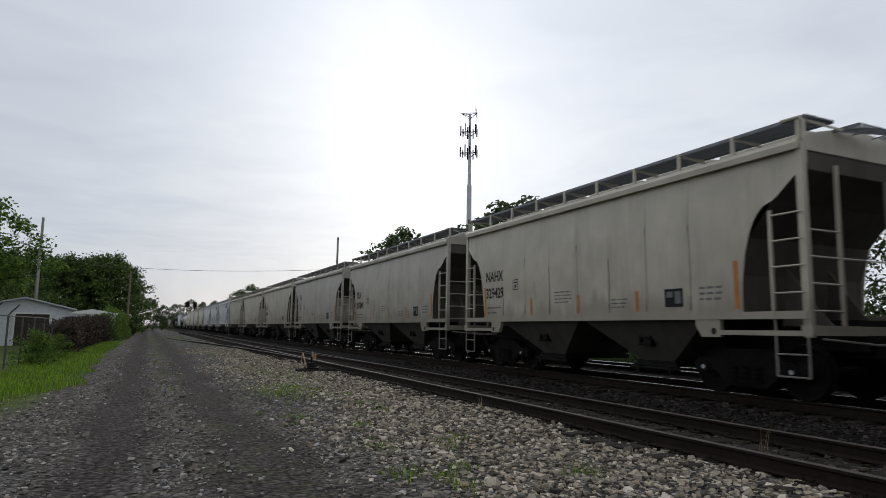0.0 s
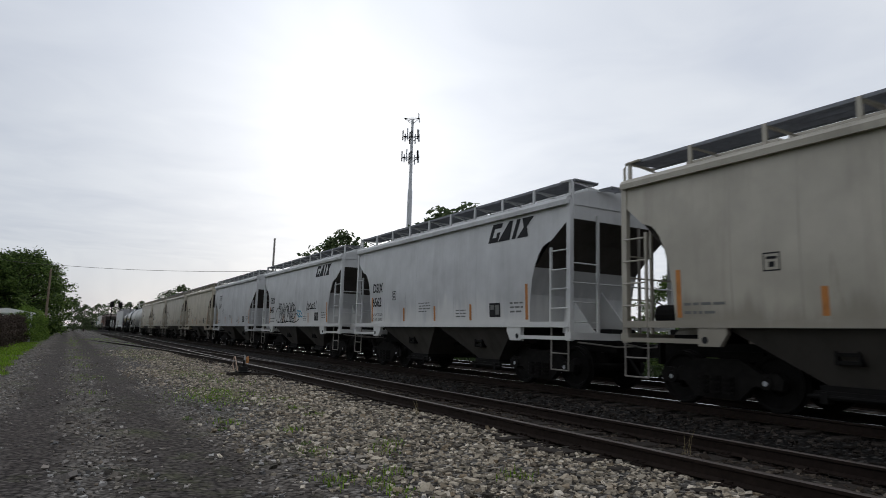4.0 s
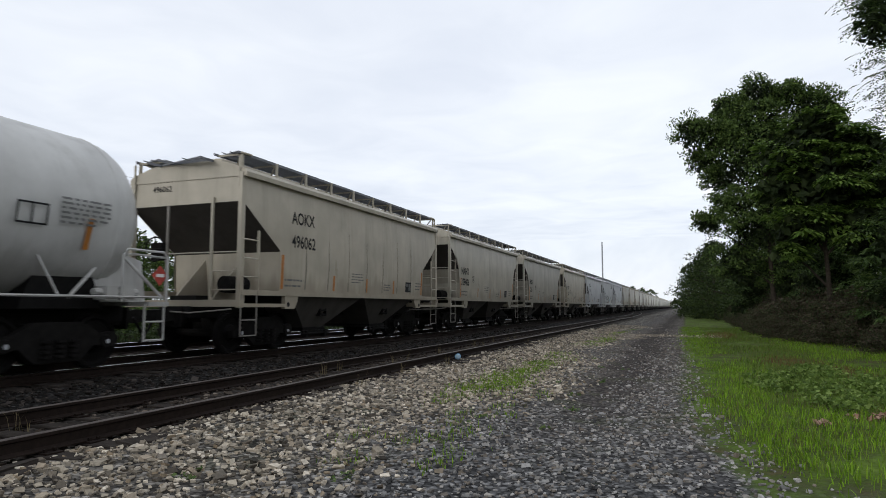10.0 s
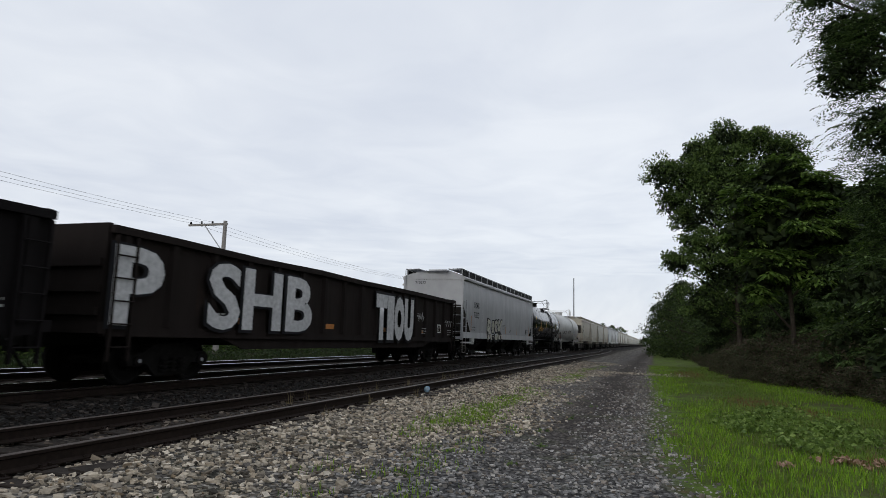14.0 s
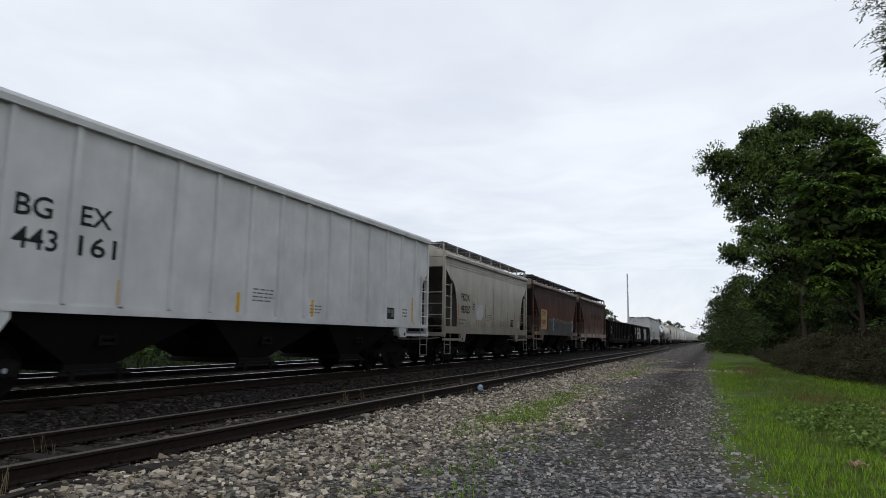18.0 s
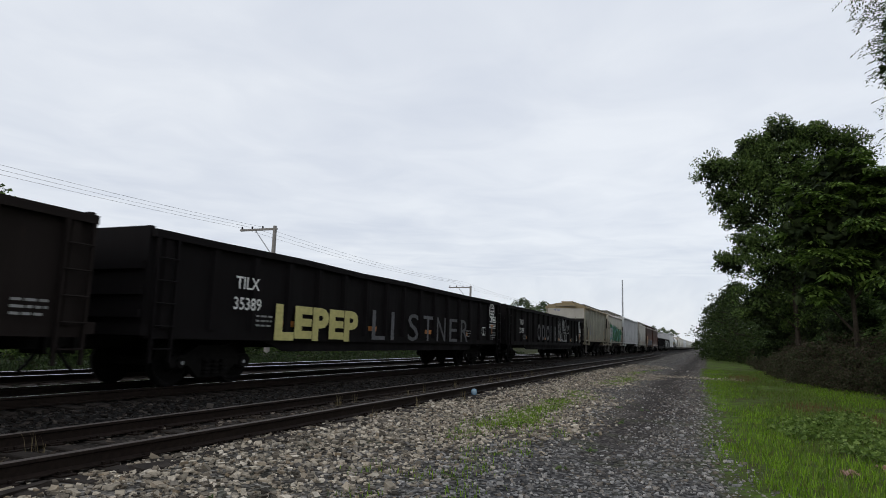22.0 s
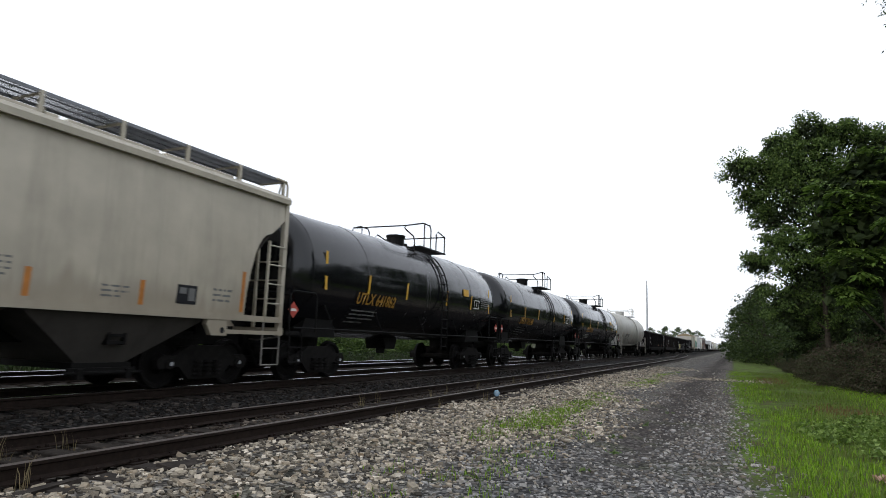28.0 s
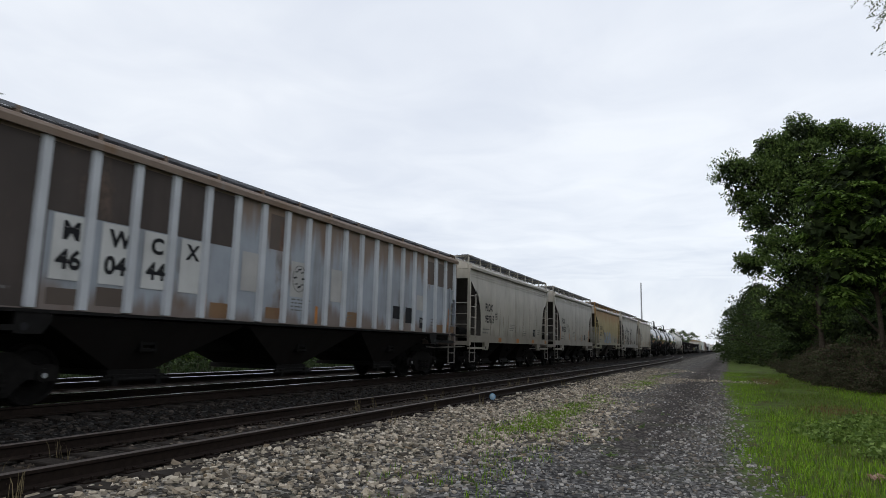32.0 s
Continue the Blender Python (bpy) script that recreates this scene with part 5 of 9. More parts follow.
# ---------------------------------------------------------------- plants
LEAF = island_mat("tree_leaf", [(0.030, 0.051, 0.016), (0.061, 0.101, 0.027), (0.097, 0.155, 0.038), (0.162, 0.230, 0.057)], 0.6, 3.0, 0.22)
LEAF2 = island_mat("broad_leaf", [(0.045, 0.09, 0.016), (0.11, 0.19, 0.03), (0.21, 0.31, 0.055)], 0.55, 3.0, 0.25)
# A darker copy of LEAF, with the roadside trees' shade in its colour.
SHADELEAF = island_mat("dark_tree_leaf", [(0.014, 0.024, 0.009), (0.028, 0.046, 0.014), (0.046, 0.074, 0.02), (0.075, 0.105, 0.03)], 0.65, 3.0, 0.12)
# Leaf colour for crown interiors, darkened to hold the shade there.
INNERSHADELEAF = island_mat("inner_leaf", [(0.013, 0.020, 0.009), (0.025, 0.040, 0.014), (0.040, 0.057, 0.019)], 0.7, 3.0, 0.1)
FEATHER = island_mat("feather_leaf", [(0.029, 0.052, 0.018), (0.055, 0.094, 0.029), (0.085, 0.137, 0.039), (0.124, 0.182, 0.058)], 0.55, 3.0, 0.2)
BIGLEAF = island_mat("large_leaf", [(0.041, 0.080, 0.017), (0.087, 0.152, 0.029), (0.145, 0.239, 0.046), (0.217, 0.319, 0.072)], 0.5, 3.0, 0.2)
# Paler, greyer leaf: the haze of distance is put into its colour.
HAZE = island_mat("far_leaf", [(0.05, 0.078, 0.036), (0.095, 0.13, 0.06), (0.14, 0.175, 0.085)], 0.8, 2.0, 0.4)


def leaf_mesh(name, centres, radii, per, size, mat, seed, aspect=0.55, droop=0.25):
    """Leaves strewn through and over clumps, as small folded blades."""
    r = np.random.RandomState(seed)
    R0 = np.array(radii)
    big = R0[:, 0] * R0[:, 2]
    count = np.maximum(4, per * big / big.mean()).astype(int)      # leaves by the clump's size
    C = np.repeat(np.array(centres), count, axis=0)
    Rr = np.repeat(R0, count, axis=0)
    n = len(C)
    d = r.normal(size=(n, 3)); d /= np.linalg.norm(d, axis=1, keepdims=True)
    rad = r.uniform(0.1, 1.0, n) ** 0.5 * r.uniform(0.8, 1.2, n)
    P = C + d * rad[:, None] * Rr
    ax = r.normal(size=(n, 3)); ax[:, 2] = ax[:, 2] * 0.5 - droop; ax /= np.linalg.norm(ax, axis=1, keepdims=True)
    nn = d * 0.6 + r.normal(size=(n, 3)) * 0.6 + [0, 0, 0.5]
    sd = np.cross(ax, nn); sd /= np.linalg.norm(sd, axis=1, keepdims=True) + 1e-9
    up = np.cross(sd, ax)
    s = size * r.uniform(0.6, 1.35, n)[:, None]
    a = P - ax * s * 0.5
    b = P + ax * s * 0.5
    l = P - sd * s * aspect * 0.5 + up * s * 0.10
    q = P + sd * s * aspect * 0.5 + up * s * 0.10
    V = np.stack([a, l, b, q], 1).reshape(-1, 3)
    F = (np.arange(n)[:, None] * 4 + np.array([0, 1, 2, 0, 2, 3])).reshape(-1, 3)
    me = bpy.data.meshes.new(name)
    me.from_pydata(V.tolist(), [], F.tolist())
    me.materials.append(mat)
    return me


def make_tree(h, w, seed, leaf=0.32, per=70, clumps=90, mat=None, trunk_h=0.35, low=0.25, label="", lean=0.0):
    """A broadleaf tree: tapered trunk, limbs, an uneven crown of leaves with gaps."""
    r = random.Random(seed)
    t = empty("tree")
    bm = bmesh.new()
    base = 0.020 * h + 0.06
    pts = [(lean * k / 6 + 0.06 * math.sin(k + seed), 0.05 * math.cos(k * 1.3 + seed), h * 0.85 * k / 6) for k in range(7)]
    tube(bm, pts, base, 9, taper=[base * (1.25 if k == 0 else 1) * (1 - 0.14 * k) for k in range(7)])
    centres, radii = [], []
    nl = 9
    for k in range(nl):
        z = h * (trunk_h + (0.8 - trunk_h) * k / nl)
        a = k * 2.4 + seed
        reach = w * 0.5 * (0.95 - 0.5 * k / nl) * r.uniform(0.75, 1.1)
        p0 = Vector((lean * z / h, 0, z))
        p2 = p0 + Vector((math.cos(a) * reach, math.sin(a) * reach, h * r.uniform(0.05, 0.16)))
        p1 = (p0 + p2) / 2 + Vector((0, 0, h * 0.03))
        tube(bm, [p0, p1, p2], 0.1, 6, taper=[base * 0.45, base * 0.3, base * 0.1])
    for k in range(clumps):
        u = r.random()
        z = h * (low + (1 - low) * u)
        prof = math.sin(math.pi * min(1, (0.18 + 0.82 * u) ** 0.8)) ** 0.7
        a = r.uniform(0, 6.283)
        rr = w * 0.5 * prof * math.sqrt(r.uniform(0.25, 1.0)) * (1 + 0.28 * math.sin(3 * a + seed) + 0.18 * math.sin(5 * u * 6 + seed))
        centres.append((lean * z / h + rr * math.cos(a), rr * math.sin(a), z))
        s = w * r.uniform(0.045, 0.12)
        radii.append((s, s, s * r.uniform(0.6, 1.0)))
    part("trunk", bm, BARK, t)
    part("crown", leaf_mesh("crown", centres, radii, per, leaf, mat or LEAF, seed), None, t)
    if label:
        tagged(t, label, "tree")
    return t


def make_bush(name, h, w, seed, leaf, per, clumps, mat, label, cat="bush"):
    r = random.Random(seed)
    t = empty(name)
    bm = bmesh.new()
    centres, radii = [], []
    for k in range(7):
        a = k * 0.9 + seed
        tube(bm, [(0.05 * math.cos(a), 0.05 * math.sin(a), 0), (w * 0.2 * math.cos(a), w * 0.2 * math.sin(a), h * 0.45), (w * 0.36 * math.cos(a), w * 0.36 * math.sin(a), h * 0.8)], 0.02, 5, taper=[0.03, 0.02, 0.008])
    for k in range(clumps):
        u = r.random()
        a = r.uniform(0, 6.283)
        rr = w * 0.5 * math.sqrt(r.random()) * (1 - 0.5 * u * u)
        centres.append((rr * math.cos(a), rr * math.sin(a), h * (0.08 + 0.87 * u)))
        s = w * r.uniform(0.08, 0.16)
        radii.append((s, s, s * 0.8))
    part("stem", bm, BARK, t)
    part("foliage", leaf_mesh("foliage", centres, radii, per, leaf, mat, seed), None, t)
    return tagged(t, label, cat)


def leaf_blades(name, P, ax, nn, size, aspect, mat):
    """Folded leaf blades at P, along ax, facing nn, as one mesh."""
    ax = ax / (np.linalg.norm(ax, axis=1, keepdims=True) + 1e-9)
    sd = np.cross(ax, nn); sd /= np.linalg.norm(sd, axis=1, keepdims=True) + 1e-9
    up = np.cross(sd, ax)
    sz = size[:, None]
    V = np.stack([P - ax * sz * 0.5, P - sd * sz * aspect * 0.5 + up * sz * 0.1, P + ax * sz * 0.5, P + sd * sz * aspect * 0.5 + up * sz * 0.1], 1).reshape(-1, 3)
    F = (np.arange(len(P))[:, None] * 4 + np.array([0, 1, 2, 0, 2, 3])).reshape(-1, 3)
    me = bpy.data.meshes.new(name)
    me.from_pydata(V.tolist(), [], F.tolist())
    me.materials.append(mat)
    return me


def lobed_tree(h, lobes, seed, style, mat, label, clumps=120, per=60, leaf=0.2, base=0.2, fork=0.4, fill=2500, reach=0.75):
    """A tree whose crown is built of lobes (x, y, z, radius, height's share): boughs of leaves over each lobe, dim
    leaves within that carry the crown's shade in their colour.
    """
    r = np.random.RandomState(seed)
    t = empty("tree")
    Lb = np.array(lobes, float)
    w = Lb[:, 3] ** 2
    pick = r.choice(len(Lb), clumps, p=w / w.sum())
    d = r.normal(size=(clumps, 3)); d /= np.linalg.norm(d, axis=1, keepdims=True)
    d[:, 2] = np.where(d[:, 2] < -0.5, -d[:, 2], d[:, 2])
    rad = Lb[pick, 3:4] * np.stack([np.ones(clumps), np.ones(clumps), Lb[pick, 4]], 1)
    C = Lb[pick, :3] + d * rad * (r.uniform(0.25, 1.3, (clumps, 1)) ** 0.45)
    n = clumps * per
    Ci, di = np.repeat(C, per, 0), np.repeat(d, per, 0)
    br = np.repeat(np.minimum(reach, Lb[pick, 3] * 0.55) * r.uniform(0.6, 1.15, clumps), per)
    a = r.uniform(0, 6.283, n)
    u = np.sqrt(r.uniform(0, 1, n))
    ring = np.stack([np.cos(a), np.sin(a), np.zeros(n)], 1)
    noise3 = r.normal(size=(n, 3))
    if style == "tiers":        # a flat drooping roof of large leaves on each bough
        P = Ci + ring * (br * u)[:, None] + np.stack([np.zeros(n), np.zeros(n), -0.45 * br * u ** 2 + r.normal(0, 0.06, n)], 1)
        ax = ring + di * 0.5 + [0, 0, -0.65] + noise3 * 0.25
        nn = ring * 0.25 + [0, 0, 1.0] + noise3 * 0.25
        size = leaf * r.uniform(0.55, 1.25, n)
        aspect = 0.42
    elif style == "feather":    # drooping sprays with rows of leaflets
        m = 12
        k = n // m
        Cs, ds = np.repeat(C, per // m, 0), np.repeat(d, per // m, 0)
        k = len(Cs)
        b2 = np.repeat(br.reshape(clumps, per)[:, 0], per // m)
        sa = r.uniform(0, 6.283, k)
        way = np.stack([np.cos(sa), np.sin(sa), r.uniform(-0.5, 0.35, k)], 1) + ds * 0.8
        way /= np.linalg.norm(way, axis=1, keepdims=True)
        start = Cs + r.normal(size=(k, 3)) * (b2 * 0.4)[:, None]
        side = np.cross(way, [0, 0, 1.0]); side /= np.linalg.norm(side, axis=1, keepdims=True) + 1e-9
        j = np.arange(m)
        v = (j // 2 + 0.5) / (m / 2)
        sgn = np.where(j % 2 == 0, 1.0, -1.0)
        ln = (leaf * 4.2 * r.uniform(0.7, 1.2, k))[:, None]
        P = start[:, None, :] + way[:, None, :] * (ln * v)[..., None] + np.array([0, 0, -0.35]) * (ln * v ** 2)[..., None] + side[:, None, :] * (sgn * leaf * 0.5)[None, :, None]
        ax = (side[:, None, :] * sgn[None, :, None] + way[:, None, :] * 0.55 + np.array([0, 0, -0.3])).reshape(-1, 3)
        P = P.reshape(-1, 3)
        n = len(P)
        nn = np.array([0, 0, 1.0]) + r.normal(size=(n, 3)) * 0.25
        size = leaf * r.uniform(0.7, 1.2, n)
        aspect = 0.36
    else:                       # rounded sprays of small leaves
        P = Ci + noise3 / np.linalg.norm(noise3, axis=1, keepdims=True) * (br * u ** 0.7)[:, None] * [1, 1, 0.75]
        ax = r.normal(size=(n, 3)) + [0, 0, -0.4]
        nn = (P - Ci) / br[:, None] * 0.8 + r.normal(size=(n, 3)) * 0.5 + [0, 0, 0.6]
        size = leaf * r.uniform(0.6, 1.3, n)
        aspect = 0.6
    # inner leaves that close the crown, the shade within put into their colour
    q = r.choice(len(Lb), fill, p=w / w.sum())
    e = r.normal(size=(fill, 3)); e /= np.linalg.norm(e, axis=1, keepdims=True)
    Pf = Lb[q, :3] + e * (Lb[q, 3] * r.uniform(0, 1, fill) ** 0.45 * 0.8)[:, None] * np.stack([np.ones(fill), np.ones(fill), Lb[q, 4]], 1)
    bm = bmesh.new()
    top = Lb[:, 2].max()
    trunk = [(0.1 * math.sin(k + seed), 0.08 * math.cos(1.3 * k + seed), top * k / 6) for k in range(7)]
    tube(bm, trunk, base, 10, taper=[base * (1.3 if k == 0 else 1.0) * (1 - 0.13 * k) for k in range(7)])
    for x, y, z, rr, f in lobes:
        z0 = max(h * fork * 0.5, min(top * 0.8, z - 0.55 * math.hypot(x, y) - 0.6))
        tube(bm, [(0, 0, z0), (x * 0.5, y * 0.5, (z0 + z) / 2 + 0.1), (x, y, z)], 0.1, 6, taper=[base * 0.5, base * 0.32, base * 0.14])
        for k in range(5):
            g = Vector((math.sin(2.4 * k + seed), math.cos(2.4 * k + seed), 0.5)) * rr * 0.8
            tube(bm, [(x, y, z), Vector((x, y, z)) + g * 0.5 + Vector((0, 0, 0.1)), Vector((x, y, z)) + g], 0.03, 5, taper=[base * 0.14, base * 0.09, base * 0.04])
    part("trunk", bm, BARK, t)
    part("crown", leaf_blades("crown", P, ax, nn, size, aspect, mat), None, t)
    part("inner_crown", leaf_blades("inner_crown", Pf, r.normal(size=(fill, 3)) + [0, 0, -0.3], r.normal(size=(fill, 3)) + [0, 0, 0.5], leaf * 1.5 * r.uniform(0.7, 1.4, fill), 0.6, INNERSHADELEAF), None, t)
    return tagged(t, label, "tree")


def polar(az, dist, z=GROUND_Z):
    return dist * math.sin(radians(az)), dist * math.cos(radians(az)), z


def build_trees():
    # lobes: offsets along and across the road, height, radius, flatness
    T1 = lobed_tree(17, ((-0.5, 4.4, 12.9, 1.25, 1.0), (0.4, 3.8, 11.2, 1.05, 0.9), (0.2, 2.7, 12.8, 1.5, 0.9), (0.0, 0.6, 13.4, 2.0, 0.9), (0.3, 2.9, 9.9, 1.1, 0.8), (-0.6, 3.7, 6.9, 0.95, 0.85), (0.5, 2.6, 8.3, 1.0, 0.8), (0.0, 1.2, 11.2, 2.7, 1.0), (0.3, 2.2, 14.6, 1.15, 0.8), (-0.3, 0.4, 15.3, 1.3, 0.8), (0.2, -1.2, 15.0, 1.3, 0.8),
                        (0.0, -2.9, 13.9, 1.6, 0.8), (0.3, -2.0, 11.0, 2.8, 1.0), (-0.4, 0.8, 7.0, 2.4, 1.0), (0.5, -2.6, 6.5, 2.4, 1.0), (0.0, 1.8, 4.2, 1.7, 0.9), (0.4, -1.0, 3.4, 1.8, 0.9)), 3, "round", LEAF, "tall dark green broadleaf tree at the wood's edge", 820, 80, 0.17, 0.16, 0.35, 15000, 0.58)
    T2 = lobed_tree(11, ((0.0, 0.2, 9.3, 1.35, 0.75), (-0.2, 1.3, 8.1, 1.35, 0.8), (0.2, -1.3, 8.3, 1.4, 0.8), (-0.4, 1.9, 6.6, 1.0, 0.7), (0.0, -2.2, 6.8, 1.1, 0.7), (0.0, 0.0, 6.8, 2.0, 0.9), (-0.5, 0.9, 5.0, 1.4, 0.7), (-0.2, -1.2, 5.0, 1.5, 0.7), (-0.6, 1.5, 3.9, 0.9, 0.5)), 8, "tiers", BIGLEAF, "broad-leaved green tree with large drooping leaves", 120, 85, 0.31, 0.12, 0.3, 4200, 0.85)
    T6 = lobed_tree(16, ((-0.4, 3.6, 10.6, 1.3, 0.8), (0.2, 3.4, 12.2, 1.1, 0.8), (0.0, 4.2, 13.6, 0.8, 0.6), (0.3, 1.4, 12.2, 2.2, 0.9), (-0.5, 2.6, 8.6, 1.3, 0.8), (0.0, -1.5, 13.2, 2.6, 0.9), (-0.4, 2.4, 6.6, 1.5, 0.8), (0.0, 0.2, 9.2, 2.4, 0.9), (0.0, -3.4, 9.8, 2.5, 0.9), (0.3, -2.6, 6.4, 2.5, 0.9), (-0.3, 0.6, 5.6, 2.2, 0.8), (0.2, 1.6, 3.6, 1.8, 0.9)), 17, "feather", FEATHER, "tall dark tree with drooping feathery boughs", 520, 168, 0.14, 0.22, 0.35, 22000, 0.8)
    T8 = lobed_tree(6.5, ((0.0, 0.0, 4.6, 1.5, 0.9), (0.2, 1.3, 3.2, 1.5, 0.9), (-0.3, -1.4, 3.6, 1.6, 0.9), (-0.5, 0.4, 1.7, 1.6, 0.9), (0.0, -2.0, 1.6, 1.5, 0.9), (0.0, 1.9, 1.3, 1.0, 0.9)), 23, "tiers", FEATHER, "young vine-covered tree, leafy down to the ground", 130, 80, 0.19, 0.11, 0.2, 4200, 0.6)
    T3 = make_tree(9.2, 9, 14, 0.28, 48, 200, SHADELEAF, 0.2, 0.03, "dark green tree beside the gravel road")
    T5 = make_tree(11, 10.5, 33, 0.40, 40, 190, LEAF, 0.2, 0.05, "dark green tree beyond the fence")
    T7 = make_tree(8.6, 7.0, 27, 0.22, 70, 170, LEAF2, 0.35, 0.42, "light green tree beside the garage")
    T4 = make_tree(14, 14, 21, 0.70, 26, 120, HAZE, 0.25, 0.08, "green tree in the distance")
    T1.matrix_basis = pose(45.0, -5.2, -0.5)
    T2.matrix_basis = pose(31.6, -5.8, -0.5)
    T6.matrix_basis = pose(23.4, -9.9, -0.5)
    T8.matrix_basis = pose(20.6, -8.2, -0.5)
    T3.matrix_basis = pose(84, -3.4, -0.5)
    T5.matrix_basis = pose(*polar(-98.2, 100))
    T7.matrix_basis = pose(*polar(-102.8, 42))
    for src, x, y, s, rz in ((T8, 24.8, -8.0, 1.0, 120), (T8, 37.5, -6.6, 0.8, 70), (T8, 53, -6.0, 0.9, 200), (T8, 17.2, -8.8, 1.05, 250), (T1, 64, -14, 0.9, 40), (T2, 38, -10, 1.0, 140), (T5, 40, -15, 1.1, 10), (T5, 46, -16, 1.2, 60), (T5, 30, -15, 1.0, 110),
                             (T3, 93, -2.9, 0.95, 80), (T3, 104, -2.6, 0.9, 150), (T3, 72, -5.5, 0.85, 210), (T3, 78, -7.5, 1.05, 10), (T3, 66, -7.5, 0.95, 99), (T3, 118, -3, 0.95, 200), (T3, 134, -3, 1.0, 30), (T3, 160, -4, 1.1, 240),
                             (T5, 70, -14, 1.1, 50), (T5, 80, -14, 1.0, 120), (T5, 92, -13, 1.0, 190), (T5, 106, -13, 1.0, 260), (T5, 122, -13, 1.0, 310), (T5, 200, -8, 1.1, 0),
                             (T3, -12, 37, 1.0, 10), (T3, -5, 36, 1.1, 100), (T3, 1, 38, 1.2, 200), (T3, 7, 36, 1.0, 300), (T3, 13, 38, 0.9, 40), (T3, 19, 37, 0.9, 140), (T5, 3.5, 44, 1.1, 220), (T3, -20, 39, 1.0, 70)):
        c = copy_thing(src, pose(x, y, -0.5, 0, 0, rz))
        c.scale = (s, s, s)
    for az, d, s in ((-97.0, 104, 0.93), (-95.7, 98, 0.92), (-94.6, 102, 0.94), (-93.5, 99, 0.95), (-92.6, 103, 1.0), (-99.6, 80, 0.8), (-101.3, 70, 0.8), (-103.5, 60, 0.8), (-96.4, 118, 1.05), (-94.0, 120, 1.1), (-92.2, 122, 1.05)):
        c = copy_thing(T5, pose(*polar(az, d), 0, 0, (az * 53) % 360))
        c.scale = (s, s, s)
    for az, d, s in ((30.5, 42, 0.83), (29, 45, 0.74), (33, 46, 0.74), (37.5, 48, 0.74), (42, 52, 0.7), (47, 58, 0.7)):
        c = copy_thing(T5, pose(*polar(az, d), 0, 0, (az * 53) % 360))
        c.scale = (s, s, s)
    copy_thing(T6, pose(*polar(25.2, 45), 0, 0, 180)).scale = (1.05, 1.05, 1.05)
    for k in range(11):     # unseen trees added behind the camera, to darken reflections on the cars
        c = copy_thing(T5, pose(-60 + 9.5 * k, -62 - 4 * math.sin(k * 1.9), -0.5, 0, 0, (k * 77) % 360))
        c.scale = (1.0, 1.0, 0.95 + 0.12 * math.sin(k * 2.3))
    for az, d, s in ((-28, 58, 0.62), (-34, 62, 0.68), (-40, 66, 0.7), (-46, 70, 0.75), (-51, 74, 0.75)):
        c = copy_thing(T5, pose(*polar(az, d), 0, 0, (az * 53) % 360))
        c.scale = (s, s, s)
    for az, d, s in ((-106.5, 40, 1.0), (-108, 46, 1.2)):
        c = copy_thing(T7, pose(*polar(az, d), 0, 0, (az * 53) % 360))
        c.scale = (s, s, s)
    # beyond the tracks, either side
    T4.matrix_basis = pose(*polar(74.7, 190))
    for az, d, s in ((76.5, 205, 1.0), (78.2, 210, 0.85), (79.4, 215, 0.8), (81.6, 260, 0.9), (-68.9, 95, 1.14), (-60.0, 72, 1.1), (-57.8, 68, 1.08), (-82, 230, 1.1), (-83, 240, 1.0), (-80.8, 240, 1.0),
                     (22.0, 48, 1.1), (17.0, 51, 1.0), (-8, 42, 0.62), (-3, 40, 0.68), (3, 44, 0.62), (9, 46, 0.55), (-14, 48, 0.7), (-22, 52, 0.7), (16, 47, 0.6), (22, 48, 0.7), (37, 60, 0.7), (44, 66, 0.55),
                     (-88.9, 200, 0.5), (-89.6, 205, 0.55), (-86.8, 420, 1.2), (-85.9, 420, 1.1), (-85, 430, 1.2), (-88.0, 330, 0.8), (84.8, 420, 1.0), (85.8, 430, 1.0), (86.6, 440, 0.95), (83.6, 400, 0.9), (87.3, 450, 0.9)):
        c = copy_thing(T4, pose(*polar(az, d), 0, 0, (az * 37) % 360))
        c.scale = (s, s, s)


build_trees()


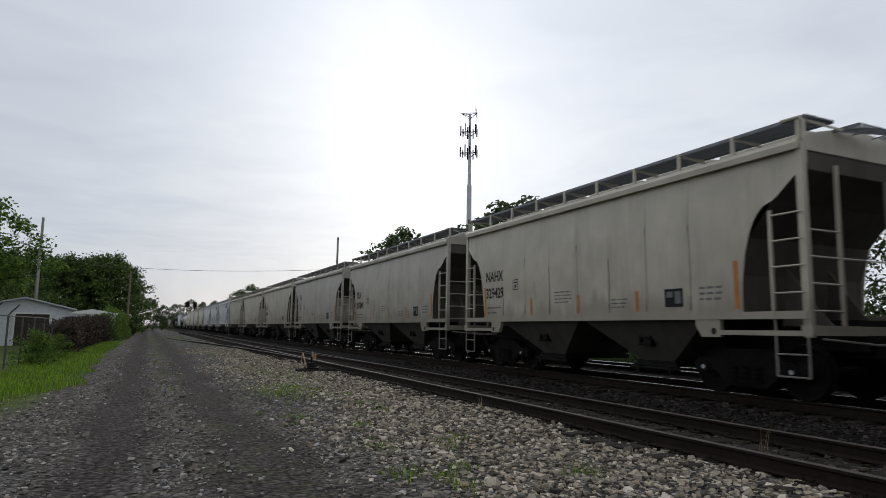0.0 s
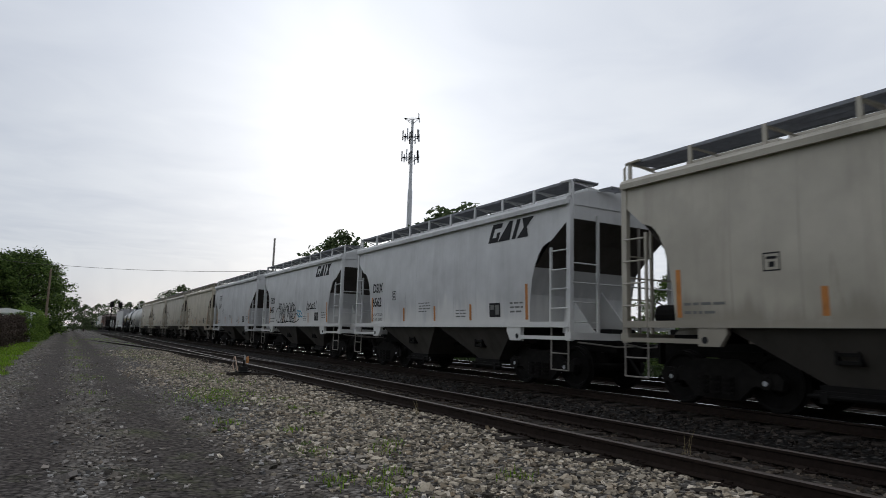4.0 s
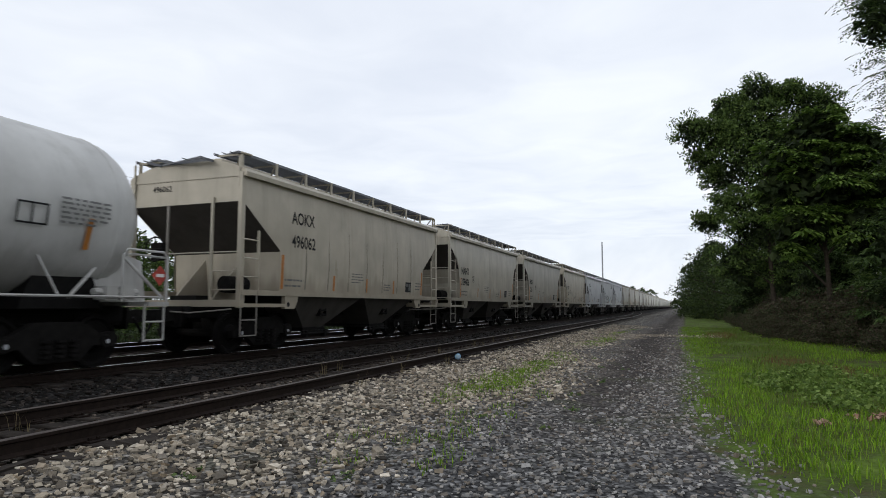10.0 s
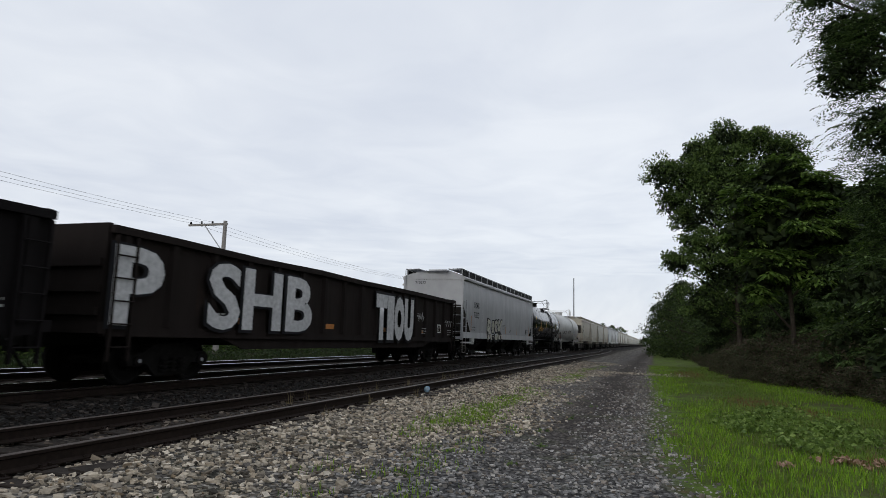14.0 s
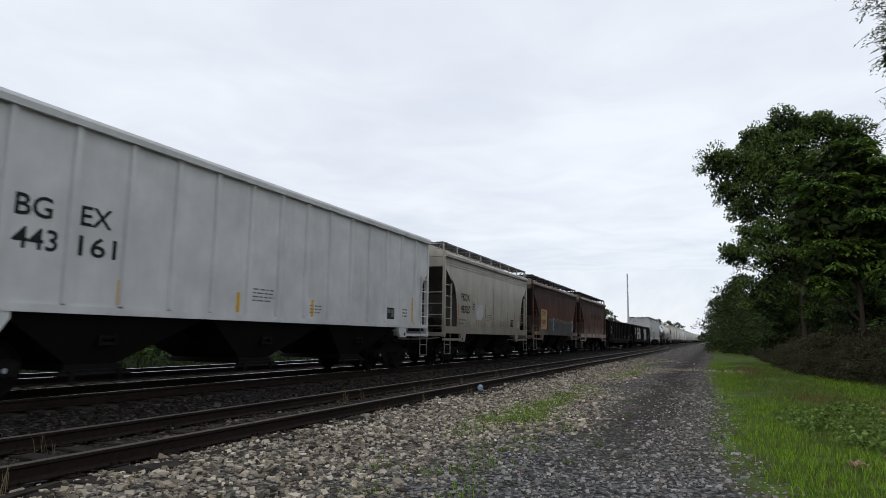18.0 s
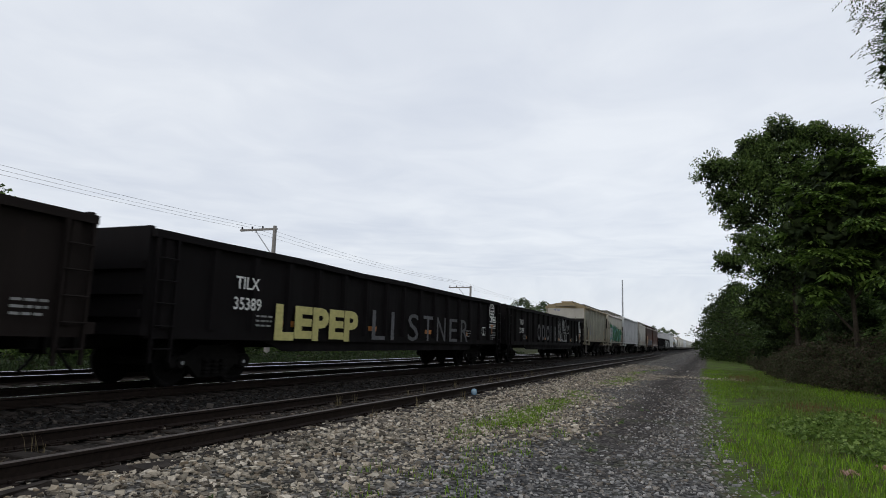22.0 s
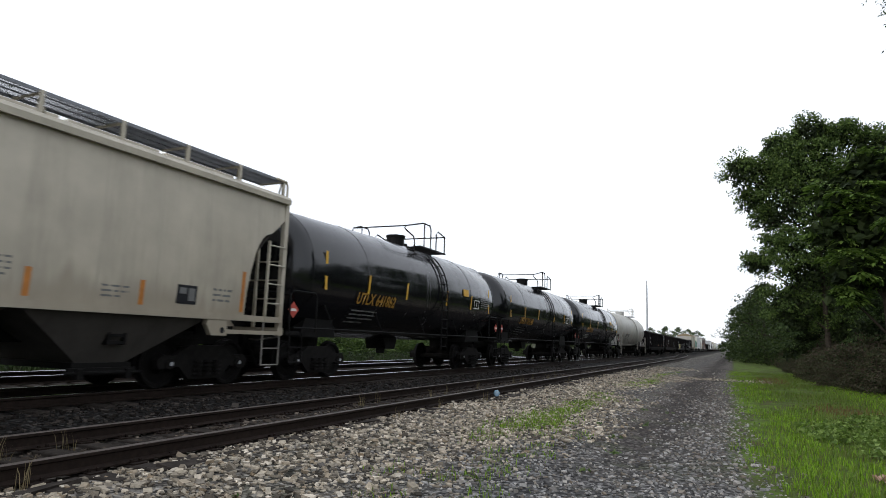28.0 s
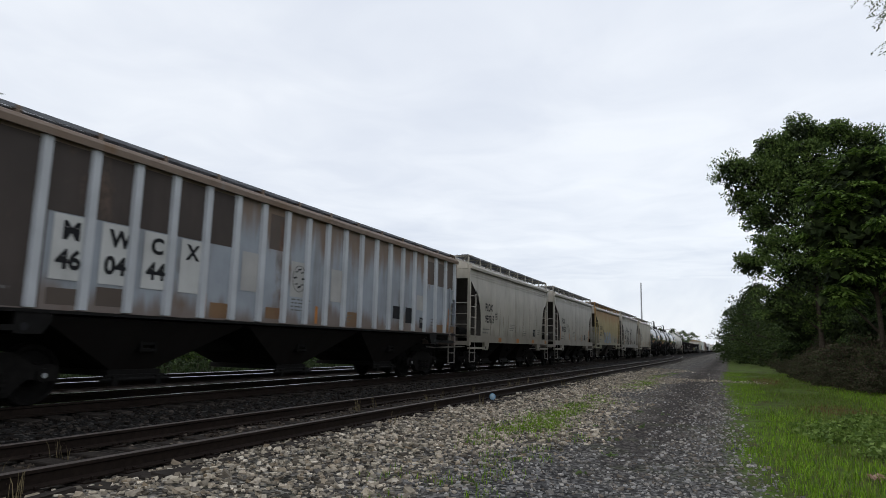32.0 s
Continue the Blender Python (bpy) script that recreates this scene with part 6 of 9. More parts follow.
# ---------------------------------------------------------------- poles, masts, tower
def build_poles():
    def utility(name, label, x, y, h, arm=0.0, mat=GREYWOOD, arm_dir=-1):
        p = empty(name, pose(x, y, GROUND_Z))
        bm = bmesh.new()
        tube(bm, [(0, 0, 0), (0, 0, h * 0.5), (0, 0, h)], 0.15, 10, taper=[0.17, 0.14, 0.11])
        part("pole", bm, mat, p)
        if arm:
            bm = bmesh.new()
            box(bm, -0.06, 0.06, -arm if arm_dir < 0 else -0.15, 0.15 if arm_dir < 0 else arm, h - 0.25, h - 0.13)
            part("crossarm", bm, GREYWOOD, p)
            bm = bmesh.new()
            bar(bm, (0, 0, h - 1.9), (0, arm_dir * arm * 0.55, h - 0.25), 0.05)
            part("brace", bm, GALV, p)
            for k in range(3):
                bm = bmesh.new()
                y = arm_dir * arm * (0.35 + 0.3 * k)
                tube(bm, [(0, y, h - 0.13), (0, y, h + 0.02)], 0.05, 8)
                part("insulator", bm, STEEL, p)
        return tagged(p, label, "utility pole")
    yl = 24.0
    for az, el in ((52.4, 9.44), (70.05, 4.91)):
        x = yl * math.tan(radians(az))
        h = math.hypot(x, yl) * math.tan(radians(el)) + 1.05 - GROUND_Z
        utility("utility_pole", "grey wooden line pole with a one-sided crossarm", x, yl, h, 2.6, GREYWOOD, 1)
    # wires along that line
    hz = math.hypot(31.2, yl) * math.tan(radians(9.44)) + 1.05
    for y in (yl + 0.9, yl + 1.7, yl + 2.5):
        run = []
        for a, b in ((-3.6, 31.2), (31.2, 66.1), (66.1, 101), (101, 136)):
            run += [(a + (b - a) * k / 10, y, hz - 0.05 - 0.9 * (1 - ((k - 5) / 5) ** 2) * 0.4) for k in range(10)]
        bm = bmesh.new()
        tube(bm, run, 0.006, 4)
        tagged(part("line_wire", bm, STEEL), "thin black overhead wire on line poles", "wire")
    # tall thin mast far to the right
    x, y, _ = polar(83.35, 150)
    p = empty("radio_mast", pose(x, y, GROUND_Z))
    bm = bmesh.new()
    tube(bm, [(0, 0, 0), (0, 0, 8), (0, 0, 16.3)], 0.12, 8, taper=[0.24, 0.19, 0.14])
    part("pole", bm, GALV, p)
    tagged(p, "thin grey metal mast beyond the tracks", "mast")
    for az, el, d, nm in ((-74.81, 8.04, 75, GREYWOOD), (-97.85, 8.04, 70, GREYWOOD), (-91.5, 4.26, 95, WOOD)):
        x, y, _ = polar(az, d)
        utility("utility_pole", "weathered wooden utility pole", x, y, d * math.tan(radians(el)) + 1.5, 0, nm)
    a, b = Vector((*polar(-91.5, 95)[:2], 95 * math.tan(radians(4.6)) + 1.05)), Vector((*polar(-74.8, 75)[:2], 75 * math.tan(radians(5.2)) + 1.05))
    bm = bmesh.new()
    tube(bm, [a.lerp(b, k / 12) - Vector((0, 0, 0.35 * (1 - ((k - 6) / 6) ** 2))) for k in range(13)], 0.02, 4)
    c = Vector((*polar(-97.85, 70)[:2], 70 * math.tan(radians(5.2)) + 1.05))
    tube(bm, [c.lerp(a, k / 8) - Vector((0, 0, 0.3 * (1 - ((k - 4) / 4) ** 2))) for k in range(9)], 0.02, 4)
    tagged(part("overhead_wire", bm, STEEL), "dark overhead wire crossing the tracks", "wire")


def build_tower():
    d = 115.0
    x, y, _ = polar(-63.0, d)
    t = empty("cell_tower", pose(x, y, GROUND_Z))
    top = d * math.tan(radians(19.5)) + 1.5
    bm = bmesh.new()
    tube(bm, [(0, 0, 0), (0, 0, top * 0.66), (0, 0, top * 0.67), (0, 0, top - 0.6)], 0.4, 14, taper=[0.56, 0.42, 0.32, 0.22])
    part("mast", bm, GALV, t)
    for z, rr, n in ((top - 0.7, 1.75, 3), (top - 4.2, 1.75, 3), (top - 8.2, 1.8, 3)):
        bm = bmesh.new()
        for k in range(n):
            a, b = 2 * math.pi * k / n + 0.4, 2 * math.pi * (k + 1) / n + 0.4
            p, q = (rr * math.cos(a), rr * math.sin(a), z), (rr * math.cos(b), rr * math.sin(b), z)
            bar(bm, p, q, 0.07)
            bar(bm, (0, 0, z), p, 0.07)
            bar(bm, (0, 0, z - 0.9), p, 0.05)
        fr = part("antenna_frame", bm, STEEL, t)
        for k in range(9 if z < top - 2 else 3):
            a = 2 * math.pi * k / 9 + 0.2
            u = rr * (0.85 + 0.15 * math.cos(3 * a))
            bm = bmesh.new()
            h = (1.9, 2.3, 1.5)[k % 3] * (1.0 if z < top - 2 else 0.7)
            w = 0.085 if z < top - 2 else 0.03
            box(bm, u * math.cos(a) - w, u * math.cos(a) + w, u * math.sin(a) - w, u * math.sin(a) + w, z - h * 0.35, z + h * 0.65)
            part("antenna_panel", bm, GALV if k % 2 else STEEL, fr)
    tagged(t, "grey monopole cell tower with three antenna rings", "cell tower")


build_poles()
build_tower()


# ---------------------------------------------------------------- stones, grass, weeds
def stone_field(name, label, n, area, size, mat, seed, accept=None, sink=0.35, flat=0.7):
    """Loose stones of many shapes scattered on the ground, joined in one mesh."""
    r = np.random.RandomState(seed)
    # crushed stone: an uneven block of twelve faces
    ico = np.array([(a, b, c) for c in (-1, 1) for b in (-1, 1) for a in (-1, 1)]) * 0.72
    tri = np.array([(0, 2, 3), (0, 3, 1), (4, 5, 7), (4, 7, 6), (0, 1, 5), (0, 5, 4), (2, 6, 7), (2, 7, 3), (0, 4, 6), (0, 6, 2), (1, 3, 7), (1, 7, 5)])
    x0, x1, y0, y1 = area
    px, py = r.uniform(x0, x1, n), r.uniform(y0, y1, n)
    if accept is not None:
        k = accept(px, py, r)
        px, py = px[k], py[k]
    n = len(px)
    pz = np.array([ground_height(a, b) for a, b in zip(px, py)])
    s = size * np.exp(r.normal(0, 0.32, n))
    sc = np.stack([r.uniform(0.75, 1.25, n), r.uniform(0.6, 1.0, n), r.uniform(0.5, 0.9, n) * flat], 1)
    V = (ico[None] + r.uniform(-0.34, 0.34, (n, 8, 3))) * sc[:, None, :] * s[:, None, None] * 0.5
    a, b = r.uniform(0, 6.283, n), r.normal(0, 0.5, n)
    ca, sa, cb, sb = np.cos(a), np.sin(a), np.cos(b), np.sin(b)
    x, y, z = V[..., 0], V[..., 1], V[..., 2]
    y, z = y * cb[:, None] - z * sb[:, None], y * sb[:, None] + z * cb[:, None]
    x, y = x * ca[:, None] - y * sa[:, None], x * sa[:, None] + y * ca[:, None]
    V = np.stack([x + px[:, None], y + py[:, None], z + (pz + s * 0.5 * flat * sink)[:, None]], -1).reshape(-1, 3)
    F = (np.arange(n)[:, None, None] * 8 + tri[None]).reshape(-1, 3)
    me = bpy.data.meshes.new(name)
    me.from_pydata(V.tolist(), [], F.tolist())
    me.materials.append(mat)
    return tagged(new(name, me), label, "gravel", kind="stuff")


PALESTONE = island_mat("pale_ballast_stone", [(0.046, 0.041, 0.034), (0.175, 0.150, 0.119), (0.347, 0.301, 0.232), (0.578, 0.503, 0.395), (0.243, 0.186, 0.123), (0.787, 0.699, 0.572), (0.082, 0.072, 0.061), (0.417, 0.366, 0.287), (0.115, 0.092, 0.070)], 0.9, 40.0)
BLUESTONE = island_mat("grey_road_stone", [(0.065, 0.064, 0.063), (0.158, 0.155, 0.152), (0.278, 0.272, 0.263), (0.443, 0.426, 0.405), (0.202, 0.168, 0.132), (0.111, 0.103, 0.096), (0.435, 0.408, 0.367)], 0.9, 50.0)
BROWNSTONE = island_mat("brown_road_stone", [(0.093, 0.082, 0.071), (0.186, 0.164, 0.139), (0.316, 0.280, 0.242), (0.149, 0.134, 0.123), (0.503, 0.465, 0.429)], 0.9, 50.0)
SOILSTONE = island_mat("sooty_brown_stone", [(0.024, 0.018, 0.014), (0.057, 0.044, 0.034), (0.104, 0.084, 0.066), (0.048, 0.037, 0.029), (0.228, 0.189, 0.152)], 0.9, 40.0)
# Track ballast colour, darkened for the train's shade.
DARKSTONE = island_mat("oily_ballast_stone", [(0.010, 0.008, 0.007), (0.022, 0.018, 0.015), (0.036, 0.030, 0.026), (0.079, 0.067, 0.058)], 0.9, 40.0)


def build_stones():
    def verge(x, r):
        return 2.75 + 0.45 * np.sin(x * 0.35) + 0.3 * np.sin(x * 0.9 + 1) + 0.35 * np.clip((x - 12) / 20, 0, 1) + r.normal(0, 0.45, len(x))

    def fade(x, near, end):
        return np.clip(near / (np.abs(x) + 3), 0, 1) * np.clip((end - np.abs(x)) / (end * 0.5), 0, 1)

    def rut(x, y):
        return np.maximum(np.exp(-((y + 0.35) / 0.5) ** 2), np.exp(-((y - 1.3) / 0.55) ** 2))

    def pale(x, y, r):
        return (y > verge(x, r)) & (r.uniform(0, 1, len(x)) < fade(x, 17, 60))

    def blue(x, y, r):
        dirt = np.where(x > 0, np.exp(-((y - 1.6) / 0.75) ** 2) * np.clip((x - 7) / 4, 0, 0.9), rut(x, y) * np.clip((-x - 3) / 5, 0, 0.97))
        side = np.where(x > 5, y > -1.0 + 0.16 * np.clip(x - 5, 0, 5) + r.normal(0, 0.2, len(x)), y > -2.6 + r.normal(0, 0.3, len(x)))
        hue = r.uniform(0, 1, len(x)) > np.where(x < 0, np.clip((-x - 1) / 6, 0, 0.85), np.clip((x - 12) / 20, 0, 0.6))
        return (y < verge(x, r)) & side & hue & (r.uniform(0, 1, len(x)) < fade(x, 11, 55) * (1 - dirt))

    def brown(x, y, r):
        dirt = np.where(x > 0, np.exp(-((y - 1.6) / 0.75) ** 2) * 0.7, rut(x, y) * 0.95)
        side = np.where(x > 5, y > -0.1 + r.normal(0, 0.2, len(x)), y > np.where(x < -12, -1.7, -3.2) + r.normal(0, 0.3, len(x)))
        hue = r.uniform(0, 1, len(x)) < np.where(x < 0, np.clip((-x - 1) / 6, 0.05, 1), np.clip((x - 8) / 20, 0.05, 0.8))
        return (y < verge(x, r) + 0.3) & side & hue & (r.uniform(0, 1, len(x)) < fade(x, 11, 60) * (1 - dirt))
    stone_field("ballast_stones", "loose pale limestone ballast beside the siding", 104000, (-48, 52, 1.6, 5.75), 0.053, PALESTONE, 5, pale)
    stone_field("road_stones", "dark blue-grey crushed stone on the access road", 130000, (-30, 45, -2.9, 4.4), 0.037, BLUESTONE, 6, blue)
    stone_field("dirt_stones", "brown dusty stones on the packed dirt road", 70000, (-60, 50, -3.4, 4.4), 0.045, BROWNSTONE, 9, brown)
    stone_field("gravel_strip", "pale gravel strewn across the dirt road", 2600, (32.5, 36.5, -1.6, 3.2), 0.055, PALESTONE, 10, lambda x, y, r: np.exp(-((x - 34.4 - 0.2 * y) / 0.9) ** 2) > r.uniform(0, 1, len(x)))
    stone_field("siding_ballast", "pale ballast between the siding's ties", 9000, (-28, 45, 5.75, 7.9), 0.055, SOILSTONE, 7, lambda x, y, r: r.uniform(0, 1, len(x)) < np.clip(16 / (np.abs(x) + 3), 0.15, 1))
    stone_field("track_ballast", "oil-darkened ballast along the running track", 12000, (-24, 40, 7.6, 9.6), 0.055, DARKSTONE, 8, lambda x, y, r: r.uniform(0, 1, len(x)) < np.clip(16 / (np.abs(x) + 3), 0.15, 1))


def blades(name, label, P, h, w, mat, seed, lean=0.35, cat="grass"):
    """Grass blades at the points P: a bent strip of two faces each."""
    r = np.random.RandomState(seed)
    n = len(P)
    a = r.uniform(0, 6.283, n)
    hh = h * r.uniform(0.5, 1.4, n)
    d = np.stack([np.cos(a), np.sin(a), np.zeros(n)], 1)
    s = np.stack([-np.sin(a), np.cos(a), np.zeros(n)], 1) * (w * r.uniform(0.6, 1.3, n))[:, None]
    ln = (lean * r.uniform(0.2, 1.6, n) * hh)[:, None]
    up = np.array([0, 0, 1.0])
    mid = P + d * ln * 0.35 + up * (hh * 0.6)[:, None]
    tip = P + d * ln + up * (hh * 0.95)[:, None]
    V = np.stack([P - s, P + s, mid + s * 0.7, mid - s * 0.7, tip], 1).reshape(-1, 3)
    o = np.arange(n)[:, None] * 5
    F = [tuple(q) for q in (o + np.array([0, 1, 2, 3]))] + [tuple(q) for q in (o + np.array([3, 2, 4]))]
    me = bpy.data.meshes.new(name)
    me.from_pydata(V.tolist(), [], F)
    me.materials.append(mat)
    return tagged(new(name, me), label, cat, kind="stuff")


GRASS = island_mat("grass_blade", [(0.065, 0.130, 0.013), (0.140, 0.259, 0.016), (0.205, 0.378, 0.022), (0.270, 0.443, 0.038), (0.162, 0.162, 0.054), (0.119, 0.227, 0.022)], 0.6, 5.0, 0.3)
DULLGRASS = island_mat("dull_grass_blade", [(0.06, 0.105, 0.018), (0.105, 0.175, 0.025), (0.15, 0.245, 0.034), (0.16, 0.15, 0.055), (0.085, 0.145, 0.02)], 0.65, 5.0, 0.25)
CLOVER = island_mat("clover_leaf", [(0.072, 0.119, 0.024), (0.111, 0.181, 0.035), (0.156, 0.237, 0.050), (0.247, 0.338, 0.094)], 0.6, 5.0, 0.3)
WEED = island_mat("weed_leaf", [(0.06, 0.11, 0.03), (0.10, 0.165, 0.05), (0.15, 0.21, 0.075), (0.11, 0.14, 0.05)], 0.6, 5.0, 0.3)
# Growth beyond the second track, with shade put into the leaf colour.
SHADEVERGE = island_mat("verge_leaf", [(0.014, 0.024, 0.008), (0.026, 0.044, 0.013), (0.042, 0.066, 0.02), (0.03, 0.026, 0.016)], 0.6, 5.0, 0.3)
STRAW = island_mat("dry_stalk", [(0.16, 0.13, 0.07), (0.25, 0.20, 0.11)], 0.8, 5.0)
VINE = island_mat("brown_vine", [(0.05, 0.038, 0.032), (0.10, 0.072, 0.058), (0.07, 0.055, 0.042), (0.13, 0.10, 0.082)], 0.85, 4.0)
DRYGRASS = island_mat("dry_grass_blade", [(0.13, 0.075, 0.035), (0.20, 0.13, 0.06), (0.11, 0.12, 0.03)], 0.8, 5.0, 0.2)
FALLEN = island_mat("fallen_leaf", [(0.30, 0.17, 0.12), (0.42, 0.30, 0.22)], 0.7, 8.0)
BRUSH = island_mat("undergrowth_leaf", [(0.024, 0.030, 0.016), (0.054, 0.068, 0.030), (0.088, 0.095, 0.047), (0.068, 0.051, 0.038), (0.115, 0.089, 0.068), (0.041, 0.061, 0.024)], 0.8, 4.0, 0.2)


def on_ground(x, y):
    return np.stack([x, y, np.array([ground_height(a, b) for a, b in zip(x, y)])], 1)


def build_grass():
    r = np.random.RandomState(31)

    def zone(n, x0, x1, y0, y1, f, far):
        x, y = x0 + (x1 - x0) * r.uniform(0, 1, n) ** far, r.uniform(y0, y1, n)
        k = f(x, y)
        return on_ground(x[k], y[k])

    def patch(x, y):
        return np.sin(x * 0.9 + 1.3 * np.sin(y * 0.8)) + np.sin(y * 1.7 + x * 0.31) + r.normal(0, 0.5, len(x))

    def blob(x, y, *spots):
        return max_of([np.exp(-((x - a) / w) ** 2 - ((y - b) / h) ** 2) for a, b, w, h in spots])

    def max_of(v):
        out = v[0]
        for q in v[1:]:
            out = np.maximum(out, q)
        return out
    weedy = ((13.4, -1.7, 1.9, 0.75), (12.9, -3.0, 2.0, 0.9), (10.9, -2.0, 1.1, 0.5), (15.4, -2.6, 1.6, 0.8), (11.5, -4.4, 2.0, 1.0), (8.4, -3.4, 0.9, 0.6))
    dry = ((18.8, -2.5, 1.7, 0.75), (16.6, -3.2, 1.4, 0.5), (35, -1.6, 3.5, 0.7), (9.6, -2.6, 0.5, 0.5), (9.2, -3.6, 0.4, 0.5))

    def edge(x):
        return np.interp(x, [5, 6.3, 7.5, 9, 12, 15, 23, 32, 60], [-1.3, -0.95, -0.7, -0.3, -0.2, -0.55, 0.0, 0.2, 0.5]) + 0.14 * np.sin(x * 1.9) + 0.1 * np.sin(x * 4.7 + 1)

    def lawn(x, y):
        n = len(x)
        return (y < edge(x) - np.abs(r.normal(0, 0.16, n))) & (patch(x, y) > -1.0) & (blob(x, y, *dry) < r.uniform(0.2, 0.75, n)) & (blob(x, y, *weedy) < r.uniform(0.3, 2.2, n))
    P = zone(120000, 5.2, 48, -7.5, 0.6, lawn, 1.8)
    rim = edge(P[:, 0]) - P[:, 1] < 1.0 + r.normal(0, 0.35, len(P))
    back = (P[:, 0] > 16) & (P[:, 1] < -3.4 + r.normal(0, 0.3, len(P)))
    lush = rim | back | ((P[:, 0] < 10.4) & (P[:, 1] > -3.0 + r.normal(0, 0.3, len(P))))
    blades("grass", "bright green uncut grass beside the gravel road", P[lush], 0.10, 0.0055, GRASS, 1, 0.55)
    blades("grass", "dull green grass between clover and weeds", P[~lush], 0.09, 0.0055, DULLGRASS, 15, 0.6)
    P = zone(24000, 6, 44, -5.5, 0.4, lambda x, y: (y < edge(x)) & (blob(x, y, *dry) > r.uniform(0.15, 0.7, len(x))), 1.3)
    blades("dry_grass", "reddish-brown dry patches in the grass", P, 0.13, 0.006, DRYGRASS, 11, 0.5)
    P = zone(7000, 5.2, 40, -1.2, 0.9, lambda x, y: np.abs(y - edge(x)) < np.abs(r.normal(0, 0.16, len(x))), 1.4)
    blades("grass_fringe", "ragged fringe of grass along the road's edge", P, 0.08, 0.006, GRASS, 12, 0.8)
    P = zone(30000, -11.5, -60, -3.95, -0.9, lambda x, y: (patch(x, y) > -1.3) & (y < np.interp(-x, [11, 14, 16.3, 18.5, 34, 70], [-3.0, -2.2, -1.65, -1.3, -1.75, -1.7]) + 0.12 * np.sin(x * 1.3) - np.abs(r.normal(0, 0.15, len(x)))), 1.6)
    blades("grass", "green grass verge along the fence", P, 0.11, 0.010, GRASS, 2)
    # clover and broad weeds in the turf
    x, y = r.uniform(6.5, 20, 9000), r.uniform(-5.8, -0.3, 9000)
    k = (blob(x, y, *weedy) * (0.75 + 0.35 * np.sin(2.3 * x + 1.7 * y) * np.sin(2.9 * y - x)) > r.uniform(0.2, 1.6, 9000)) & (y < edge(x) - 0.2)
    C = on_ground(x[k], y[k]) + [0, 0, 0.09]
    me = leaf_mesh("ground_weeds", C.tolist(), [(0.11, 0.11, q) for q in r.uniform(0.03, 0.12, len(C))], 11, 0.075, CLOVER, 3, 0.8, 0.0)
    tagged(new("ground_weeds", me), "low broad-leaved weeds in the grass", "weeds", kind="stuff")
    C = on_ground(np.concatenate([r.normal(9.7, 0.12, 16), r.normal(9.4, 0.16, 16), r.normal(9.0, 0.06, 3)]), np.concatenate([r.normal(-2.45, 0.22, 16), r.normal(-3.5, 0.3, 16), r.normal(-1.6, 0.07, 3)])) + [0, 0, 0.06]
    me = leaf_mesh("fallen_leaves", C.tolist(), [(0.07, 0.07, 0.03)] * len(C), 4, 0.11, FALLEN, 13, 0.7, 0.0)
    tagged(new("fallen_leaves", me), "a few pale pink fallen leaves on the grass", "leaves", kind="stuff")
    # sparse grass and weeds on the stones
    def spots(n, x0, x1, y0, y1, m, spread):
        cx, cy = r.uniform(x0, x1, n), r.uniform(y0, y1, n)
        x = np.repeat(cx, m) + r.normal(0, spread, n * m)
        y = np.repeat(cy, m) + r.normal(0, spread * 0.7, n * m)
        return on_ground(x, y)
    P = np.concatenate([spots(34, 9, 46, 3.1, 3.8, 110, 0.3), spots(14, 10, 17, 3.2, 3.8, 160, 0.3), spots(16, -14, -3.5, 1.8, 4.4, 60, 0.16), spots(18, 4, 14, 2.2, 3.6, 40, 0.18), spots(16, -24, -13, 2.4, 4.2, 110, 0.5), spots(40, -90, -24, 1.8, 5.0, 60, 0.7), spots(40, -100, -16, 0.35, 0.75, 30, 0.3)])
    blades("weed_tufts", "small green tufts growing through the gravel", P, 0.065, 0.006, GRASS, 4, 0.6, "weeds")
    C = spots(40, -14, 20, 1.4, 4.6, 5, 0.07)
    me = leaf_mesh("gravel_weeds", C.tolist(), [(0.05, 0.05, 0.05)] * len(C), 9, 0.05, WEED, 5, 0.6, -0.3)
    tagged(new("gravel_weeds", me), "small broad-leaved weeds in the gravel", "weeds", kind="stuff")
    # dry stalks along the siding's rails
    x = r.uniform(-12, 30, 26)
    y = np.where(r.uniform(0, 1, 26) < 0.5, 5.55, 6.95) + r.normal(0, 0.12, 26)
    P = on_ground(np.repeat(x, 9) + r.normal(0, 0.05, 234), np.repeat(y, 9) + r.normal(0, 0.04, 234))
    blades("dry_weeds", "dry straw-coloured weeds beside the siding rails", P, 0.24, 0.004, STRAW, 6, 0.4, "weeds")
    # verge beyond the tracks
    P = zone(30000, -30, 60, 17.8, 24, lambda x, y: patch(x, y) > -1.5, 1.0)
    blades("far_verge", "tall dark green growth beyond the second track", P, 0.55, 0.03, SHADEVERGE, 7, 0.4)
    C = on_ground(r.uniform(-34, 70, 900), r.uniform(18.5, 25, 900)) + [0, 0, 0.35]
    me = leaf_mesh("verge_weeds", C.tolist(), [(0.45, 0.45, 0.4)] * len(C), 26, 0.20, SHADEVERGE, 14, 0.6, 0.1)
    tagged(new("verge_weeds", me), "tangled weeds beyond the second track", "weeds", kind="stuff")


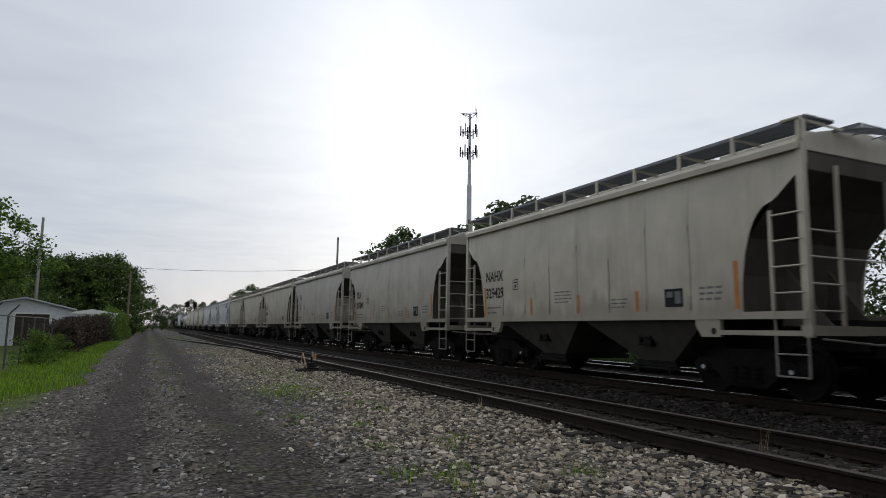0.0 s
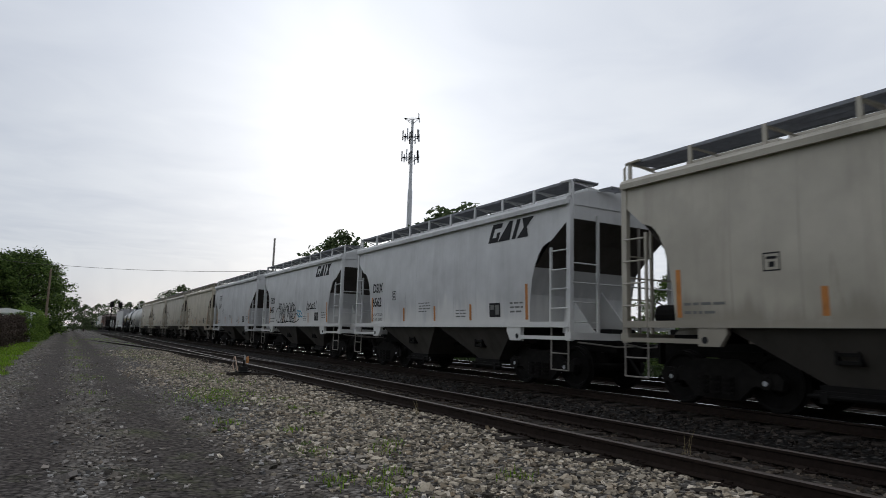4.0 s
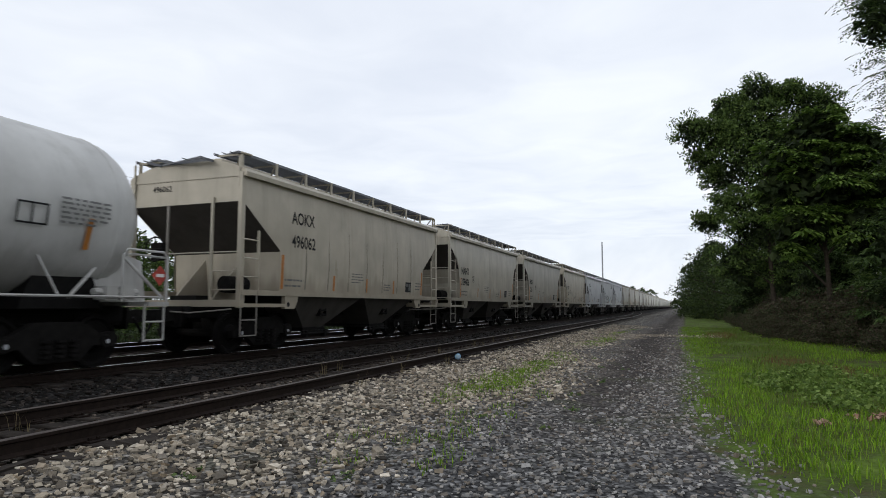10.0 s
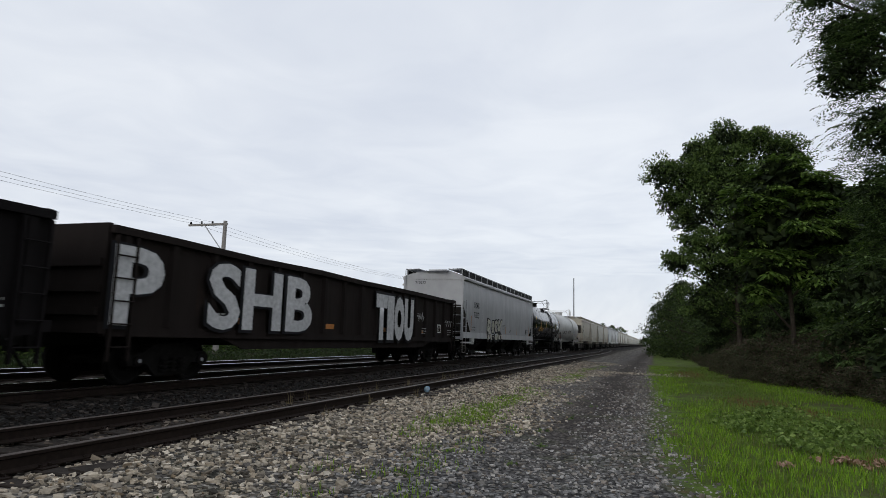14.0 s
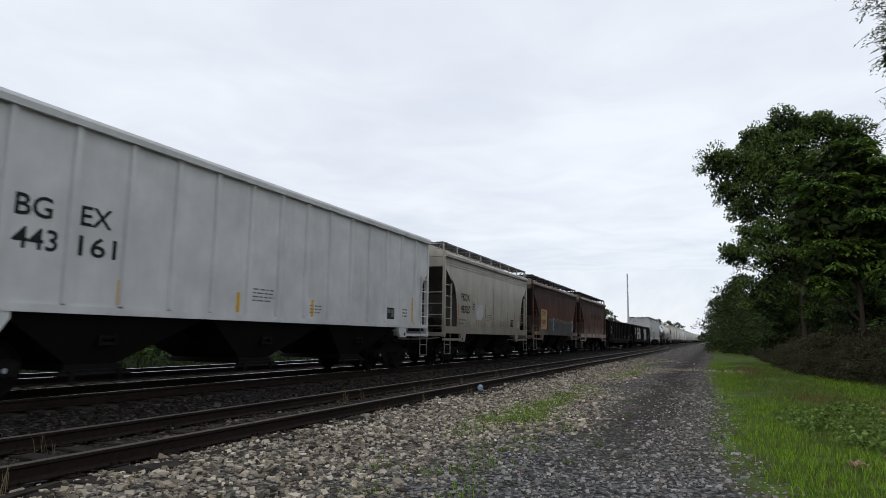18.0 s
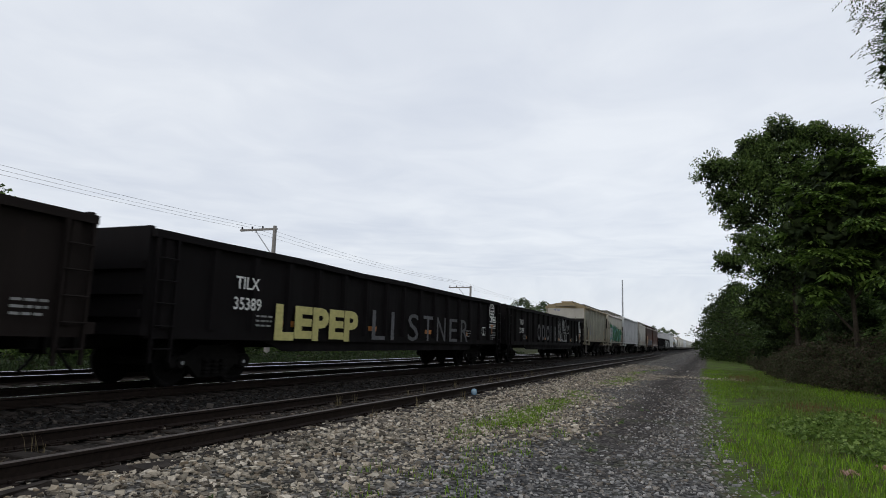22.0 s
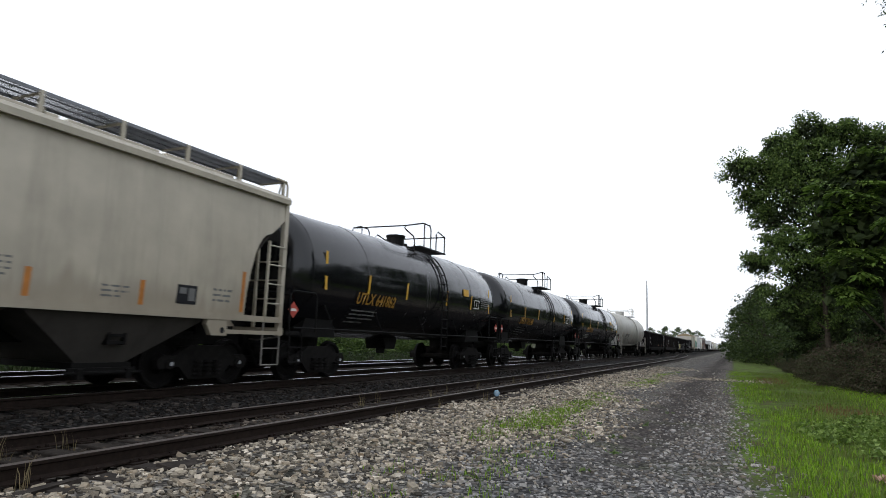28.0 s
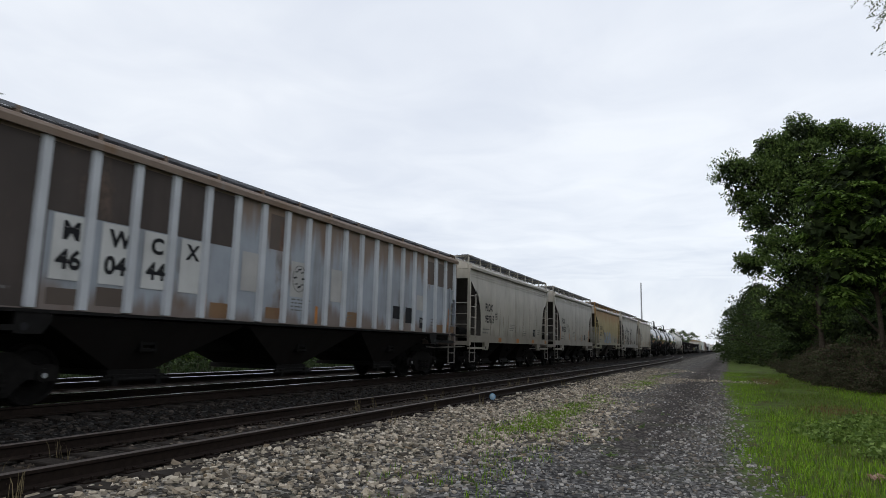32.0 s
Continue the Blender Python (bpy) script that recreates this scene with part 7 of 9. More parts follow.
def build_bushes():
    B1 = make_bush("undergrowth_bush", 2.6, 3.6, 5, 0.17, 50, 80, BRUSH, "dark tangled undergrowth below the trees")
    B1.matrix_basis = pose(46, -7.8, -0.5)
    r = random.Random(6)

    def front(x):
        return float(np.interp(x, [17, 20, 23, 26, 28, 33, 45, 85], [-5.6, -5.6, -5.4, -4.8, -3.9, -3.0, -3.1, -3.5]))
    x = 16.5
    while x < 82:
        for row, (back, s, zs) in enumerate(((0.95, 0.45, 0.42), (1.9, 0.65, 0.6), (3.4, 0.9, 0.75))):
            q = s * r.uniform(0.8, 1.2)
            c = copy_thing(B1, pose(x + r.uniform(-0.6, 0.6), front(x) - back + r.uniform(-0.3, 0.3), -0.5, 0, 0, r.uniform(0, 360)))
            c.scale = (q, q, zs * r.uniform(0.7, 1.3))
        x += 1.9 if x < 50 else 3.2
    B2 = make_bush("shrub", 2.2, 3.0, 9, 0.13, 70, 60, LEAF2, "green shrub growing by the fence")
    B2.matrix_basis = pose(-26.5, -3.55, -0.45)
    B2.scale = (0.55, 0.5, 0.6)
    c = copy_thing(B2, pose(-31, -3.6, -0.45, 0, 0, 100))
    c.scale = (0.55, 0.5, 0.5)
    for k in range(15):
        c = copy_thing(B2, pose(-64 - 2.6 * k, -3.3 + r.uniform(-0.5, 0.4), -0.45, 0, 0, r.uniform(0, 360)))
        c.scale = (1.0, 1.0, r.uniform(1.2, 1.5))
    B4 = make_bush("scrub_bush", 2.2, 3.0, 19, 0.16, 50, 60, LEAF, "dark green scrub beyond the second track")
    B4.matrix_basis = pose(-42, 27, -0.6)
    for k in range(44):
        c = copy_thing(B4, pose(-40 + 2.9 * k, 26.5 + r.uniform(-1.5, 2.0), -0.6, 0, 0, r.uniform(0, 360)))
        c.scale = (1.3, 1.3, r.uniform(0.8, 1.3))
    B3 = make_bush("vine_thicket", 1.55, 2.4, 15, 0.12, 60, 80, VINE, "brown tangled vines covering the chain-link fence", "vines")
    B3.matrix_basis = pose(-37, -3.95, -0.45)
    for k in range(1, 27):
        c = copy_thing(B3, pose(-37 - 1.6 * k, -4.0 + 0.025 * k + r.uniform(-0.1, 0.1), -0.45, 0, 0, r.choice((0, 180)) + r.uniform(-15, 15)))
        c.scale = (1.0, 0.65, (1.08 + 0.018 * k) * r.uniform(0.96, 1.05))


# ---------------------------------------------------------------- fence, sheds, switch stand, signals, litter
FENCEWIRE = plain("dull_wire", (0.10, 0.10, 0.10), 0.7, 0.2)


def build_fence():
    f = empty("chain_link_fence", pose(0, 0, 0))
    x0, x1, y, z0, h = -16.0, -60.0, -3.95, GROUND_Z, 1.75
    for k in range(18):
        x = x0 + (x1 - x0) * k / 17
        bm = bmesh.new()
        tube(bm, [(x, y, z0), (x, y, z0 + h)], 0.03, 8)
        if k < 4:
            tube(bm, [(x, y, z0 + h), (x + 0.1, y + 0.28, z0 + h + 0.32)], 0.022, 6)
        part("post", bm, FENCEWIRE, f)
    bm = bmesh.new()
    tube(bm, [(x0, y, z0 + h - 0.03), (x1, y, z0 + h - 0.03)], 0.018, 6)
    part("top_rail", bm, FENCEWIRE, f)
    bm = bmesh.new()
    n = int((x0 - x1) / 0.12)
    for k in range(n):
        x = x0 - 0.12 * k
        for s in (-1, 1):
            a = Vector((x, y, z0 + 0.05)); b = Vector((x + s * (h - 0.1), y, z0 + h - 0.05))
            q = Vector((0.0016, 0, 0))
            bm.faces.new([bm.verts.new(v) for v in (a - q, a + q, b + q, b - q)])
    part("mesh_wire", bm, FENCEWIRE, f)["kind"] = "stuff"
    tagged(f, "chain-link fence with steel posts, partly overgrown", "fence")


def build_sheds():
    sid = plain("white_siding", (0.62, 0.64, 0.66), 0.6, 0, 0.12, 3)
    roofm = plain("metal_roof", (0.50, 0.52, 0.55), 0.5, 0.2, 0.15, 3)
    brown = plain("brown_door", (0.055, 0.04, 0.035), 0.7, 0, 0.25, 4)
    x, y, _ = polar(-98.5, 50)
    s = empty("garage", pose(x, y, GROUND_Z, 0, 0, 11))
    w, hh, hp, d = 2.7, 2.45, 3.1, 7.0
    bm = bmesh.new()
    slab_pts = [(-w, 0), (w, 0), (w, hh), (0, hp), (-w, hh)]
    prism(bm, slab_pts, -d, 0)
    part("wall", fix(bm), sid, s)
    for q in (-1, 1):
        bm = bmesh.new()
        prof = [(0, hp + 0.02), (q * (w + 0.3), hh - 0.05), (q * (w + 0.3), hh + 0.05), (0, hp + 0.12)]
        prism(bm, prof, -d - 0.2, 0.25)
        part("roof_slope", fix(bm), roofm, s)
    bm = bmesh.new()
    box(bm, 0.0, 0.05, -0.45, 1.45, 0, 2.1)
    for k in range(1, 5):
        box(bm, 0.05, 0.07, -0.45, 1.45, 0.42 * k - 0.02, 0.42 * k + 0.02)
    part("garage_door", bm, brown, s)
    bm = bmesh.new()
    for a in ((-0.55, -0.45, 0, 2.2), (1.45, 1.55, 0, 2.2), (-0.55, 1.55, 2.1, 2.2)):
        box(bm, 0.0, 0.06, *a)
    part("door_frame", bm, WHITE, s)
    tagged(s, "small white garage with a gable roof and dark door", "garage")
    x, y, _ = polar(-94.0, 66)
    s = empty("white_building", pose(x, y, GROUND_Z, 0, 0, 4))
    bm = bmesh.new()
    box(bm, -8, 0, -1.9, 1.9, 0, 2.45)
    part("wall", bm, plain("white_wall", (0.78, 0.79, 0.80), 0.6, 0, 0.08, 3), s)
    bm = bmesh.new()
    prism(bm, [(-2.1, 2.4), (2.1, 2.4), (2.1, 2.5), (0, 2.85), (-2.1, 2.5)], -8.2, 0.2)
    part("roof", fix(bm), WHITE, s)
    bm = bmesh.new()
    box(bm, 0.0, 0.05, -1.2, -0.4, 0, 2.0)
    part("door", bm, roofm, s)
    tagged(s, "low white metal building beyond the fence", "building")


def build_switch_stand():
    x, y = -21.0, 5.0
    z = ground_height(x, y)
    s = empty("switch_stand", pose(x, y, z))
    for dx in (-0.28, 0.28):
        bm = bmesh.new()
        v = box(bm, dx - 0.12, dx + 0.12, -0.75, 1.6, -0.05, 0.13)
        part("head_block_tie", bm, TIE, s)
    bm = bmesh.new()
    box(bm, -0.35, 0.35, -0.35, 0.25, 0.13, 0.20)
    slab(bm, [(-0.22, 0.2), (0.22, 0.2), (0.12, 0.46), (-0.12, 0.46)], -0.25, 0.12)
    tube(bm, [(0.0, -0.05, 0.4), (0.0, -0.05, 0.75)], 0.05, 8)
    part("stand_body", fix(bm), STEEL, s)
    bm = bmesh.new()
    pts = [(-0.18, -0.45, 0.2), (-0.22, -0.52, 0.55), (-0.12, -0.5, 0.88), (0.02, -0.5, 0.95), (0.12, -0.48, 0.82), (0.2, -0.4, 0.4), (0.2, -0.35, 0.2)]
    tube(bm, pts, 0.03, 8)
    part("throw_lever", bm, plain("pale_rust_lever", (0.48, 0.36, 0.28), 0.7), s, "pale rusty throw lever")
    t = bmesh.new()
    slab(t, [(0.03, 0.62), (0.42, 0.62), (0.48, 0.72), (0.42, 0.98), (0.03, 0.92)], 0.05, 0.07)
    part("target", t, ORANGE, s, "orange switch target")
    t = bmesh.new()
    slab(t, [(-0.42, 0.66), (-0.03, 0.62), (-0.03, 0.95), (-0.36, 1.02)], 0.03, 0.05)
    part("target", t, plain("grey_target", (0.30, 0.30, 0.29), 0.7), s, "grey switch target")
    bm = bmesh.new()
    tube(bm, [(0, 0.1, 0.12), (0, 2.2, 0.10)], 0.025, 6)
    part("connecting_rod", bm, STEEL, s)
    s.scale = (0.66, 0.66, 0.62)
    tagged(s, "low railway switch stand with an orange target", "switch stand")


def build_signals():
    for az in (-87.1, -86.5):
        x, y, _ = polar(az, 190)
        s = empty("railway_signal", pose(x, y, GROUND_Z))
        bm = bmesh.new()
        tube(bm, [(0, 0, 0), (0, 0, 7.6)], 0.13, 8)
        part("mast", bm, STEEL, s)
        bm = bmesh.new()
        box(bm, -0.2, 0.2, -0.45, 0.45, 6.6, 8.0)
        for k in range(3):
            tube(bm, [(0.2, 0, 6.85 + 0.42 * k), (0.5, 0, 6.85 + 0.42 * k)], 0.14, 8)
        part("signal_head", bm, STEEL, s)
        tagged(s, "black railway signal mast with a vertical lamp head", "signal")


def build_litter():
    z = ground_height(18.0, 5.45)
    b = empty("plastic_bottle", pose(16.05, 5.66, z + 0.05, 0, 0, 20))
    bm = bmesh.new()
    lathe_x(bm, [(-0.16, 0.02), (-0.155, 0.07), (0.02, 0.075), (0.06, 0.055), (0.12, 0.022), (0.15, 0.02)], 0, 0.04, 14)
    m, nt, p = node_mat("clear_plastic")
    p.inputs["Base Color"].default_value = (0.62, 0.78, 0.86, 1)
    p.inputs["Roughness"].default_value = 0.12
    p.inputs["Transmission Weight"].default_value = 0.6
    part("body", fix(bm), m, b, smooth=True)
    bm = bmesh.new()
    lathe_x(bm, [(-0.09, 0.077), (-0.085, 0.079), (0.0, 0.079), (0.005, 0.077)], 0, 0.04, 14)
    part("label_band", bm, plain("blue_band", (0.10, 0.32, 0.55), 0.4), b)
    tagged(b, "crushed clear plastic bottle with a blue band by the rail", "bottle")
    # splintered tie ends pushed out of the track
    for x, y, rz, l in ((2.6, 5.45, 12, 0.5), (5.2, 5.3, -9, 0.45), (-9.5, 5.3, 8, 0.5), (3.9, 5.5, 4, 0.6), (-6.8, 5.45, -6, 0.6), (7.4, 5.4, 15, 0.4), (9.3, 5.5, -5, 0.5)):
        bm = bmesh.new()
        r = random.Random(int(x * 10))
        v = box(bm, -l / 2, l / 2, -0.07, 0.07, -0.03, 0.035)
        for q in v:
            q.co += Vector((r.uniform(-0.12, 0.12), r.uniform(-0.04, 0.04), r.uniform(-0.02, 0.025)))
        ob = part("tie_fragment", bm, TIE, None, at=pose(x, y, ground_height(x, y), 0, 0, rz))
        tagged(ob, "splintered dark piece of old wooden tie in the ballast", "wood piece")


build_stones()
build_grass()
build_bushes()
build_fence()
build_sheds()
build_switch_stand()
build_signals()
build_litter()


# ---------------------------------------------------------------- the train
DUSTYCOOL = paint("washed_grey_paint", (0.50, 0.505, 0.51), 0.3, 0.0, 0.27, runs=(((0.66, 0.65, 0.62), 1.3, -1.1, 0.6),))
COOL = paint("cool_grey_paint", (0.50, 0.505, 0.51), 0.3, 0.0, 0.27)
MIDGREY = paint("mid_grey_paint", (0.35, 0.352, 0.36), 0.3, 0.0, 0.27, (0.14, 0.135, 0.13))
TAN = paint("tan_grey_paint", (0.455, 0.417, 0.337), 0.4, 0.0, 0.27, runs=(((0.17, 0.145, 0.11), 1.35, -0.7, 0.5),))
TAN2 = paint("beige_paint", (0.455, 0.41, 0.325), 0.42, 0.04, 0.27, runs=(((0.22, 0.18, 0.13), 1.35, -0.8, 0.5),))
PALE = paint("pale_grey_paint", (0.405, 0.378, 0.325), 0.36, 0.0, 0.27, runs=(((0.17, 0.145, 0.12), 1.35, -0.7, 0.5),))
WHITEP = paint("chalky_white_paint", (0.60, 0.605, 0.60), 0.3, 0.0, 0.45)
STONE = paint("stone_grey_paint", (0.40, 0.37, 0.308), 0.5, 0.0, 0.27, runs=(((0.15, 0.13, 0.10), 1.35, -0.7, 0.55),))
YELLOWED = paint("rust_stained_cream_paint", (0.335, 0.265, 0.115), 0.4, 0.0, 0.5, (0.20, 0.17, 0.11), runs=(((0.30, 0.14, 0.035), 4.0, 1.5, 0.7), ((0.24, 0.235, 0.19), 1.4, -1.3, 0.75)))
SOUBODY = paint("faded_brown_paint", (0.088, 0.034, 0.021), 0.75, 0.42, 0.6, (0.04, 0.026, 0.02), (0.13, 0.052, 0.026), 0.15, runs=(((0.034, 0.019, 0.014), 3.8, 1.7, 0.8), ((0.19, 0.15, 0.12), 1.2, -1.2, 0.75)))
SOUEND = paint("grimy_brown_end_paint", (0.11, 0.095, 0.085), 0.7, 0.3, 0.7, (0.03, 0.025, 0.022), (0.07, 0.035, 0.02), 0.15)
SOUROOF = paint("chalked_brown_roof", (0.27, 0.23, 0.20), 0.6, 0.35, 0.6, (0.10, 0.075, 0.06), (0.13, 0.075, 0.05), 0.3)
SOUSILL = paint("peeling_sill_paint", (0.34, 0.31, 0.28), 0.6, 0.75, 0.7, (0.08, 0.06, 0.05), (0.09, 0.045, 0.03))
BLUEGREY = paint("blue_grey_paint", (0.32, 0.35, 0.385), 0.8, 0.35, 0.5, (0.10, 0.08, 0.065), (0.13, 0.07, 0.03), 0.35, runs=(((0.16, 0.085, 0.03), 4.0, 1.5, 0.75), ((0.14, 0.08, 0.04), 1.4, -0.7, 0.7)))
MWRIB = paint("pale_rib_paint", (0.50, 0.52, 0.54), 0.4, 0.1, 0.5)
BLACKP = paint("black_gondola_paint", (0.0095, 0.0082, 0.0085), 0.3, 0.08, 0.6, (0.014, 0.012, 0.011), (0.035, 0.017, 0.010), 0.06)
BROWNG = paint("dark_brown_gondola_paint", (0.0165, 0.0125, 0.011), 0.4, 0.2, 0.7, (0.01, 0.009, 0.008), (0.028, 0.017, 0.011), 0.1)
TANKBLACK = paint("black_tank_paint", (0.005, 0.0055, 0.007), 0.1, 0.0, 0.06, (0.012, 0.012, 0.012), wave=0.02)
# The runs put the shade of the tanks' underside into their colour.
TANKWHITE = paint("white_tank_paint", (0.52, 0.515, 0.495), 0.4, 0.02, 0.34, runs=(((0.25, 0.235, 0.21), 1.0, -1.5, 0.5),))
TANKGREY = paint("dingy_white_tank_paint", (0.42, 0.405, 0.355), 0.6, 0.02, 0.36, (0.16, 0.14, 0.11), runs=(((0.19, 0.165, 0.13), 1.0, -1.5, 0.6),))
CREAMRIB = paint("dull_olive_grey_paint", (0.222, 0.212, 0.159), 0.55, 0.15, 0.5, (0.13, 0.12, 0.095), (0.24, 0.17, 0.08), runs=(((0.26, 0.18, 0.075), 4.05, 0.7, 0.7), ((0.2, 0.16, 0.1), 1.35, -0.7, 0.6)))
CREAMPOST = paint("pale_olive_rib_paint", (0.42, 0.405, 0.33), 0.5, 0.1, 0.5)
# Grimy end paint, darkened further to hold the shade on the car ends.
GRIMESHADEEND = paint("grimy_end_paint", (0.075, 0.066, 0.054), 0.7, 0.2, 0.65, (0.05, 0.04, 0.033))
BLUETXT = plain("blue_decal", (0.07, 0.11, 0.30), 0.6, 0, 0.1)
GREENS = plain("green_spray", (0.02, 0.20, 0.06), 0.6, 0, 0.25)
TEAL = plain("teal_spray", (0.16, 0.42, 0.42), 0.6, 0, 0.25)
CYAN = plain("cyan_spray", (0.05, 0.30, 0.45), 0.6, 0, 0.2)
SILVER = plain("silver_spray", (0.34, 0.34, 0.35), 0.5, 0, 0.2)
LEMON = plain("yellow_spray", (0.55, 0.50, 0.20), 0.6, 0, 0.2)
WHITESPRAY = plain("white_spray", (0.50, 0.50, 0.50), 0.7, 0, 0.3)
SPRAYBLACK = plain("black_spray", (0.012, 0.012, 0.014), 0.6, 0, 0.2)
PATCH = plain("paint_patch", (0.50, 0.50, 0.50), 0.7, 0, 0.15)

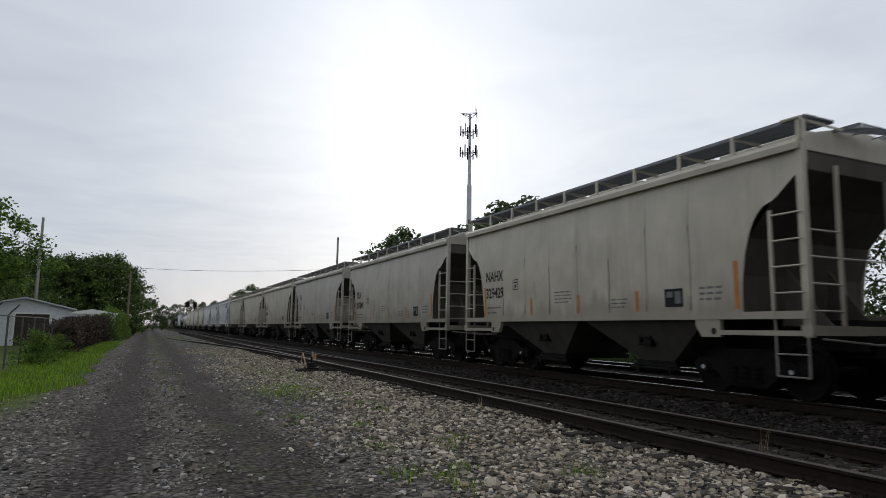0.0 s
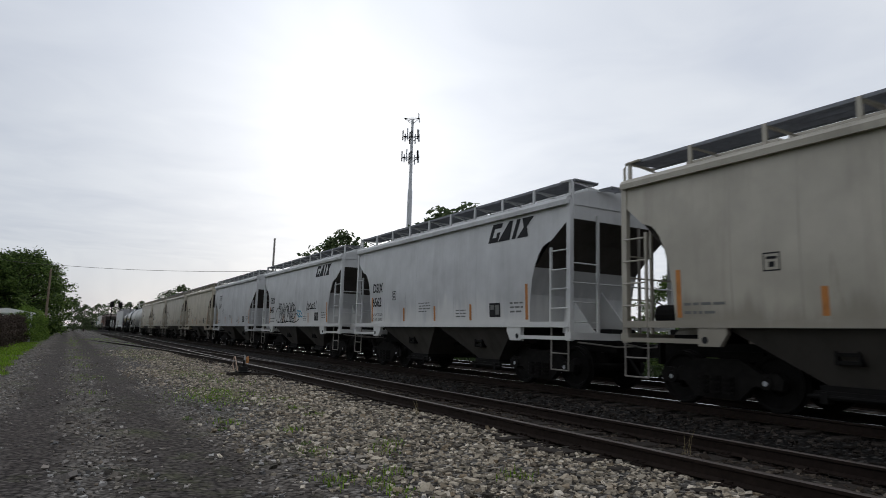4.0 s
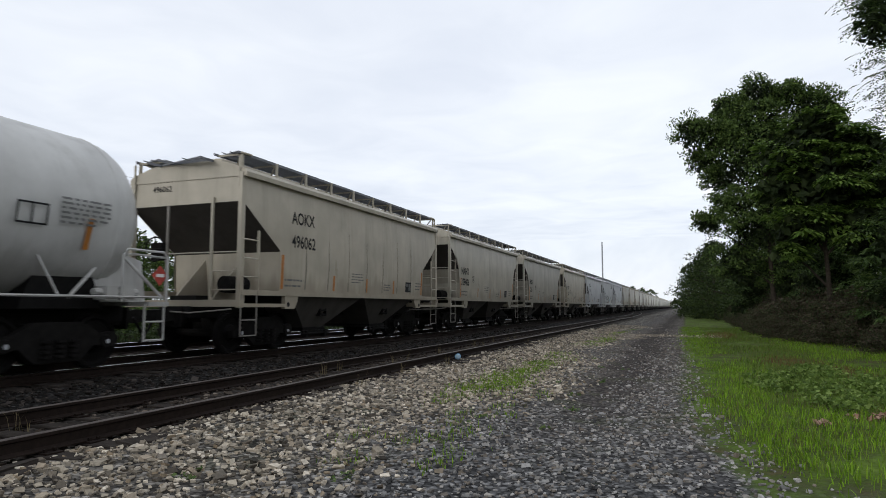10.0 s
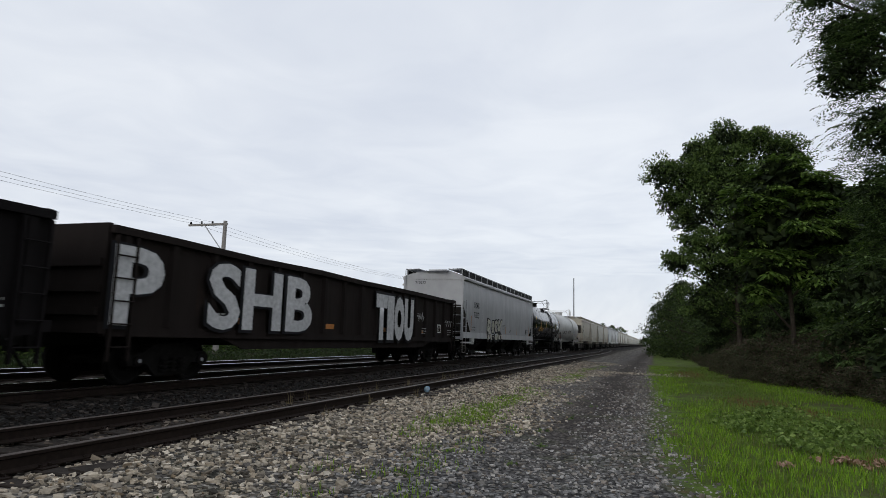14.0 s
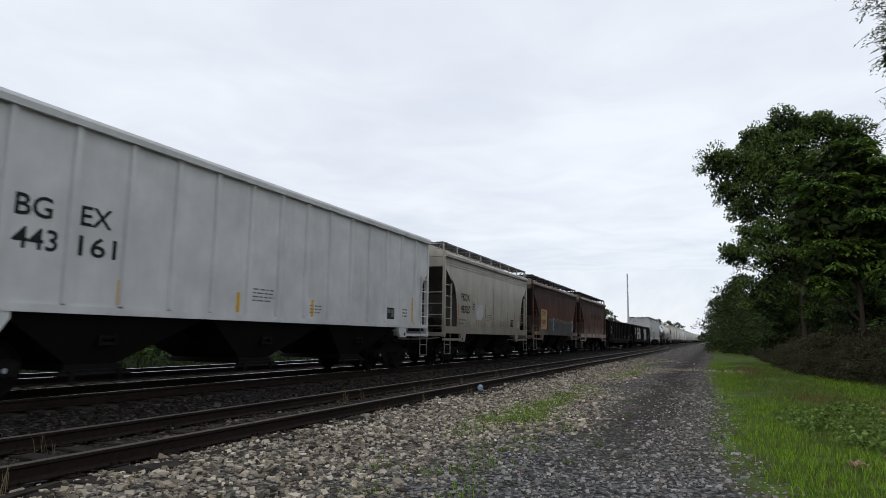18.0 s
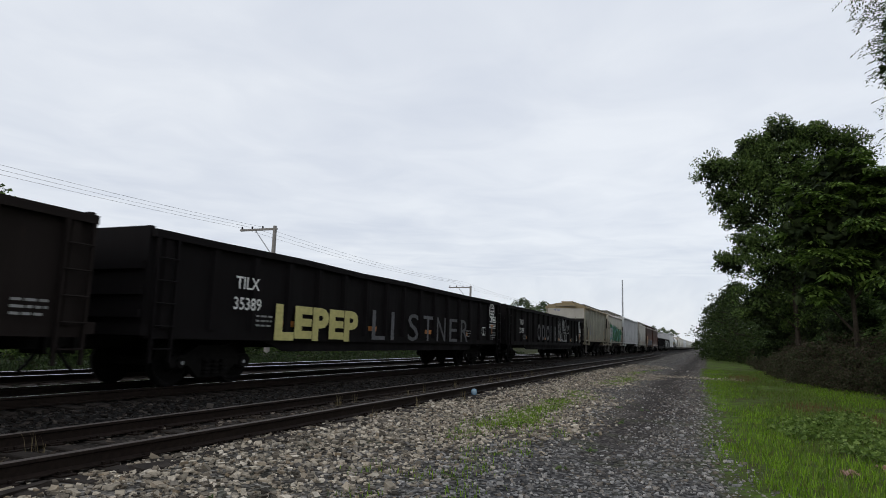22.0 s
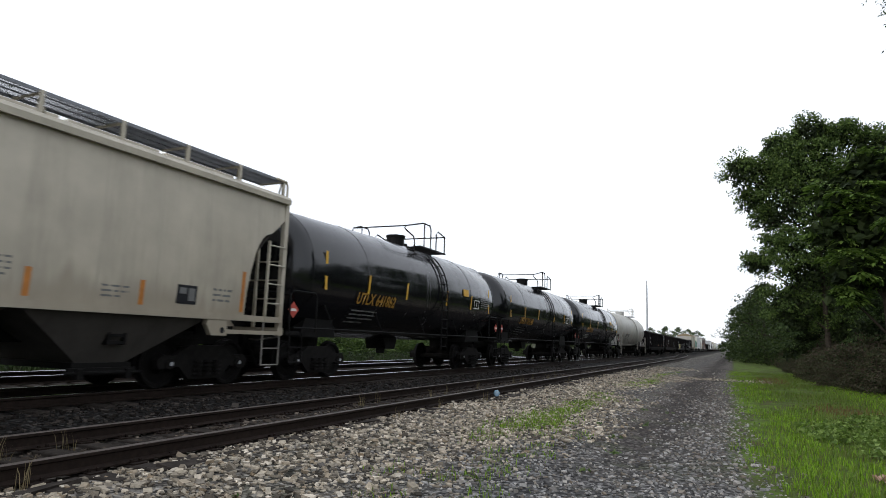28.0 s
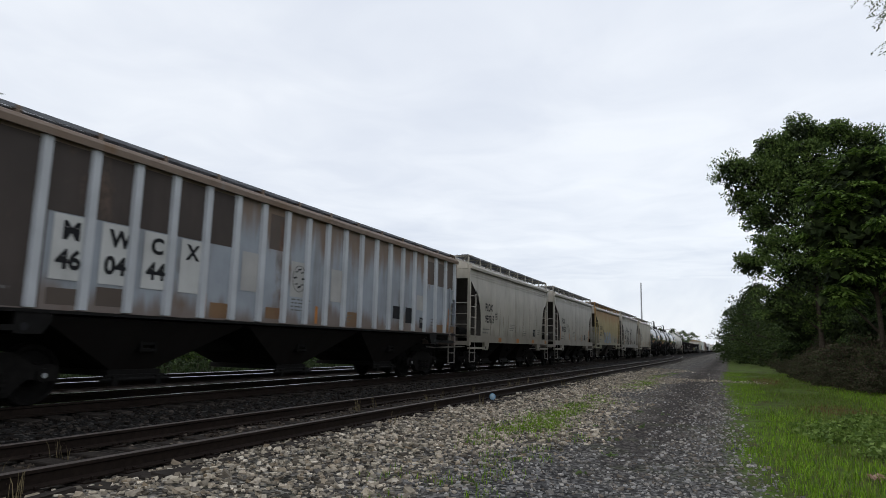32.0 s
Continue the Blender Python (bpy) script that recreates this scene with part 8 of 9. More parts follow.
CONSIST = [
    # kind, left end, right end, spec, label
    ("h", -2.12, -0.86, dict(smears=True, end_paint=GRIMESHADEEND, paint=TAN, mark=("NAHX", "329429"), mark_size=0.40), "tan-grey covered hopper car with weathered curved sides"),
    ("h", -3.54, -2.28, dict(smears=True, end_paint=GRIMESHADEEND, paint=STONE, mark=("TILX", "337845"), mark_size=0.40), "stone-grey covered hopper car with vertical dirt streaks"),
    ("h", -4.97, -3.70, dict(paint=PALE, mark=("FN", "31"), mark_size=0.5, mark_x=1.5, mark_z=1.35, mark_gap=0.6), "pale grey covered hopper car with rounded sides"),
    ("h", -6.38, -5.12, dict(end_paint=GRIMESHADEEND, paint=TAN, mark=("AOKX", "496083"), mark_size=0.40), "tan-grey covered hopper car with roof walkways"),
    ("h", -7.81, -6.55, dict(paint=TAN), "tan-grey covered hopper car with a white side sill"),
    ("h", -9.24, -7.99, dict(paint=STONE), "stone-grey covered hopper car with grimy discharge bays"),
    ("h", -10.68, -9.41, dict(paint=DUSTYCOOL, mark=("DSIX", "6562"), notch_len=1.32, mark_x=1.46, limits=("LD LMT 232800", "LT WT   53200"), mark_size=0.42, logo=True), "light grey covered hopper car with washed-out lower panels"),
    ("h", -12.11, -10.86, dict(paint=DUSTYCOOL, mark=("DSIX", "6487"), notch_len=1.32, mark_x=1.46, mark_size=0.42, logo=True, tag="loops"), "light grey covered hopper car with black looping graffiti"),
    ("h", -13.59, -12.30, dict(paint=COOL, mark=("FTIX", "2161"), mark_size=0.44, mark_z=1.62, notch="cut", light_end=True, notch_top=3.35, cut_z=2.35, ladder_top=2.75, mark_x=1.70, mark_gap=0.54, notch_len=1.25), "light grey covered hopper car with tall ladders"),
    ("h", -15.01, -13.74, dict(smears=True, paint=TAN2, mark=("FTIX", "1673"), mark_size=0.42, mark_x=1.46), "beige covered hopper car with rain streaks"),
    ("h", -16.51, -15.20, dict(paint=STONE, mark=("FMSX", "1224"), mark_size=0.40), "stone-grey covered hopper car with orange reflectors"),
    ("h", -17.95, -16.70, dict(paint=TAN, mark=("NAHX", "328406"), mark_size=0.42), "tan-grey covered hopper car with a white side sill"),
    ("h", -19.42, -18.13, dict(frame_mark=False, bold=0.008, smears=True, paint=TAN2, mark=("AOKX", "496062"), mark_size=0.42, mark_z=1.66, notch="cut", light_end=True, notch_top=3.35, cut_z=2.35, ladder_top=2.75, mark_x=1.85, mark_gap=0.58, notch_len=1.4), "cream covered hopper car with a flat upper end panel"),
    ("t", -21.56, -19.65, dict(paint=TANKWHITE, light=True, gear=TANKWHITE, rail_paint=TANKWHITE, mark="DOWX   72317", mark_x=2.45, ink=BLACK, small_ink=GREYTXT, stripe_mat=ORANGE, tag="king"), "white tank car with a railed dome platform"),
    ("t", -23.32, -21.60, dict(paint=TANKBLACK, gear=STEEL, mark="UTLX 901523", r=1.52, small_ink=plain("dim_decal", (0.28, 0.28, 0.27), 0.8), tag="whiteking"), "glossy black tank car with yellow lettering"),
    ("h", -25.57, -23.43, dict(paint=MIDGREY, sill_paint=COOL, eave=4.12, frame_mark=False, sill_h=0.30, fascia=True, end_paint=MIDGREY, bay_paint=SHADEBAY, bays=4, notch="diag", notch_len=1.45, notch_top=2.75, mark=("XOMX", "710272"), mark_size=0.42, mark_x=2.0, mark_z=1.28, mark_gap=0.5, truck_in=1.9, ridge=4.45, tag="risk", cols=14, hatches=8), "long mid-grey plastics hopper car with yellow graffiti"),
    ("g", -27.99, -25.72, dict(paint=BROWNG, tag="silver", seed=1), "rusty dark brown gondola car with silver block graffiti"),
    ("g", -30.43, -28.12, dict(paint=BLACKP, mark=("CN", "35"), seed=2), "black gondola car with ribbed sides"),
    ("h", -31.91, -30.58, dict(sill_marks=(0.02, 0.27, 0.5, 0.72, 0.97), paint=SOUBODY, sill_paint=SOUSILL, end_paint=SOUEND, bay_paint=SHADEBAY, style="lines", eave=4.06, notch="cut", light_end=True, notch_len=1.25, notch_top=3.72, cut_z=2.3, ladder_top=2.6, bays=3, sill_h=0.28, roof_paint=SOUROOF, tag="south", frame_mark=False, mark=("", "92040"), mark_size=0.42, mark_x=1.5, mark_z=1.45, mark_gap=0.5, ink=BLACK), "dark rust-brown covered hopper car with faded wide lettering"),
    ("h", -33.42, -32.08, dict(sill_marks=(0.03, 0.5, 0.97), paint=SOUBODY, end_paint=SOUEND, bay_paint=SHADEBAY, roof_paint=SOUROOF, style="lines", eave=4.06, notch="cut", light_end=True, notch_len=1.25, notch_top=3.72, cut_z=2.3, ladder_top=2.6, bays=3, sill_h=0.2, tag="sou", frame_mark=False, ink=GREYTXT), "dark rust-brown hopper car with ochre panel and graffiti"),
    ("h", -34.82, -33.58, dict(smears=True, bay_paint=SHADEBAY, paint=STONE, style="lines", eave=4.08, notch_len=1.22, bold=0.008, bays=3, sill_h=0.26, mark=("PKOX", "983227"), mark_size=0.40, mark_x=1.6, tag="blank"), "stone-grey covered hopper car with ribbed eaves and deep side sill"),
    ("h", -36.80, -34.99, dict(paint=WHITEP, bay_paint=SHADEBAY, style="ribs", rib_pitch=1.02, rib_shift=-0.07, rib_in=0.5, stripes=(0.9, 3.9, 6.75, 9.4, 12.2, 15.0), bays=3, walk=False, hw=1.56, bulge=0.0, notch="cut", notch_len=0.55, notch_top=3.2, cut_z=2.6, eave=4.30, mark=("BG EX", "443 161"), mark_size=0.44, mark_z=1.25, mark_x=2.15, stripe_mat=YELLOW, frame_mark=False), "white rib-sided covered hopper car"),
    ("h", -38.25, -36.99, dict(paint=TAN2, tag="green", bays=2), "beige covered hopper car covered in green block graffiti"),
    ("h", -39.70, -38.43, dict(paint=CREAMRIB, rib_paint=CREAMPOST, end_paint=PALE, bay_paint=SHADEBAY, walk_z=4.24, style="ribs", rib_pitch=0.80, rib_in=1.9, bays=2, hw=1.57, bulge=0.0, notch="cut", notch_len=1.25, notch_top=3.1, cut_z=2.3, mark=("GC CX", "73 212"), mark_size=0.42, mark_z=0.88, ink=BLUETXT, stripe_mat=YELLOW, frame_mark=False, mark_x=2.48), "olive-grey rib-sided hopper car with pale ribs and blue numbers"),
    ("g", -42.13, -39.87, dict(paint=BLACKP, mark=("TILX", "35189"), globe=True, tag="white", seed=3), "black gondola car with white spray lettering and a globe emblem"),
    ("g", -44.55, -42.27, dict(paint=BLACKP, mark=("TILX", "35389"), globe=True, tag="lemon", seed=4), "black gondola car with yellow block graffiti"),
    ("g", -46.98, -44.68, dict(paint=BROWNG, mark=("SM PX", "89 53"), mark_x=4.6, tag="faint", seed=5), "very dark gondola car with white numbers"),
    ("g", -49.28, -47.07, dict(paint=BLACKP, globe=True, mark=("TILX", "35182"), seed=6), "black gondola car with a globe emblem"),
    ("t", -51.405, -49.46, dict(paint=TANKGREY, light=True, gear=TANKWHITE, rail_paint=TANKGREY, mark="DOWX 73047", mark_x=3.2, ink=BLACK, mark_dz=-0.72, stripe_mat=ORANGE), "white tank car streaked with grey dirt"),
    ("t", -53.30, -51.52, dict(paint=TANKBLACK, gear=STEEL, mark="UTLX 709182", r=1.52, small_ink=WHITE, panel=True), "black tank car with yellow reflectors"),
    ("t", -54.98, -53.38, dict(paint=TANKBLACK, gear=STEEL, mark="UTLX 709148", r=1.52, small_ink=GREYTXT), "black tank car with a railed platform"),
    ("t", -56.58, -55.04, dict(paint=TANKBLACK, gear=STEEL, mark="UTLX 641862", r=1.55, small_ink=plain("dim_decal", (0.28, 0.28, 0.27), 0.8), panel=True), "glossy black tank car with a tall valve housing"),
    ("h", -57.88, -56.63, dict(paint=TAN2, mark=("GACX", "65373"), mark_size=0.36), "beige covered hopper car with scratched sides"),
    ("h", -59.31, -58.06, dict(smears=True, bay_paint=SHADEBAY, paint=PALE, style="lines", eave=4.08, notch_len=1.22, bold=0.012, bays=3, sill_h=0.26, mark=("FLOX", "983317"), mark_size=0.44, mark_x=1.57, tag="scrawl"), "pale grey covered hopper car with black scrawled graffiti"),
    ("h", -60.75, -59.48, dict(paint=YELLOWED, end_paint=PALE, roof_paint=PALE, mark=("GACX", "65320"), mark_size=0.40, mark_x=1.64, tag="blue"), "rust-stained yellow covered hopper car with blue graffiti"),
    ("h", -62.15, -60.93, dict(smears=True, bay_paint=SHADEBAY, paint=PALE, style="lines", eave=4.08, notch_len=1.22, bold=0.012, bays=3, sill_h=0.26, mark=("FLOX", "983332"), mark_size=0.42, mark_x=1.62), "pale grey covered hopper car with ribbed eaves"),
    ("h", -63.62, -62.33, dict(sill_marks=(0.3, 0.52, 0.74, 0.95), smears=True, bay_paint=SHADEBAY, paint=STONE, style="lines", eave=4.08, notch_len=1.22, bold=0.012, bays=3, sill_h=0.26, mark=("FLOX", "983315"), mark_size=0.42, mark_x=1.66), "stone-grey covered hopper car with orange sill reflectors"),
    ("h", -65.70, -63.78, dict(paint=BLUEGREY, rib_paint=MWRIB, rib_w=1.5, walk_z=4.27, sill_paint=STEEL, sill_h=0.05, style="ribs", rib_pitch=0.80, bays=3, hw=1.57, bulge=0.0, notch="cut", notch_len=0.5, notch_top=2.8, cut_z=2.3, eave=4.05, tag="patch", frame_mark=False, hatches=6, bay_paint=SHADEBAY), "blue-grey rib-sided hopper car with pale ribs and rust streaks"),
    ("h", -67.13, -65.87, dict(paint=STONE, near=False), "stone-grey covered hopper car"),
    ("h", -68.56, -67.30, dict(paint=TAN, near=False), "tan-grey covered hopper car"),
    ("h", -69.99, -68.73, dict(paint=PALE, near=False), "pale grey covered hopper car"),
]


def graffiti(kind, car, hw, e, zs):
    """Sprayed pieces on the near side."""
    def g(name, label, mat, fill):
        bm = bmesh.new()
        fill(bm)
        return part(name, bm, mat, car, label)
    if kind == "loops":
        def f(pts, w=0.042):
            g("graffiti", "black sprayed loops", SPRAYBLACK, lambda bm: stroke(bm, hw, pts, w))
        L0 = -e + 3.25
        for pp in loops(L0, zs + 0.06, 2.1, 0.85, 5, 4):
            f(pp)
        f([(L0 - 0.25 + 0.5 * math.cos(a * 0.3), zs + 0.42 + 0.36 * math.sin(a * 0.3)) for a in range(3, 20)])
        for k in range(5):
            f([(L0 + 0.1 + 0.46 * k + 0.2 * math.cos(3.1 - a * 0.32), zs + 0.25 + 0.72 * math.sin(a * 0.32) ** 0.7) for a in range(10)])
        f([(L0 + 2.1 + 0.33 * math.cos(a * 0.3), zs + 0.55 + 0.33 * math.sin(a * 0.3)) for a in range(22)])
        f([(L0 + 2.3, zs + 0.42), (L0 + 2.6, zs + 0.45), (L0 + 2.9, zs + 0.35), (L0 + 2.95, zs + 0.2), (L0 + 2.6, zs + 0.1), (L0 + 2.2, zs + 0.06), (L0 + 1.4, zs + 0.12), (L0 + 0.4, zs + 0.06), (L0 - 0.3, zs + 0.1)])
        f([(L0 + 2.22 + 0.05 * math.cos(a * 0.63), zs + 0.62 + 0.05 * math.sin(a * 0.63)) for a in range(11)], 0.06)
        for pp in loops(-e + 5.95, zs + 0.3, 0.65, 0.36, 2, 9):
            g("graffiti", "cyan sprayed letters", CYAN, lambda bm: stroke(bm, hw, pp, 0.05))
        for pp in loops(-e + 7.3, zs + 0.62, 1.0, 0.26, 5, 71):
            g("graffiti", "black sprayed signature", SPRAYBLACK, lambda bm: stroke(bm, hw, pp, 0.035))
        g("graffiti", "black sprayed signature", SPRAYBLACK, lambda bm: stroke(bm, hw, [(-e + 7.2, zs + 0.55), (-e + 7.35, zs + 0.98), (-e + 7.45, zs + 0.6), (-e + 7.9, zs + 0.66), (-e + 8.45, zs + 0.62), (-e + 8.5, zs + 0.95)], 0.04))
    elif kind in ("king", "whiteking"):
        ink, x, z, h = (SPRAYBLACK, -2.5, 2.08, 0.44) if kind == "king" else (WHITESPRAY, 2.1, 2.05, 0.34)
        for k, ch in enumerate("RAIL KING!"):
            if ch != " ":
                lettering(car, hw, ch, x, z + 0.03 * math.sin(2.3 * k), h * (1.0 + 0.12 * math.sin(1.7 * k)), ink, 0.02, 0.012, 0.9, name="graffiti", slant=0.1 * math.sin(k))
            x += h * (0.3 if ch in "I! " else 0.62)
        if kind == "king":
            blue = plain("blue_spray", (0.03, 0.14, 0.32), 0.6, 0, 0.2)
            for k, ch in enumerate("TERO"):
                lettering(car, hw, ch, 1.9 + 0.26 * k, 2.18, 0.3, blue, 0.02, 0.006, 0.8, name="graffiti")
            for pp in loops(2.5, 1.72, 1.7, 0.42, 5, 61):
                g("graffiti", "blue sprayed loops", blue, lambda bm: stroke(bm, hw, pp, 0.045, 0.02))
    elif kind == "blank":
        for x0, x1, z0, z1 in ((-e + 3.2, -e + 4.2, zs + 0.45, zs + 0.95), (-e + 3.35, -e + 4.0, zs + 0.33, zs + 0.45), (e - 1.75, e - 1.4, zs + 0.12, zs + 0.42)):
            bm = bmesh.new()
            decal(bm, hw, x0, x1, z0, z1, 0.008)
            part("paint_patch", bm, PATCH, car, "pale painted-over patch")
    elif kind == "risk":
        x = -e + 4.9

        def over(z):        # the paint runs over the side sill as well
            return hw(z) if z > zs else hw(zs) + 0.046
        cream = plain("cream_spray", (0.52, 0.51, 0.42), 0.6, 0, 0.3)
        for k, (ch, w) in enumerate((("R", 1.0), ("I", 0.42), ("S", 0.85), ("K", 1.15))):
            z = zs - 0.30 + (0.16 if ch == "I" else 0.05 * (k % 2))
            h = 1.25 if ch == "I" else 1.55
            lettering(car, over, ch, x - 0.12, z - 0.09, h * 1.1, SPRAYBLACK, 0.010, 0.10, name="graffiti", fit=w + 0.26)
            lettering(car, over, ch, x, z, h, cream, 0.018, 0.04, name="graffiti", fit=w)
            x += w + 0.12
        g("graffiti", "white sprayed scroll", SILVER, lambda bm: stroke(bm, hw, [(x - 0.1 + 0.04 * k, zs + 0.1 + 0.25 * math.sin(k * 0.5)) for k in range(16)], 0.06))
    elif kind == "silver":
        for k, (x, s, w) in enumerate(((-7.6, "SHB", 1.3), (-10.2, "P", 1.3))):
            lettering(car, hw, s, x - 0.05, zs - 0.2, 1.95, SPRAYBLACK, 0.02, 0.10, w * 0.97, name="graffiti")
            lettering(car, hw, s, x, zs - 0.17, 1.9, WHITESPRAY, 0.026, 0.06, w, name="graffiti")
        for k, (ch, w) in enumerate((("T", 0.95), ("I", 0.6), ("O", 0.95), ("U", 0.95))):
            x = 1.0 + (0, 0.98, 1.62, 2.6)[k]
            lettering(car, hw, ch, x - 0.07, 1.05, 1.98, SPRAYBLACK, 0.02, 0.20, name="graffiti", fit=w + 0.14)
            lettering(car, hw, ch, x, 1.1, 1.85, WHITESPRAY, 0.028, 0.15, name="graffiti", fit=w)
        g("graffiti", "white scribble", WHITESPRAY, lambda bm: [stroke(bm, hw, [(5.0 + 0.1 * k, 1.9 + 0.18 * math.sin(k * 2.4)) for k in range(9)], 0.05), stroke(bm, hw, [(8.6 + 0.1 * k, 1.75 + 0.16 * math.sin(k * 2.2)) for k in range(10)], 0.04)])
    elif kind == "white":
        def f(pts, w=0.06):
            g("graffiti", "white sprayed letters", WHITESPRAY, lambda bm: stroke(bm, hw, pts, w, 0.012))
        for pts in ([(1.3, 1.15), (1.35, 1.8), (1.6, 2.0), (1.75, 1.75), (1.8, 1.2)], [(1.2, 2.45), (1.5, 2.0), (1.55, 2.75), (1.75, 2.05), (1.85, 2.65), (2.0, 2.0), (2.05, 1.2)], [(2.05, 1.7), (2.25, 1.2), (2.45, 1.85), (2.5, 1.2)],
                    [(2.6, 1.9), (2.7, 2.7), (2.85, 2.1), (2.95, 2.65), (3.0, 1.9)], [(2.75, 1.2), (2.85, 1.85), (3.1, 1.75)], [(3.3, 1.2), (3.35, 2.5), (3.7, 2.65), (3.9, 2.3), (3.6, 1.95), (4.0, 1.7), (4.05, 1.2)], [(1.9, 1.2), (2.4, 1.32), (2.9, 1.22), (4.1, 1.25)], [(3.55, 1.85), (3.8, 1.6), (3.7, 1.2)]):
            f(pts)
        for pts in ([(4.2, 2.0), (4.35, 2.3), (4.4, 1.9)], [(4.45, 2.25), (4.6, 2.3), (4.5, 2.0)], [(4.65, 2.0), (4.7, 2.3), (4.85, 2.1)], [(4.2, 1.75), (4.6, 1.82), (4.9, 1.7)]):
            f(pts, 0.045)
        for k in range(5):
            lettering(car, hw, "ODOIB"[k], -4.2 + 1.1 * k, 1.25, 1.2, plain("faded_white_spray", (0.13, 0.13, 0.135), 0.8, 0, 0.4), 0.012, 0.04, 0.8, name="graffiti")
    elif kind == "lemon":
        [lettering(car, hw, ch, -e + 3.5 + 0.74 * k, 0.98 + 0.05 * (k % 2), 1.05 - 0.08 * (k % 2), LEMON, 0.014, 0.05, name="graffiti", fit=0.72) for k, ch in enumerate("LEPEP")]
        [lettering(car, hw, ch, -e + 8.0 + 1.2 * k, 1.0, 1.25, plain("faded_white_spray", (0.13, 0.13, 0.135), 0.8, 0, 0.4), 0.012, 0.0, name="graffiti", fit=0.8 if ch != "I" else 0.2) for k, ch in enumerate("LISTNER")]
    elif kind == "faint":
        lettering(car, hw, "CIVIC", 3.0, 1.25, 1.0, plain("dim_white_spray", (0.045, 0.044, 0.045), 0.8, 0, 0.5), 0.012, 0.0, 0.9, name="graffiti")
    elif kind == "green":
        rr = random.Random(8)
        for k in range(34):
            x0 = -e + 1.3 + 8.2 * k / 34
            z1 = zs + 1.75 + rr.uniform(-0.15, 0.2) - 0.5 * k / 34
            bm = bmesh.new()
            decal(bm, hw, x0, x0 + rr.uniform(0.28, 0.5), zs + 0.03 + rr.uniform(0, 0.3), z1, 0.006 + 0.0001 * k)
            part("graffiti", bm, rr.choice([TEAL, TEAL, plain("pale_teal_spray", (0.30, 0.46, 0.48), 0.6, 0, 0.2), plain("dark_teal_spray", (0.03, 0.12, 0.12), 0.6, 0, 0.3)]), car, "teal sprayed backing")
        for k, ch in enumerate("AGANDY"):
            x, z = -e + 2.9 + 1.16 * k, zs + 0.08 + 0.1 * (k % 2)
            lettering(car, hw, ch, x - 0.08, z - 0.06, 2.25 - 0.1 * k, SPRAYBLACK, 0.016, 0.12, name="graffiti", fit=1.26)
            lettering(car, hw, ch, x, z, 2.2 - 0.1 * k, GREENS, 0.022, 0.035, name="graffiti", fit=0.98)
        for x, s in ((-e + 1.75, -1), (e - 1.35, 1)):
            for mat, k, lift in ((SPRAYBLACK, 1.25, 0.016), (GREENS, 1.0, 0.022)):
                bm = bmesh.new()
                zc = zs + (1.55 if s < 0 else 0.95)
                bm.faces.new([bm.verts.new((x + s * u * k, -(hw(zc + v * k) + lift), zc + v * k)) for u, v in ((-0.55, -0.1), (0.1, -0.12), (0.1, -0.34), (0.5, 0.0), (0.1, 0.34), (0.1, 0.14), (-0.55, 0.12))][::s])
                part("graffiti", bm, mat, car)
        bm = bmesh.new()
        decal(bm, hw, -e + 1.2, -e + 2.8, zs + 0.40, zs + 1.32, 0.024)
        p = part("number_panel", bm, PATCH, car, "white painted-over number panel")
        lettering(p, hw, "GACX", -e + 1.42, zs + 0.92, 0.42, BLACK, 0.03, 0.006)
        lettering(p, hw, "65296", -e + 1.34, zs + 0.48, 0.42, BLACK, 0.03, 0.006)
    elif kind == "sou":
        bm = bmesh.new()
        decal(bm, hw, -e + 1.64, -e + 3.0, zs + 0.12, zs + 1.25)
        p = part("number_panel", bm, paint("ochre_panel", (0.50, 0.30, 0.12), 0.3, 0.15), car, "ochre number panel")
        lettering(p, hw, "SOU", -e + 1.8, zs + 0.9, 0.42, BLACK, 0.012, 0.006)
        lettering(p, hw, "91859", -e + 1.7, zs + 0.4, 0.40, BLACK, 0.012, 0.006)
        def over(z):
            return hw(z) if z > zs else hw(zs) + 0.046
        grey = plain("grey_spray", (0.085, 0.083, 0.085), 0.7, 0, 0.35)
        pale = plain("pale_blue_spray", (0.25, 0.33, 0.45), 0.7, 0, 0.3)
        tanl = plain("tan_spray", (0.30, 0.20, 0.12), 0.7, 0, 0.3)
        rr = random.Random(21)
        for k in range(7):      # humped blocks with a tan top edge and black joints
            x0, w = -2.9 + 1.02 * k, 1.0
            hgt = zs + 0.75 + 0.18 * rr.random()
            bm = bmesh.new()
            top = [(x0 + w * u, hgt - 0.16 * (2 * u - 1) ** 2 - 0.05 * rr.random()) for u in (1, 0.75, 0.5, 0.25, 0)]
            pts = [(x0, zs - 0.18), (x0 + w, zs - 0.18)] + top
            bm.faces.new([bm.verts.new((a, -(over(b) + 0.008 if b < zs else hw(b) + 0.05), b)) for a, b in pts])
            part("graffiti", bm, grey, car, "grey sprayed block letters")
            g("graffiti", "tan sprayed edge", tanl, lambda bm: stroke(bm, hw, top, 0.05, 0.056))
            for j in range(2):
                q = x0 + rr.uniform(0.15, 0.85)
                g("graffiti", "black sprayed line", SPRAYBLACK, lambda bm: stroke(bm, hw, [(q, zs + 0.05), (q + rr.uniform(-0.1, 0.1), zs + 0.3), (q + rr.uniform(-0.2, 0.2), zs + 0.6)], 0.05, 0.054))
